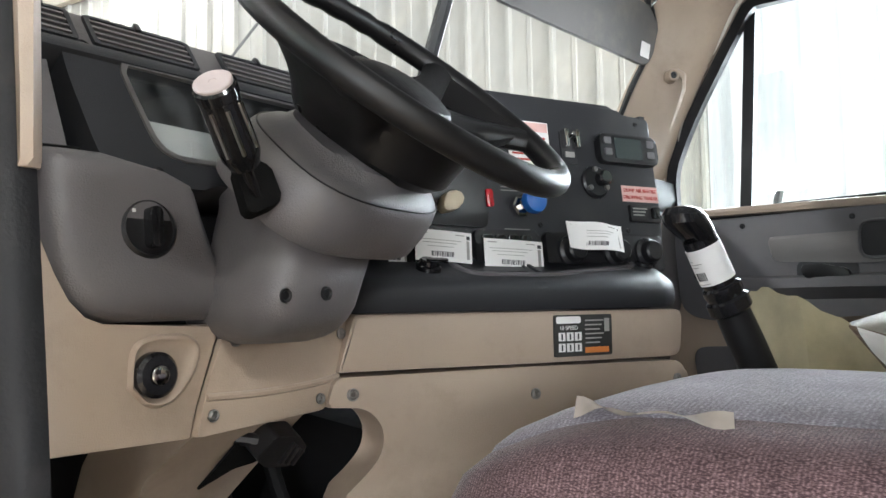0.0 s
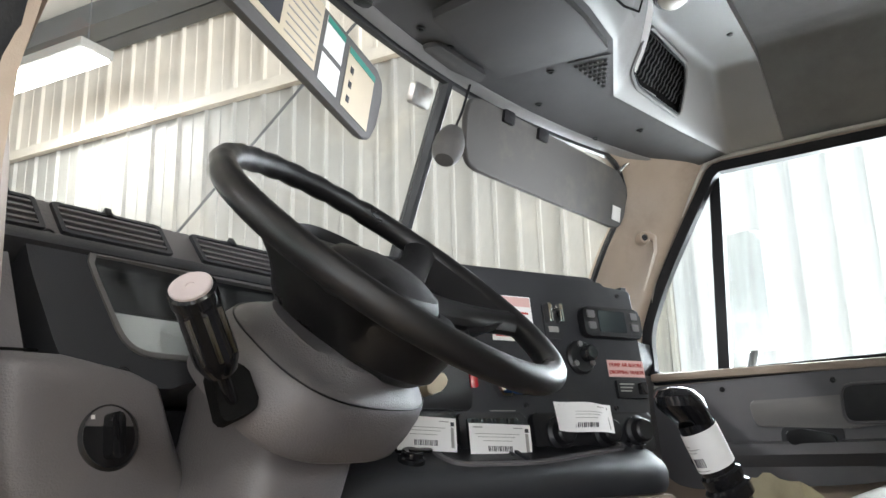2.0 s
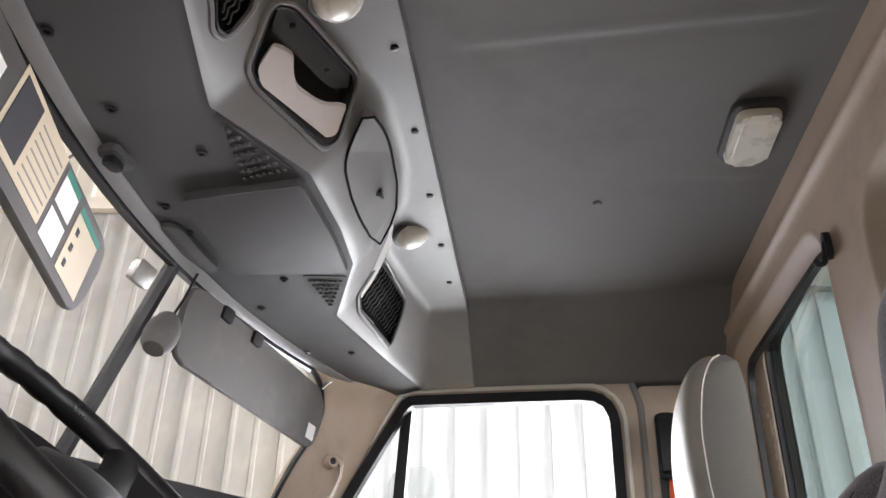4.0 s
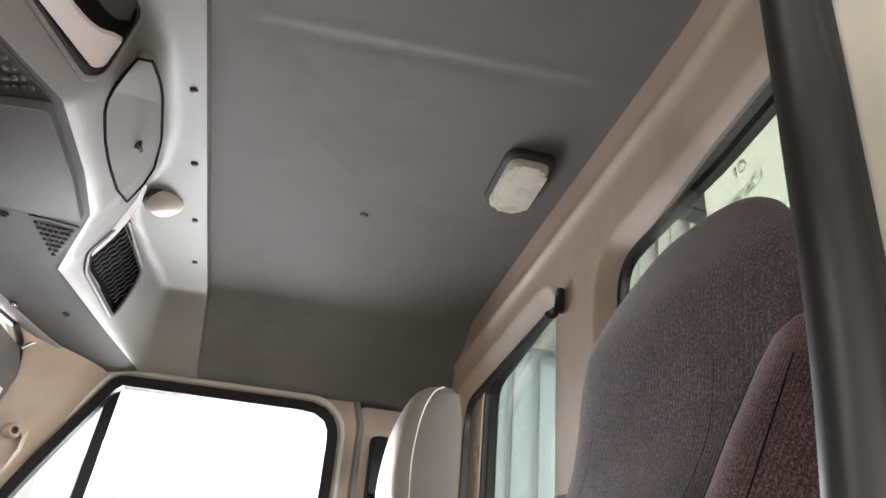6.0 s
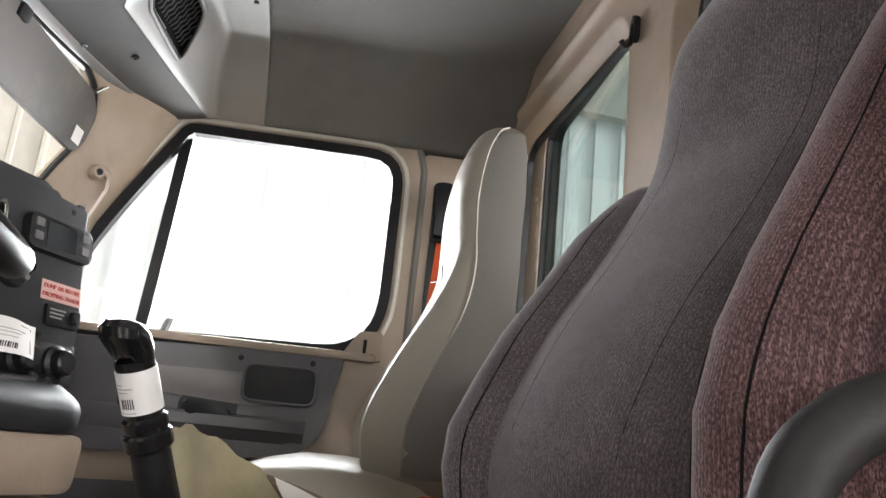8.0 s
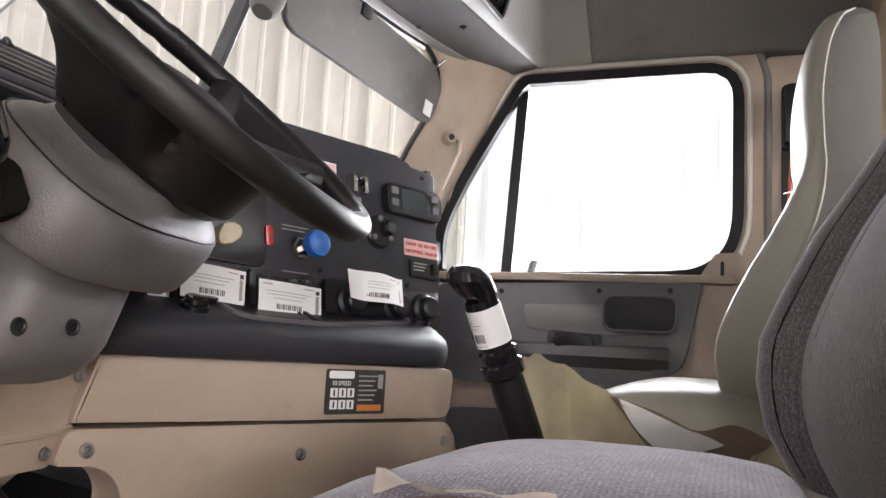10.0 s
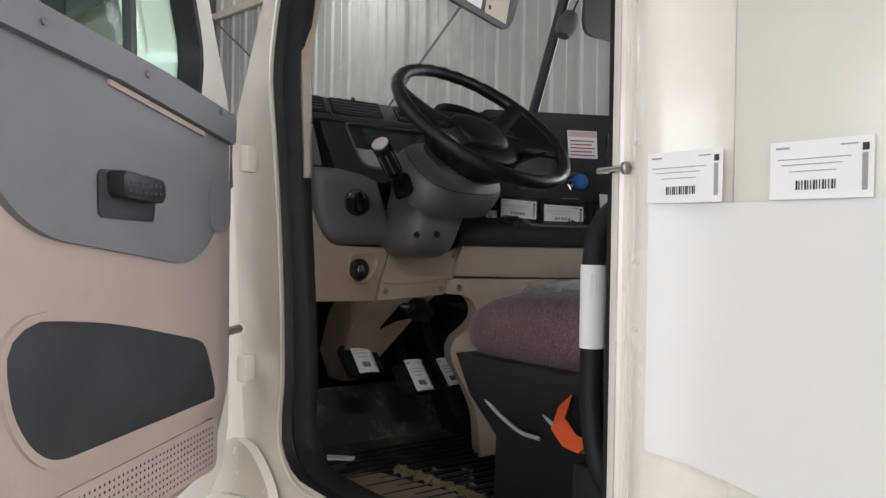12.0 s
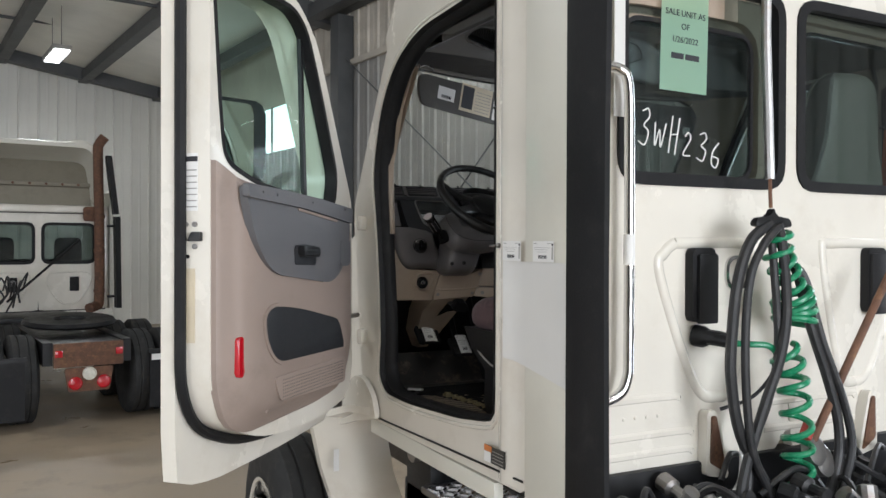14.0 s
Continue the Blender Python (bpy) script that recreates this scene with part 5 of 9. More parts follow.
part("grip", slab(B(), rect(-0.007, 0.007, -0.022, 0.022, 0.006), 0.003, 0.020, sm, 0.002), M_GLOSSBLACK, sw)
for a in (60, 85, 110, 135):
    c = Vector((0.026 * math.cos(radians(a)), 0.026 * math.sin(radians(a))))
    part("symbol", slab(B(), rect(c.x - 0.002, c.x + 0.002, c.y - 0.002, c.y + 0.002), 0.0045, 0.0052, sm), M_PAPER, sw)
# beige knee panels
low = fillet([(0.425, 1.857), (0.607, 1.853), (0.618, 1.905), (0.650, 1.981), (0.500, 1.981), (0.479, 1.989), (0.461, 2.007), (0.446, 2.034), (0.434, 2.072), (0.424, 2.115)], [0.015, 0.004, 0.02, 0.003, 0, 0, 0, 0, 0, 0], 3)
part("knee_panel", slab(B(), low, -0.05, 0.0, face(0.878), 0.004), M_BEIGE, dash, "scuffed beige key panel")
part("side_cheek", loft(B(), [[(0.424, 0.88, 2.11), (0.424, 1.0, 2.20), (0.424, 1.0, 1.85), (0.424, 0.88, 1.86)], [(0.412, 0.89, 2.11), (0.412, 1.0, 2.2), (0.412, 1.0, 1.85), (0.412, 0.89, 1.86)]]), M_BEIGE, dash)
part("tower_seam", tube(B(), [(0.428, 0.893, 2.1655), (0.480, 0.889, 2.1665)], 0.0016, 5), M_MESH, dash)
part("side_tower", loft(B(), [[(0.424, 0.90, 2.16), (0.424, 1.06, 2.16), (0.424, 1.06, 2.315), (0.424, 0.965, 2.30)], [(0.470, 0.893, 2.16), (0.478, 1.06, 2.16), (0.478, 1.06, 2.315), (0.470, 0.958, 2.30)]]), M_GREY, dash)
km = frame_of((0.557, 0.876, 1.929), (1, 0, 0), (0, 0, 1))
tear = [Vector((p.x, p.y)) for p in smooth_path([Vector((x, z, 0)) for x, z in ((0.529, 1.916), (0.534, 1.957), (0.557, 1.969), (0.596, 1.969), (0.615, 1.955), (0.608, 1.927), (0.582, 1.899), (0.553, 1.896), (0.529, 1.916))], 6)][:-1]
kc = Vector((0.557, 1.929))
part("key_surround", loft(B(), [[(q.x, 0.878 - w, q.y) for q in (kc + (p - kc) * f for p in tear)] for f, w in ((1.06, -0.001), (1.0, 0.0045), (0.93, 0.0065), (0.86, 0.0045), (0.74, 0.0008), (0.60, 0.0006))]), M_BEIGE, dash, "moulded beige key surround", angle=70)
key = part("ignition_switch", lathe(B(), [(0.025, 0.0), (0.025, 0.010), (0.021, 0.014), (0.011, 0.014), (0.010, 0.012), (0.001, 0.012)], km, 24), M_GLOSSBLACK, dash, "black ignition switch with a metal barrel")
part("barrel", lathe(B(), [(0.0105, 0.010), (0.0105, 0.0165), (0.008, 0.018), (0.001, 0.018)], km, 18), M_CHROME, key)
mid = fillet([(0.610, 1.853), (0.622, 1.905), (0.652, 1.985), (0.672, 1.985), (0.70, 1.965), (0.74, 1.957), (0.80, 1.965), (0.835, 1.98), (0.858, 1.985), (0.840, 1.92), (0.826, 1.908), (0.822, 1.88), (0.806, 1.863)], 0.006, 2)
part("column_panel", slab(B(), mid, -0.05, 0.004, face(0.875), 0.004), M_BEIGE, dash, "beige panel under the steering column")
screws(dash, [(0.661, 0.868, 1.961), (0.630, 0.868, 1.877), (0.797, 0.868, 1.879), (0.835, 0.868, 1.962)], (0, -1, 0), 0.006)
part("panel_ridge", tube(B(), smooth_path([(0.622, 0.872, 1.898), (0.70, 0.872, 1.896), (0.78, 0.872, 1.899), (0.832, 0.872, 1.905)], 5), 0.005, 8), M_BEIGE, dash)
# column shaft tunnel below the panel, with the adjuster slot
tun = [[(0.62, 0.885, 1.858), (0.795, 0.885, 1.868), (0.80, 1.05, 1.868), (0.60, 1.05, 1.858)],
       [(0.60, 0.955, 1.80), (0.775, 0.955, 1.80), (0.80, 1.10, 1.80), (0.60, 1.10, 1.80)],
       [(0.62, 1.05, 1.70), (0.72, 1.05, 1.68), (0.74, 1.18, 1.68), (0.62, 1.18, 1.70)],
       [(0.66, 1.12, 1.62), (0.70, 1.12, 1.62), (0.70, 1.20, 1.62), (0.66, 1.20, 1.62)]]
part("column_boot_panel", loft(B(), tun), M_BEIGE, dash, "beige column cover")
SL = frame_of((0.70, 0.925, 1.815), (1, 0, 0), (0, -0.7, 1))
part("slot", slab(B(), fillet([(-0.034, -0.048), (-0.004, 0.022), (0.030, 0.032), (0.058, 0.0), (0.044, -0.018), (0.010, -0.022)], 0.006), -0.001, 0.002, SL), M_MESH, dash, "dark slanted slot")
AL = SL @ Matrix.Translation((0.050, 0.022, 0.0)) @ Matrix.Rotation(radians(-14), 4, "Z")
adj = part("adjuster_lever", slab(B(), fillet([(-0.040, -0.014), (-0.012, -0.026), (0.036, -0.022), (0.044, 0.008), (0.012, 0.026), (-0.030, 0.022)], 0.007), 0.0, 0.030, AL, 0.005), M_BLACK, dash, "black ribbed column adjuster lever")
for k in range(3):
    part("grip_rib", slab(B(), rect(0.004 + 0.012 * k, 0.010 + 0.012 * k, -0.018, 0.016 - 0.004 * k, 0.002), 0.029, 0.034, AL, 0.001), M_BLACK, adj)
part("adjuster_stem", tube(B(), [AL @ Vector((-0.03, 0.0, 0.01)), AL @ Vector((-0.07, -0.025, -0.03))], 0.009, 8), M_BLACK, adj)
# right-hand section, turned towards the driver
RD = frame_of((0.82, 0.87, 0.0), (0.92, -0.39, 0), (0, 0, 1))                 # u along, v up, w towards the seat
hole = [(0.085, 1.44), (0.66, 1.42), (0.645, 1.86), (0.63, 1.898), (0.30, 1.903), (0.0, 1.904), (-0.012, 1.866), (0.045, 1.862), (0.070, 1.835), (0.068, 1.80), (0.045, 1.775), (0.006, 1.745), (0.004, 1.70), (0.05, 1.62), (0.08, 1.55)]
part("lower_panel", slab(B(), fillet(hole, [0, 0.05, 0.03, 0.03, 0, 0.01, 0.006, 0.02, 0.018, 0.02, 0.02, 0.03, 0.03, 0.04, 0.04], 5), -0.06, 0.012, RD, 0.006), M_BEIGE, dash, "beige lower dash panel")
part("upper_panel", slab(B(), fillet([(0.006, 1.910), (0.32, 1.907), (0.632, 1.904), (0.64, 1.985), (0.03, 1.988)], [0.004, 0, 0.02, 0.02, 0.004], 3), -0.06, 0.006, RD, 0.005), M_BEIGE, dash, "beige dash panel with a shift pattern plate")
screws(dash, [RD @ Vector((0.024, 1.881, 0.013)), RD @ Vector((0.322, 1.862, 0.013)), RD @ Vector((0.615, 1.868, 0.013))], (-0.39, -0.92, 0), 0.007)
lip = []
for u in (0.02, 0.06, 0.2, 0.45, 0.58, 0.62, 0.640, 0.645):
    d = 0.0 if u < 0.6 else (u - 0.6) * 0.9
    lip.append([RD @ Vector((u, v, w)) for v, w in ((1.988, -0.08), (1.988, 0.016 - d), (1.998, 0.023 - d), (2.018, 0.024 - d), (2.030, 0.018 - d), (2.039, 0.006 - d), (2.056, -0.040 - d * 0.5), (2.074, -0.088), (2.074, -0.10), (2.0, -0.14))])
part("dash_lip", loft(B(), lip), M_DARK, dash, "rounded dark dash ledge")
# tray recess on the ledge
tr = frame_of(RD @ Vector((0.0, 2.0395, 0.005)), (0.92, -0.39, 0), (0.39, 0.92, 0.375))
TRAY = fillet([(0.215, 0.008), (0.36, 0.004), (0.44, 0.022), (0.575, 0.052), (0.585, 0.084), (0.215, 0.080)], [0.034, 0.05, 0.05, 0.014, 0.012, 0.034], 5)
ty = part("tray", ring(B(), offset_loop(TRAY, -0.006), offset_loop(TRAY, 0.003), -0.006, 0.004, tr), M_GREY, dash, "moulded rim of the ledge tray")
part("tray_floor", slab(B(), offset_loop(TRAY, 0.002), -0.004, 0.0012, tr), M_BLACK, ty)
part("tray_divider", slab(B(), rect(0.345, 0.351, 0.012, 0.078, 0.002), 0.0, 0.005, tr, 0.001), M_DARK, ty)
part("cup_ring", ring(B(), rect(0.222, 0.340, 0.012, 0.076, 0.031, 6), rect(0.227, 0.335, 0.017, 0.071, 0.027, 6), 0.0, 0.0035, tr), M_DARK, ty)
part("socket", lathe(B(), [(0.018, -0.002), (0.018, 0.005), (0.014, 0.007), (0.011, 0.002), (0.001, 0.002)], tr @ Matrix.Translation((0.612, 0.066, 0.0)), 16), M_GLOSSBLACK, dash)
ps_ = part("power_socket", lathe(B(), [(0.019, -0.002), (0.019, 0.006), (0.0155, 0.008), (0.0155, 0.014), (0.013, 0.016), (0.001, 0.015)], tr @ Matrix.Translation((0.160, 0.030, 0.0)), 20), M_GLOSSBLACK, dash, "capped power socket")
part("cap_tab", slab(B(), rect(-0.005, 0.030, -0.005, 0.005, 0.004), 0.014, 0.017, tr @ Matrix.Translation((0.160, 0.030, 0.0)), 0.001), M_GLOSSBLACK, ps_)
# upright instrument panel
RP = frame_of((RD @ Vector((0.013, 2.07, -0.075))), (0.92, -0.39, 0), Vector((0, 0, 1)) + Vector((0.39, 0.92, 0)) * 0.14)
part("panel_body", slab(B(), fillet([(0.10, -0.02), (0.655, -0.02), (0.672, 0.05), (0.675, 0.275), (0.60, 0.278), (0.585, 0.292), (0.10, 0.292)], [0.01, 0.02, 0.03, 0.01, 0.01, 0.01, 0.02], 3), -0.05, 0.0, RP, 0.004), M_DARK, dash, "dark upright switch panel")
part("panel_top", slab(B(), fillet([(0.10, -0.0), (0.58, -0.0), (0.66, 0.05), (0.66, 0.35), (0.2, 0.35)], 0.01), 0, 0.02, frame_of(RP @ Vector((0.0, 0.272, -0.03)), (0.92, -0.39, 0), (0.39, 0.92, -0.04))), M_DARK, dash)
part("panel_side", slab(B(), [(0.0, -0.16), (0.10, -0.16), (0.35, 0.0), (0.35, 0.28), (0.0, 0.285)], 0, 0.012, frame_of(RP @ Vector((0.660, 0.0, -0.045)), (0.39, 0.92, 0), (0, 0, 1))), M_DARK, dash)
part("gauge_panel", slab(B(), fillet([(0.13, 0.055), (0.285, 0.05), (0.295, 0.10), (0.285, 0.20), (0.13, 0.20)], 0.012), 0.0, 0.006, RP, 0.002), M_BLACK, dash)
part("red_light", slab(B(), rect(0.287, 0.300, 0.085, 0.115, 0.003), 0.004, 0.009, RP, 0.002), M_RED, dash)
part("cream_knob", slab(B(), fillet([(0.195, 0.068), (0.225, 0.075), (0.235, 0.098), (0.21, 0.105), (0.195, 0.09)], 0.008), 0.006, 0.03, RP, 0.005), M_CREAM, dash)


def panel_part(name, pts, w0, w1, material, label="", bevel=0.0015, parent=None):
    return part(name, slab(B(), pts, w0, w1, RP, bevel), material, parent or dash, label)


hv = panel_part("climate_display", rect(0.535, 0.672, 0.178, 0.232, 0.012), 0.0, 0.016, M_BLACK, "black heater control with a dark screen", 0.004)
part("screen", slab(B(), rect(0.568, 0.632, 0.186, 0.225, 0.003), 0.0162, 0.0172, RP), M_SCREEN, hv)
for u in (0.543, 0.645):
    for v in (0.190, 0.211):
        part("button", slab(B(), rect(u, u + 0.016, v, v + 0.013, 0.002), 0.016, 0.019, RP, 0.001), M_DOORGREY, hv)
dm = RP @ Matrix.Translation((0.525, 0.142, 0.0))
vl = part("rotary_valve", lathe(B(), [(0.030, -0.002), (0.030, 0.004), (0.026, 0.008), (0.001, 0.008)], dm, 22), M_BLACK, dash)
part("knob", lathe(B(), [(0.013, 0.006), (0.014, 0.022), (0.011, 0.026), (0.001, 0.026)], dm @ Matrix.Translation((0.008, 0.004, 0)), 16), M_GLOSSBLACK, vl)
for a in (100, 215, 330):
    part("stud", lathe(B(), [(0.005, 0.004), (0.005, 0.012), (0.001, 0.012)], dm @ Matrix.Translation((0.022 * math.cos(radians(a)), 0.022 * math.sin(radians(a)), 0)), 8), M_STEEL, vl)
tag = panel_part("warning_label", rect(0.585, 0.672, 0.110, 0.140), 0.0008, 0.0016, M_PINKLAB, "faded pink label with red lettering", 0)
lettering("writing", "DUMP AIR BEFORE", 0.0095, RP @ Matrix.Translation((0.6285, 0.131, 0.002)), M_REDINK, tag)
lettering("writing", "DROPPING TRAILER", 0.0092, RP @ Matrix.Translation((0.6285, 0.118, 0.002)), M_REDINK, tag)
ds = panel_part("dump_switch", rect(0.596, 0.668, 0.072, 0.104, 0.003), 0.0, 0.006, M_BLACK, "black rocker switch", 0.001)
part("rocker", slab(B(), rect(0.645, 0.660, 0.078, 0.098, 0.002), 0.005, 0.014, RP, 0.002), M_GLOSSBLACK, ds)
for k in range(3):
    part("print_line", slab(B(), rect(0.602, 0.636 - 0.004 * k, 0.095 - 0.006 * k, 0.0975 - 0.006 * k), 0.0062, 0.0068, RP), M_PRINTGREY, ds)
hx = RP @ Matrix.Translation((0.352, 0.088, 0.0))
bv = part("brake_valve_nut", lathe(B(), [(0.018, 0), (0.018, 0.012), (0.014, 0.014), (0.008, 0.014), (0.008, 0.024)], hx, 6), M_CHROME, dash, smooth=False)
part("blue_knob", lathe(B(), [(0.008, 0.018), (0.020, 0.024), (0.022, 0.032), (0.020, 0.040), (0.012, 0.043), (0.001, 0.043)], hx @ Matrix.Translation((0.012, 0.004, 0)), 20), M_BLUE, bv, "blue push-pull brake knob")
for k in range(4):
    part("print_line", slab(B(), rect(0.322, 0.372 - 0.006 * (k % 2), 0.122 - 0.006 * k if k < 2 else 0.062 - 0.006 * k, 0.1235 - 0.006 * k if k < 2 else 0.0635 - 0.006 * k), 0.0002, 0.0008, RP), M_PRINTGREY, dash)
ck = panel_part("toggle_plate", rect(0.456, 0.492, 0.172, 0.232, 0.003), 0.0, 0.002, M_DARK, "", 0)
for u in (0.458, 0.482):
    part("guard", slab(B(), rect(u, u + 0.008, 0.200, 0.232, 0.002), 0.0, 0.016, RP, 0.001), M_CHROME, ck)
part("toggle", tube(B(), [RP @ Vector((0.474, 0.214, 0.0)), RP @ Vector((0.474, 0.224, 0.022))], 0.004, 8), M_CHROME, ck)
part("toggle_tag", slab(B(), rect(0.464, 0.484, 0.184, 0.194), 0.002, 0.004, RP), M_PRINTGREY, ck)
wl = panel_part("red_white_label", rect(0.345, 0.432, 0.165, 0.243), 0.0006, 0.0014, M_PAPER, "white label with a red heading", 0)
part("heading", slab(B(), rect(0.347, 0.430, 0.225, 0.241), 0.0015, 0.002, RP), M_PINKLAB, wl)
for k in range(5):
    part("print_line", slab(B(), rect(0.352, 0.424 - 0.008 * (k % 2), 0.172 + 0.010 * k, 0.1755 + 0.010 * k), 0.0015, 0.002, RP), M_REDINK, wl)
screws(dash, [RP @ Vector((0.640, 0.262, 0.0)), RP @ Vector((0.590, 0.055, 0.0)), RP @ Vector((0.285, 0.06, 0.0)), RP @ Vector((0.395, 0.06, 0.0))], RP.to_3x3() @ Vector((0, 0, 1)), 0.004, M_BLACK)
# three lower pods with tags stuck over them
for nm, u0, u1 in (("switch_bank", 0.13, 0.245), ("switch_bank", 0.253, 0.378), ("heater_bank", 0.392, 0.652)):
    sb = panel_part(nm, rect(u0, u1, -0.022, 0.045, 0.008), 0.002, 0.016, M_BLACK, "glossy black switch bank", 0.004)
    if u0 > 0.39:
        for u in (0.44, 0.537, 0.610):
            kn = part("knob", lathe(B(), [(0.027, 0.014), (0.027, 0.022), (0.021, 0.026), (0.019, 0.038), (0.016, 0.041), (0.001, 0.041)], RP @ Matrix.Translation((u, 0.012, 0)), 20), M_BLACK, sb)
            for a in range(5):
                c = (u + 0.024 * math.cos(radians(40 + 25 * a)), 0.012 + 0.024 * math.sin(radians(40 + 25 * a)))
                part("mark", slab(B(), rect(c[0] - 0.0015, c[0] + 0.0015, c[1] - 0.0015, c[1] + 0.0015), 0.0222, 0.0228, RP), M_PAPER, kn)
    else:
        for k in range(4):
            part("rocker", slab(B(), rect(u0 + 0.012 + 0.025 * k, u0 + 0.032 + 0.025 * k, -0.012, 0.036, 0.003), 0.014, 0.020, RP, 0.002), M_GLOSSBLACK, sb)
un, vn = RP.to_3x3() @ Vector((1, 0, 0)), RP.to_3x3() @ Vector((0, 1, 0))
paper_tag(RP @ Vector((0.186, 0.012, 0.032)), un + vn * -0.06, vn + un * 0.05, 0.098, 0.048, "white barcode part tag stuck on the switch bank", 0.002)
paper_tag(RP @ Vector((0.312, 0.000, 0.034)), un + vn * -0.04, vn + un * 0.04, 0.112, 0.048, "white barcode part tag stuck on the switch bank", 0.002)
paper_tag(RP @ Vector((0.468, 0.030, 0.054)), un + vn * -0.05, vn + un * 0.1, 0.118, 0.046, "crumpled white barcode tag over the heater knobs", 0.006, 1)
paper_tag(RP @ Vector((0.115, 0.0, 0.014)), un, vn, 0.03, 0.02, "small white tag beside the column")
# shift pattern plate
pl = part("shift_plate", slab(B(), rect(0.362, 0.478, 1.914, 1.979, 0.004), 0.0065, 0.0085, RD), M_TAG, dash, "dark shift pattern plate")
PLT = RD @ Matrix.Translation((0.420, 1.9465, 0.009))
part("badge", slab(B(), rect(-0.054, -0.006, 0.019, 0.030, 0.004), 0, 0.0006, PLT), M_PAPER, pl)
lettering("writing", "10 SPEED", 0.009, PLT @ Matrix.Translation((-0.030, 0.012, 0.0004)), M_PAPER, pl, 0.0002)
for i in range(3):
    for j in range(2):
        x, y = -0.050 + 0.016 * i, -0.008 - 0.017 * j
        part("gear_box", slab(B(), rect(x, x + 0.013, y, y + 0.013), 0, 0.0006, PLT), M_PAPER, pl)
        part("gear_mark", slab(B(), rect(x + 0.005, x + 0.008, y + 0.002, y + 0.011), 0.0006, 0.001, PLT), M_INK, pl)
for k in range(6):
    part("print_line", slab(B(), rect(0.003, 0.040 - 0.004 * (k % 3), 0.022 - 0.007 * k, 0.0242 - 0.007 * k), 0, 0.0006, PLT), M_PRINTGREY, pl)
part("orange_band", slab(B(), rect(0.002, 0.050, -0.028, -0.019), 0, 0.0006, PLT), M_ORPRINT, pl)
part("print_line", slab(B(), rect(0.042, 0.052, 0.005, 0.026), 0, 0.0006, PLT), M_PRINTGREY, pl)
# passenger-side dash, behind the upright panel
part("passenger_dash", loft(B(), [[(x, 1.0, 2.25), (x, 0.99, 2.0), (x, 1.04, 1.80), (x, 1.2, 1.78), (x, 1.2, 2.25)] for x in (1.42, 2.0, 2.38)]), M_GREY, dash)
part("doghouse", loft(B(), [[(0.99, y, 1.43), (1.02, y, 1.60), (1.12, y, z), (1.70, y, z), (1.82, y, 1.6), (1.84, y, 1.43)] for y, z in ((1.29, 1.80), (0.95, 1.76), (0.60, 1.60), (0.50, 1.50))]), M_BLACK, dash)

# ---- steering column and wheel ----
col = thing("steering_column", (0.75, 0.86, 1.98), "grey steering column shroud with a tall black lever", "steering column")
WC = Vector((0.792, 0.709, 2.277))
WN = Vector((0.075, -0.65, 0.756)).normalized()
CA = Matrix((Vector((1, 0.115, 0)).normalized(), WN.cross(Vector((1, 0.115, 0)).normalized()), WN)).transposed().to_4x4()          # w along the shaft, up out of the wheel
CA.translation = WC


def oval(cx, cy, a, b, w, n=48, p=2.3):
    out = []
    for k in range(n):
        t = 2 * math.pi * k / n
        c, s = math.cos(t), math.sin(t)
        out.append(CA @ Vector((cx + a * math.copysign(abs(c) ** (2 / p), c), cy + b * math.copysign(abs(s) ** (2 / p), s), w)))
    return out


shroud = part("upper_shroud", loft(B(), [oval(-0.0300, -0.02, 0.0720, 0.055, -0.092, p=2.6), oval(-0.0300, -0.022, 0.0980, 0.072, -0.096, p=2.6), oval(-0.0310, -0.023, 0.1060, 0.079, -0.107, p=2.7), oval(-0.0320, -0.024, 0.1180, 0.088, -0.112, p=2.8), oval(-0.0340, -0.025, 0.1290, 0.097, -0.122, p=2.9),
                                         oval(-0.0380, -0.026, 0.1330, 0.1, -0.136, p=3.0), oval(-0.0410, -0.026, 0.1340, 0.101, -0.160, p=3.1), oval(-0.0440, -0.026, 0.1320, 0.1, -0.184, p=3.1), oval(-0.0450, -0.025, 0.1290, 0.097, -0.190, p=3.1), oval(-0.0460, -0.023, 0.1220, 0.09, -0.193, p=3.0), oval(-0.0480, -0.016, 0.1020, 0.075, -0.192, p=2.6), oval(-0.0600, 0.0, 0.0520, 0.04, -0.190)]), M_GREY, col, "grey upper column shroud", angle=38)
part("seam", tube(B(), oval(-0.0335, -0.0248, 0.1268, 0.0953, -0.1195, p=2.9), 0.0011, 5, True), M_BLACK, shroud)
low = []
for z, y0, x0, x1, d in ((2.17, 0.775, 0.660, 0.80, 0.15), (2.12, 0.757, 0.652, 0.80, 0.16), (2.07, 0.750, 0.640, 0.80, 0.17), (2.03, 0.748, 0.624, 0.780, 0.19), (2.0, 0.754, 0.622, 0.772, 0.19), (1.985, 0.763, 0.626, 0.768, 0.185), (1.972, 0.778, 0.634, 0.764, 0.175), (1.963, 0.80, 0.645, 0.760, 0.15), (1.957, 0.83, 0.66, 0.755, 0.12)):
    xc, hw = (x0 + x1) / 2, (x1 - x0) / 2
    low.append([(xc + hw * math.copysign(abs(math.cos(t)) ** 0.5, math.cos(t)), y0 + d / 2 + d / 2 * math.copysign(abs(math.sin(t)) ** 0.5, math.sin(t)), z) for t in (2 * math.pi * k / 28 for k in range(28))])
part("lower_shroud", loft(B(), low), M_GREY, col, "grey lower column shroud", angle=80)
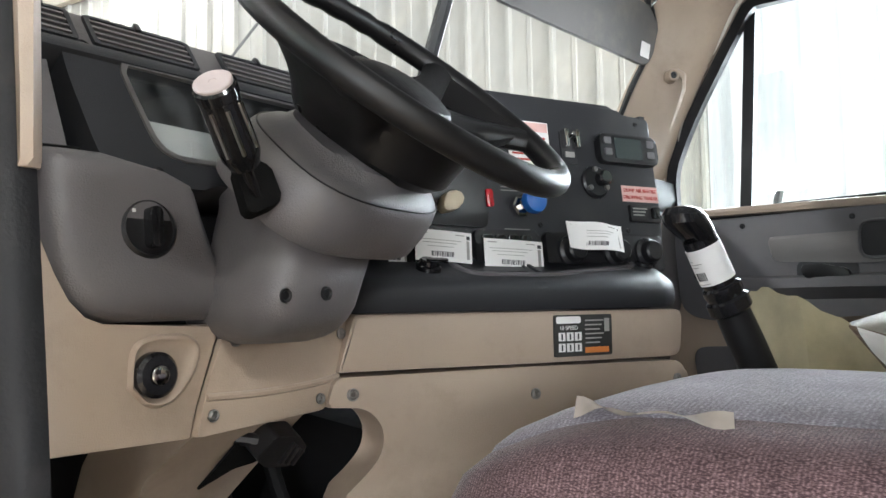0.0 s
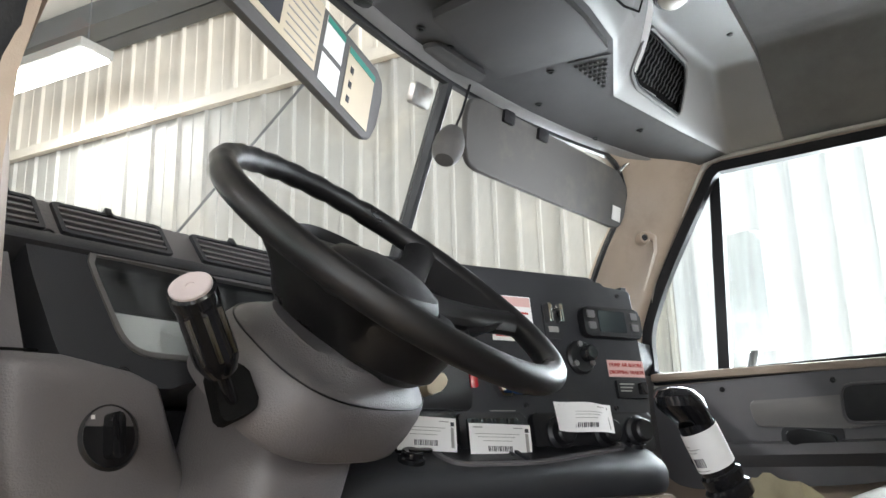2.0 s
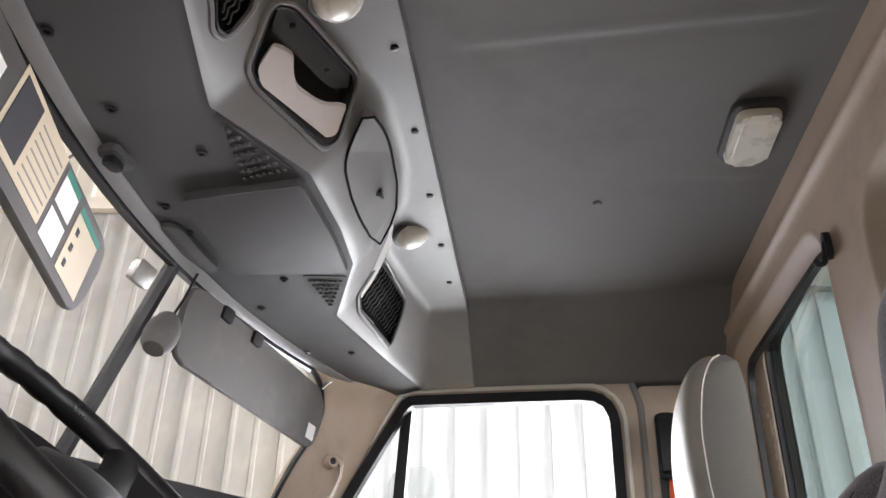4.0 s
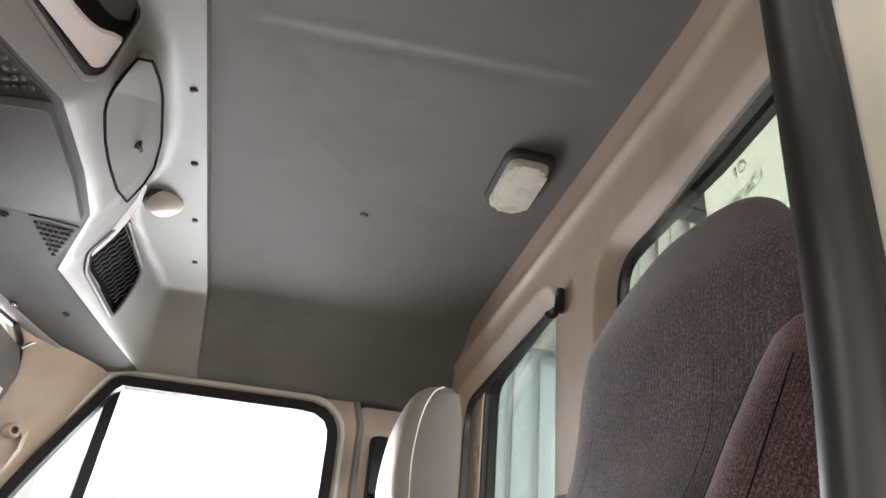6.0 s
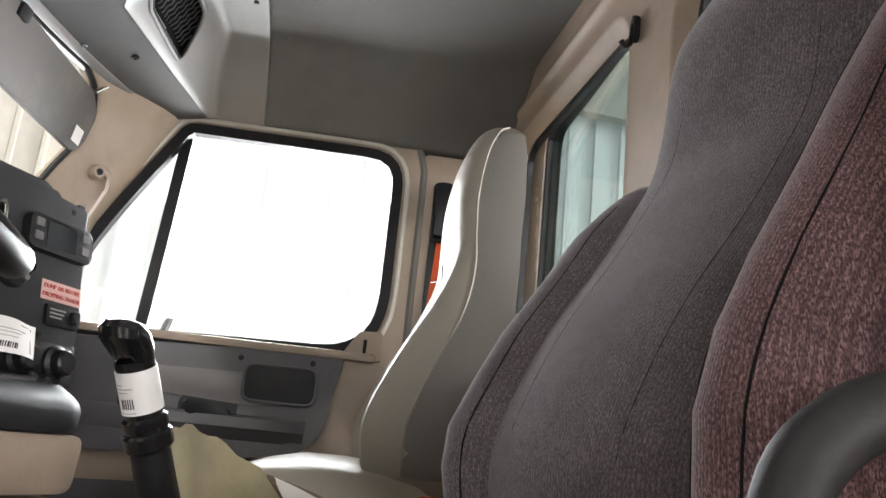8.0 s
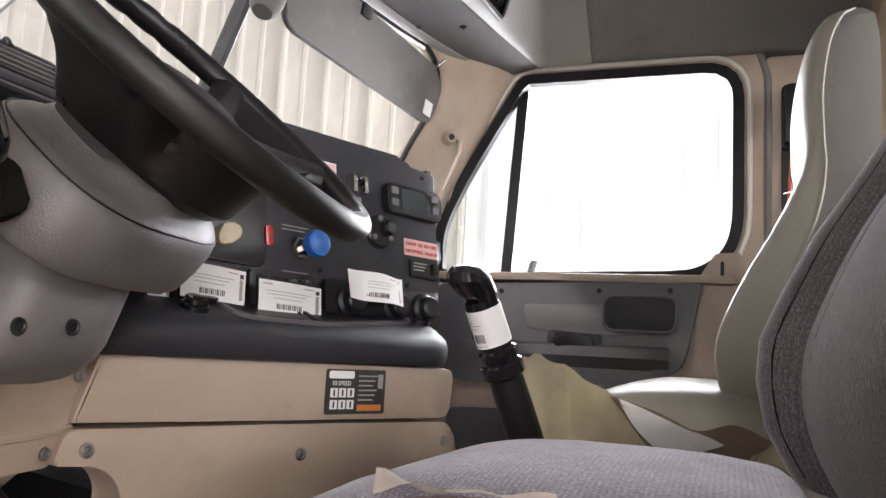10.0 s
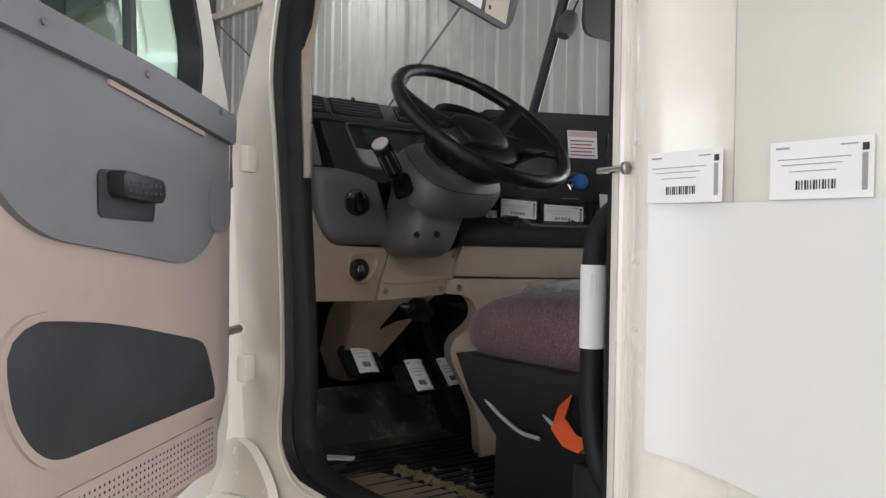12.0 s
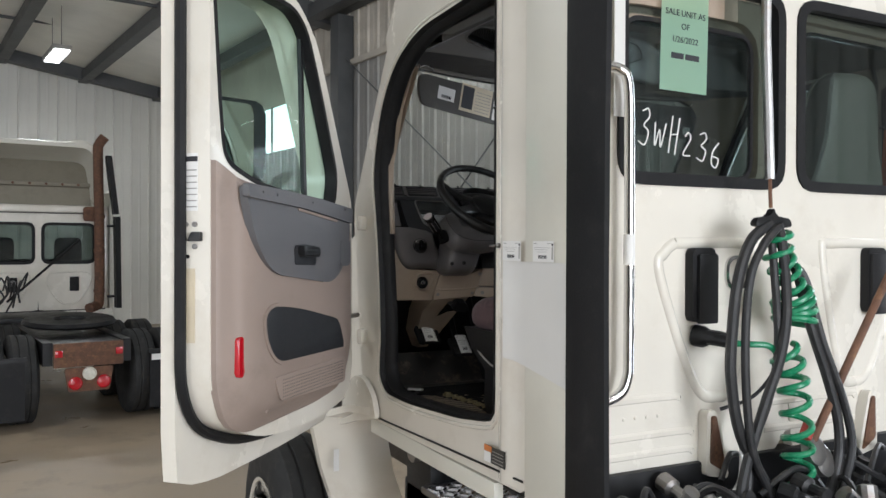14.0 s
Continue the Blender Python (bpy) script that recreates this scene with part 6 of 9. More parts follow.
for x, y, z in ((0.640, 0.757, 2.012), (0.692, 0.748, 2.014)):
    part("screw_hole", lathe(B(), [(0.0085, 0), (0.0078, 0.002), (0.0060, 0.0022), (0.0048, 0.0006), (0.001, 0.0006)], frame_of((x, y, z), (1, 0, 0), (0, 0, 1)), 14), M_BLACK, col)
lv0, lv1 = Vector((0.582, 0.738, 2.122)), Vector((0.504, 0.694, 2.196))
ax = (lv1 - lv0).normalized()
lm = Matrix.Translation(lv0) @ ax.to_track_quat("Z", "Y").to_matrix().to_4x4()
part("lever_boot", slab(B(), fillet([(-0.022, -0.029), (0.019, -0.026), (0.022, 0.019), (-0.013, 0.029)], 0.009), -0.03, -0.004, frame_of(lv0 + Vector((0.006, 0.0, 0.006)), (0.9, -0.3, 0.35), (-0.2, 0.3, 0.9)), 0.005), M_MESH, col)
lever = part("lever", lathe(B(), [(0.006, -0.01), (0.006, 0.025), (0.016, 0.032), (0.020, 0.045), (0.0205, 0.055), (0.0195, 0.10), (0.0195, 0.112), (0.021, 0.114), (0.021, 0.124), (0.017, 0.1275), (0.001, 0.1275)], lm, 26), M_GLOSSBLACK, col, "tall glossy black lever handle")
for k in range(3):
    a = radians(-100 + 45 * k)
    c = Vector((0.0200 * math.cos(a), 0.0200 * math.sin(a)))
    part("chrome_stripe", tube(B(), [lm @ Vector((c.x, c.y, 0.055)), lm @ Vector((c.x, c.y, 0.108))], 0.0025, 6), M_CHROME, lever)
part("cap", lathe(B(), [(0.0185, 0.1255), (0.0185, 0.1285), (0.017, 0.1295), (0.004, 0.1292), (0.0035, 0.1285), (0.001, 0.1285)], lm, 24), M_KNOBTOP, lever, "rosy cap")
wheel = thing("steering_wheel", tuple(WC), "black steering wheel with two thick moulded spokes", "steering wheel")
R0 = 0.2215
rim = []
for k in range(96):
    a = 2 * math.pi * k / 96
    rim.append(CA @ Vector((R0 * math.cos(a), R0 * math.sin(a), 0)))
rad = [0.0162 - 0.0024 * (0.5 + 0.5 * math.cos(k * 2.1)) * (1 if 14 < k < 40 else 0) for k in range(96)]
part("rim", tube(B(), rim, 0.0155, 14, True, rad), M_WHEEL, wheel)
hubr = []
for w, a, b in ((-0.096, 0.064, 0.060), (-0.090, 0.090, 0.085), (-0.070, 0.106, 0.098), (-0.050, 0.112, 0.102), (-0.036, 0.110, 0.100), (-0.028, 0.098, 0.088), (-0.026, 0.08, 0.07)):
    hubr.append(oval(0.0, -0.005, a, b, w, 32, 2.8))
part("hub", loft(B(), hubr), M_WHEEL, wheel, "black padded hub")
dish, NA = [], 72
for f, back in ((-2, 0), (-1, 0), (0, 0), (0.15, 0), (0.35, 0), (0.6, 0), (0.85, 0), (1, 0), (1, 1), (0.8, 1), (0.5, 1), (0.2, 1), (0, 1)):
    rg = []
    for k in range(NA):
        a = 2 * math.pi * k / NA
        q = max(0.0, min(1.0, (0.66 - abs(math.sin(a))) / 0.34))
        q = q * q * (3 - 2 * q)
        ro = 0.120 + (R0 - 0.010 - 0.120) * q
        wo = -0.034 + 0.030 * q
        if f == -2:
            r, w = 0.060, -0.104
        elif f == -1:
            r, w = 0.100, -0.101
        else:
            r, w = 0.112 + (ro - 0.112) * f, -0.088 + (wo + 0.088) * (f ** (0.75 if q > 0.5 else 0.9)) + (0.016 * (1 - f) + 0.010 if back else 0.0)
        rg.append(CA @ Vector((r * math.cos(a), r * math.sin(a) - 0.004 * (1 - q), w)))
    dish.append(rg)
part("hub_shell", loft(B(), dish), M_WHEEL, wheel, "black moulded hub shell and webs")
part("hub_pad", loft(B(), [oval(0, -0.004, 0.080, 0.066, -0.034, 40, 2.6), oval(0, -0.004, 0.079, 0.065, -0.024, 40, 2.6), oval(0, -0.004, 0.072, 0.058, -0.013, 40, 2.5), oval(0, -0.004, 0.052, 0.040, -0.006, 40, 2.3), oval(0, -0.004, 0.020, 0.015, -0.0035, 40, 2.1)]), M_WHEEL, wheel, "black domed horn pad")
part("pad_seam", tube(B(), oval(0, -0.004, 0.0815, 0.0675, -0.0270, 48, 2.6), 0.0016, 5, True), M_MESH, wheel)
for s in (1, -1):
    for up in (1, -1):
        ang = radians(24 if up > 0 else -20)
        rows = []
        for t in range(9):
            f = t / 8
            r = 0.06 + (R0 - 0.062) * f
            a = ang * (0.75 + 0.35 * f)
            c = Vector((s * r * math.cos(a), r * math.sin(a), -0.036 + 0.036 * f ** 1.7))
            wid, th = 0.066 - 0.030 * math.sin(f * math.pi * 0.62), 0.018 - 0.004 * f
            if f > 0.85:
                wid += 0.012 * (f - 0.85) / 0.15
            d = Vector((-s * math.sin(a), math.cos(a), 0))
            rows.append([CA @ (c + d * (wid * 0.62 * math.cos(q)) + Vector((0, 0, th * math.sin(q)))) for q in (2 * math.pi * k / 12 for k in range(12))])
        part("spoke", loft(B(), rows), M_WHEEL, wheel)
    sp_ = part("switch_pad", loft(B(), [oval(s * 0.112, -0.002, 0.024, 0.034, -0.036, 24, 2.6), oval(s * 0.112, -0.002, 0.023, 0.033, -0.024, 24, 2.6), oval(s * 0.111, -0.002, 0.018, 0.027, -0.019, 24, 2.5)]), M_GLOSSBLACK, wheel, "glossy black switch pad")
    part("rocker_split", tube(B(), [CA @ Vector((s * 0.092, -0.002, -0.0195)), CA @ Vector((s * 0.111, -0.002, -0.0178)), CA @ Vector((s * 0.130, -0.002, -0.0205))], 0.0012, 5), M_MESH, sp_)

# ---- pedals and floor ----
def pedal(x, y, z, w, h, lean, ridges, name, label, tag=True):
    ob = thing(name, (x, y + 0.05, 1.43), label, "pedal", "pedals")
    m = frame_of((x, y, z), (1, 0.05, 0), (0, lean, 1))
    part("pad", slab(B(), rect(-w / 2, w / 2, -h / 2, h / 2, 0.012), -0.012, 0.006, m, 0.003), M_RUBBER, ob)
    for k in range(ridges):
        v = -h / 2 + h * (k + 0.5) / ridges
        part("ridge", slab(B(), rect(-w / 2 + 0.006, w / 2 - 0.006, v - 0.003, v + 0.003), 0.005, 0.010, m), M_RUBBER, ob)
    top = m @ Vector((0, h / 2 - 0.02, -0.01))
    part("arm", tube(B(), smooth_path([top, top + Vector((0, 0.05, 0.05)), top + Vector((0.0, 0.12, 0.22))], 4), 0.014, 8), M_BLACK, ob)
    return m


m = pedal(0.655, 1.02, 1.690, 0.105, 0.095, 0.95, 6, "clutch_pedal", "black rubber clutch pedal with a white tag")
paper_tag(m @ Vector((0.0, 0.0, 0.013)), m.to_3x3() @ Vector((1, -0.05, 0)), m.to_3x3() @ Vector((0.05, 1, 0)), 0.058, 0.10, "white barcode tag on the clutch pedal", 0.004)
m = pedal(0.825, 1.02, 1.628, 0.105, 0.095, 0.95, 6, "brake_pedal", "black rubber brake pedal with a white tag")
paper_tag(m @ Vector((0.005, 0.0, 0.013)), m.to_3x3() @ Vector((1, -0.05, 0)), m.to_3x3() @ Vector((0.05, 1, 0)), 0.056, 0.10, "white barcode tag on the brake pedal", 0.004)
m = pedal(0.955, 1.02, 1.595, 0.075, 0.20, 0.9, 12, "accelerator_pedal", "long black rubber accelerator pedal with a white tag")
paper_tag(m @ Vector((0.0, 0.04, 0.012)), m.to_3x3() @ Vector((1, 0.0, 0)), m.to_3x3() @ Vector((0.0, 1, 0)), 0.054, 0.09, "white barcode tag on the accelerator", 0.003)
fm = thing("floor_mat", (0.72, 0.75, 1.43), "dirty ribbed black rubber floor mat", "mat")
rows = []
for k in range(25):
    x = 0.47 + 0.56 * k / 24
    rows.append([(x, 0.44 + 0.02 * math.sin(k), 1.431), (x, 0.44 + 0.02 * math.sin(k), 1.440 + 0.006 * math.sin(k * 0.7)), (x, 0.75, 1.44 + 0.003 * math.sin(k * 1.3)), (x, 1.12, 1.45), (x, 1.25, 1.58), (x, 1.26, 1.57), (x, 1.15, 1.431)])
part("sheet", loft(B(), rows), M_MAT, fm)
for k in range(16):
    y = 0.48 + 0.036 * k
    part("ridge", tube(B(), [(0.52 + 0.06 * (k % 2), y, 1.446), (0.75, y + 0.004, 1.448), (0.98, y, 1.448)], 0.0075, 6), M_RUBBER, fm)
part("clip", slab(B(), fillet([(0.55, 1.00), (0.60, 0.96), (0.62, 0.98), (0.565, 1.03)], 0.006), 1.452, 1.457), M_PAPER, fm, "torn white scrap")
part("doorsill_carpet", slab(B(), fillet([(0.45, 0.02), (0.60, 0.04), (0.62, 0.40), (0.66, 0.60), (0.60, 0.86), (0.46, 0.84)], 0.02), 1.43, 1.452, I4, 0.008), M_SILL, fm, "worn muddy sill carpet")
solo("plastic_sheet", slab(B(), fillet([(0.86, 0.56), (0.98, 0.46), (1.02, 0.50), (0.90, 0.62)], 0.01), 1.455, 1.462, Matrix.Translation((0, 0, 0.0)), 0.002), M_VINYL, "scuffed grey plastic strip on the floor", "strip")

rows = []
for i in range(40):
    f = i / 39
    h = 0.010 + 0.006 * math.sin(2.3 * i) * math.sin(0.7 * i)
    wd = 0.016 + 0.007 * math.sin(1.7 * i + 1)
    xc = 0.655 + 0.03 * f + 0.006 * math.sin(1.1 * i)
    rows.append([(xc + wd * math.cos(q), 0.84 - 0.36 * f, 1.438 + (h + 0.014) * max(0, math.sin(q)) + 0.003 * math.sin(3 * i + 5 * q)) for q in (0, 0.5, 1.0, 1.6, 2.1, 2.6, 3.14)])
solo("insulation_scrap", loft(B(), rows), M_SCRAP, "yellowed fibre scrap lying on the muddy cab floor", "scrap")
for i in range(7):
    part("mud_streak", tube(B(), [(0.73 + 0.03 * (i % 3) + 0.004 * math.sin(k * 2 + i), 0.50 + 0.045 * i + 0.035 * k / 4, 1.4475 + 0.001 * (k % 2)) for k in range(5)], 0.006, 5), M_SILL, fm)

# ---- driver's seat ----
def cushion(ob, name, x0, x1, y0, y1, z0, z1, material, crown=0.02, label="", droop=0.03):
    """A rounded seat cushion."""
    xc, yc, hx, hy = (x0 + x1) / 2, (y0 + y1) / 2, (x1 - x0) / 2, (y1 - y0) / 2
    rings, prof = [], [(0.80, 0.0), (0.93, 0.10), (0.985, 0.28), (1.0, 0.5), (0.99, 0.70), (0.955, 0.86), (0.88, 0.96), (0.70, 1.01), (0.45, 1.03), (0.2, 1.035)]
    for s, h in prof:
        r = []
        for k in range(44):
            t = 2 * math.pi * k / 44
            c, q = math.cos(t), math.sin(t)
            ex = 0.42
            px, py = xc + hx * s * math.copysign(abs(c) ** ex, c), yc + hy * s * math.copysign(abs(q) ** ex, q)
            z = z0 + (z1 - z0) * h + crown * (1 - s) - droop * max(0, (py - yc) / hy) ** 2 * h
            r.append((px, py, z))
        rings.append(r)
    return part(name, loft(B(), rings), material, ob, label)


def finer(prof, n=4):
    """The rows of a profile with smooth rows in between."""
    p = np.array(prof, float)
    e = np.vstack([2 * p[0] - p[1], p, 2 * p[-1] - p[-2]])
    out = []
    for i in range(1, len(p)):
        a, b, c, d = e[i - 1], e[i], e[i + 1], e[i + 2]
        for k in range(n):
            t = k / n
            out.append(0.5 * (2 * b + (c - a) * t + (2 * a - 5 * b + 4 * c - d) * t * t + (3 * b - a - 3 * c + d) * t ** 3))
    return [tuple(r) for r in out] + [tuple(p[-1])]


def seat_back(ob, xc, prof, material, name="backrest", bolster=0.05, label="", sq=0.58):
    """prof rows: height, front y, back y, half width, bolster share."""
    rings = []
    for z, yf, yb, hw, bo in finer(prof):
        r = []
        for k in range(48):
            t = 2 * math.pi * k / 48
            c, s = math.cos(t), math.sin(t)
            px = hw * math.copysign(abs(c) ** sq, c)
            py = (yf + yb) / 2 + (yf - yb) / 2 * math.copysign(abs(s) ** sq, s)
            if s > 0:
                e = abs(px) / hw
                py += bolster * bo * (math.exp(-((e - 0.86) / 0.16) ** 2) - 0.25 * math.exp(-(e / 0.4) ** 2))
            r.append((xc + px, py, z))
        rings.append(r)
    return part(name, loft(B(), rings), material, ob, label)


SX = 0.775
seat = thing("driver_seat", (SX, 0.28, 1.43), "worn maroon and grey cloth driver's seat", "seat", "truck seats")
cushion(seat, "cushion", 0.57, 1.07, 0.06, 0.545, 1.765, 1.905, M_MAROONY, 0.012, "maroon corduroy cushion", 0.05)
cushion(seat, "cushion_top", 0.645, 1.075, 0.10, 0.555, 1.80, 1.918, M_SEATBLUE, 0.010, "lavender-grey velour cushion top", 0.055)
SB, SKEW = 0.755, 0.22


def skewed(ob):
    """The backrest stands a little turned on its base."""
    for v in ob.data.vertices:
        v.co.y += SKEW * (v.co.x + ob.matrix_world.translation.x - SB)


BACKP = [(1.86, 0.04, -0.05, 0.12, 0), (1.90, 0.07, -0.06, 0.175, 0), (1.96, 0.096, -0.07, 0.195, 0), (2.02, 0.100, -0.075, 0.195, 0), (2.08, 0.080, -0.085, 0.192, 0), (2.14, 0.050, -0.09, 0.185, 0), (2.20, 0.012, -0.10, 0.172, 0),
         (2.25, -0.016, -0.105, 0.160, 0), (2.30, -0.040, -0.115, 0.150, 0), (2.35, -0.050, -0.12, 0.146, 0), (2.41, -0.054, -0.13, 0.143, 0), (2.45, -0.060, -0.135, 0.135, 0), (2.49, -0.078, -0.145, 0.118, 0), (2.53, -0.100, -0.155, 0.092, 0), (2.55, -0.113, -0.155, 0.068, 0), (2.56, -0.125, -0.15, 0.035, 0)]
skewed(seat_back(seat, SB, BACKP, M_SEATGREY, label="grey velour backrest with headrest", bolster=0.0, sq=0.72))
for off in (-0.085, 0.085):
    ln = []
    for z, yf, yb, hw, _ in BACKP[2:11]:
        c = min(0.98, abs(off) / hw) ** (1 / 0.72)
        ln.append((SB + off, (yf + yb) / 2 + (yf - yb) / 2 * math.sqrt(1 - c * c) ** 0.72 - 0.0008 + SKEW * off, z))
    part("seam", tube(B(), smooth_path(ln, 3), 0.0009, 5), M_MESH, seat)
FAR = ((1.86, 0.04, -0.05, 0.03, 0.16), (1.916, 0.086, -0.07, 0.048, 0.175), (1.955, 0.106, -0.075, 0.053, 0.180), (2.0, 0.113, -0.08, 0.055, 0.184), (2.04, 0.109, -0.08, 0.056, 0.186), (2.09, 0.086, -0.085, 0.056, 0.187), (2.14, 0.060, -0.09, 0.055, 0.188), (2.20, 0.020, -0.10, 0.053, 0.188), (2.25, -0.010, -0.105, 0.048, 0.186), (2.28, -0.035, -0.11, 0.040, 0.184), (2.30, -0.055, -0.11, 0.028, 0.182), (2.31, -0.07, -0.10, 0.012, 0.18))
NEAR = ((1.86, 0.05, -0.03, 0.03, 0.16), (1.92, 0.085, -0.05, 0.045, 0.175), (1.98, 0.100, -0.055, 0.05, 0.18), (2.05, 0.102, -0.06, 0.052, 0.183), (2.10, 0.090, -0.065, 0.052, 0.184), (2.15, 0.068, -0.07, 0.05, 0.184), (2.22, 0.030, -0.075, 0.048, 0.182), (2.28, -0.002, -0.08, 0.045, 0.178), (2.33, -0.030, -0.085, 0.038, 0.174), (2.36, -0.048, -0.085, 0.026, 0.17), (2.372, -0.06, -0.08, 0.012, 0.168))
for sgn, prof, cover in ((1, FAR, M_SEATGREY), (-1, NEAR, M_MAROON)):
    rows = []
    for z, yf, yb, rx, xo in prof:
        rows.append([(SB + sgn * (xo + rx * math.cos(t)), (yf + yb) / 2 + (yf - yb) / 2 * math.copysign(abs(math.sin(t)) ** 0.8, math.sin(t)), z) for t in (2 * math.pi * k / 28 for k in range(28))])
    skewed(part("side_bolster", loft(B(), rows), cover, seat, "corduroy side bolster"))
    for t in ((1.15, 2.2) if sgn < 0 else (2.0,)):
        ln = [(SB + sgn * (xo + rx * math.cos(t)), (yf + yb) / 2 + (yf - yb) / 2 * math.sin(t) ** 0.8 - 0.0005, z) for z, yf, yb, rx, xo in prof[1:-2]]
        skewed(part("seam", tube(B(), smooth_path(ln, 3), 0.0009, 5), M_MESH, seat))
part("base", loft(B(), [[(SX + sx * a, 0.27 + sy * b, z) for sx, sy in ((-1, -1), (1, -1), (1, 1), (-1, 1))] for z, a, b in ((1.43, 0.15, 0.16), (1.50, 0.16, 0.17), (1.62, 0.16, 0.165), (1.70, 0.20, 0.20), (1.78, 0.22, 0.22))]), M_BLACK, seat, "black seat base skirt")
for y in (0.40, 0.24):
    part("piping", tube(B(), smooth_path([(0.583, y + 0.06, 1.765), (0.580, y + 0.03, 1.70), (0.582, y - 0.06, 1.655), (0.584, y - 0.12, 1.65)], 5), 0.004, 6), M_PRINTGREY, seat)
part("lever", tube(B(), smooth_path([(0.60, 0.10, 1.70), (0.565, 0.03, 1.62), (0.56, -0.02, 1.58)], 5), 0.008, 8), M_BLACK, seat)
belt = thing("belt_stalk", (0.60, 0.17, 1.50), "orange seat belt strap hanging by the driver's seat", "seat belt")
part("strap", loft(B(), [[(0.550 + dx, 0.155 + dy, z + 0.012), (0.550 + dx, 0.185 + dy, z - 0.012), (0.553 + dx, 0.185 + dy, z - 0.012), (0.553 + dx, 0.155 + dy, z + 0.012)] for dx, dy, z in ((0.03, 0.01, 1.745), (0.01, 0.025, 1.735), (-0.012, 0.02, 1.70), (-0.015, -0.01, 1.678), (-0.01, -0.04, 1.672), (0.01, -0.06, 1.68), (0.03, -0.07, 1.70))]), M_ORANGE, belt)
part("retractor", box(B(), 0.55, 0.60, 0.05, 0.17, 1.46, 1.64, 0.012), M_BLACK, belt)
rows = []
for i in range(19):
    f = i / 18
    p = Vector((0.674 - 0.036 * f, 0.428 - 0.146 * f, 1.9115 + 0.004 * f))
    r = []
    for g in (-1.0, -0.5, 0.0, 0.5, 1.0):
        hw = 0.017 * (1 - 0.55 * f) * (0.6 + 0.4 * min(1, 5 * f))
        r.append(p + Vector((g * hw, 0.35 * g * hw, 0.0045 * math.sin(13 * f + 1.2 * g) * (1 - 0.6 * f) + 0.004 * g * math.cos(7 * f))))
    rows.append(r)
bm = B()
loft(bm, rows, False, False)
bmesh.ops.solidify(bm, geom=list(bm.faces), thickness=0.0008)
solo("torn_tag", bm, M_TORN, "torn crumpled pale tag lying on the seat cushion", "tag")

# ---- passenger seat ----
PX = 1.99
ps = thing("passenger_seat", (PX, 0.28, 1.43), "light grey vinyl passenger seat", "seat", "truck seats")
cushion(ps, "cushion", PX - 0.27, PX + 0.27, 0.02, 0.52, 1.80, 1.965, M_VINYL, 0.02, "pale vinyl cushion", 0.05)
PB = [(1.90, 0.14, -0.04, 0.20, 0.5), (1.96, 0.165, -0.05, 0.245, 1.0), (2.06, 0.165, -0.06, 0.262, 1.3), (2.18, 0.12, -0.075, 0.26, 1.2), (2.3, 0.07, -0.09, 0.245, 0.8), (2.4, 0.05, -0.10, 0.21, 0.3), (2.48, 0.05, -0.105, 0.182, 0.0),
      (2.58, 0.05, -0.11, 0.168, 0.0), (2.68, 0.035, -0.11, 0.158, 0.0), (2.74, 0.01, -0.105, 0.14, 0.0), (2.77, -0.02, -0.09, 0.10, 0.0)]
seat_back(ps, PX, PB, M_VINYL, label="pale vinyl backrest", bolster=0.05)
rows = []
for z, yf, yb, hw, bo in PB[1:]:
    rows.append([(PX - hw - 0.003, yb + 0.01, z), (PX - hw - 0.006, (yf + yb) / 2, z), (PX - hw - 0.002, yf - 0.045, z), (PX - hw + 0.02, yf - 0.045, z), (PX - hw + 0.02, yb + 0.01, z)])
# side towards the driver in darker vinyl, shade put into its colour
part("side_panel", loft(B(), rows), M_VINYLDK, ps, "grey side panel, darkened for shade")
part("piping", tube(B(), smooth_path([(PX - hw - 0.003, yf - 0.044, z) for z, yf, yb, hw, bo in PB[1:]], 4), 0.0035, 6), M_VINYL, ps)
for z, w in ((2.42, 0.10), (2.36, 0.13)):
    part("crease", tube(B(), smooth_path([(PX - w, 0.062, z), (PX, 0.050, z - 0.012), (PX + w, 0.062, z)], 5), 0.0018, 5), M_VINYLDK, ps)
part("base", loft(B(), [[(PX + sx * a, 0.27 + sy * b, z) for sx, sy in ((-1, -1), (1, -1), (1, 1), (-1, 1))] for z, a, b in ((1.43, 0.20, 0.19), (1.62, 0.20, 0.18), (1.81, 0.23, 0.22))]), M_BLACK, ps)
pb = thing("seat_belt", (2.36, 0.06, 2.1), "orange seat belt on the far door pillar", "seat belt")
part("strap", loft(B(), [[(2.352, y, z), (2.352, y + 0.042, z), (2.358, y + 0.042, z), (2.358, y, z)] for y, z in ((-0.012, 2.60), (0.0, 2.4), (0.015, 2.2), (0.045, 1.95), (0.06, 1.7))]), M_ORANGE, pb)
part("guide", box(B(), 2.345, 2.375, -0.008, 0.046, 2.61, 2.765, 0.012), M_BLACK, pb)
part("ring", tube(B(), [(2.35, -0.015, 2.60), (2.335, 0.015, 2.592), (2.35, 0.048, 2.60)], 0.007, 6), M_BLACK, pb)
part("buckle", box(B(), 1.72, 1.75, 0.03, 0.08, 1.86, 1.93, 0.006), M_ORANGE, pb)

# ---- gear lever, boot, grab bar ----
gl = thing("gear_lever", (1.44, 0.49, 1.60), "black gear lever with a glossy knob and a white tag", "gear lever")
g0, g1 = Vector((1.47, 0.42, 1.66)), Vector((1.325, 0.520, 2.02))
part("shaft", tube(B(), [g0, g0.lerp(g1, 0.5), g1], 0.026, 12, radii=[0.036, 0.031, 0.027]), M_BLACK, gl)
gx = (g1 - g0).normalized()
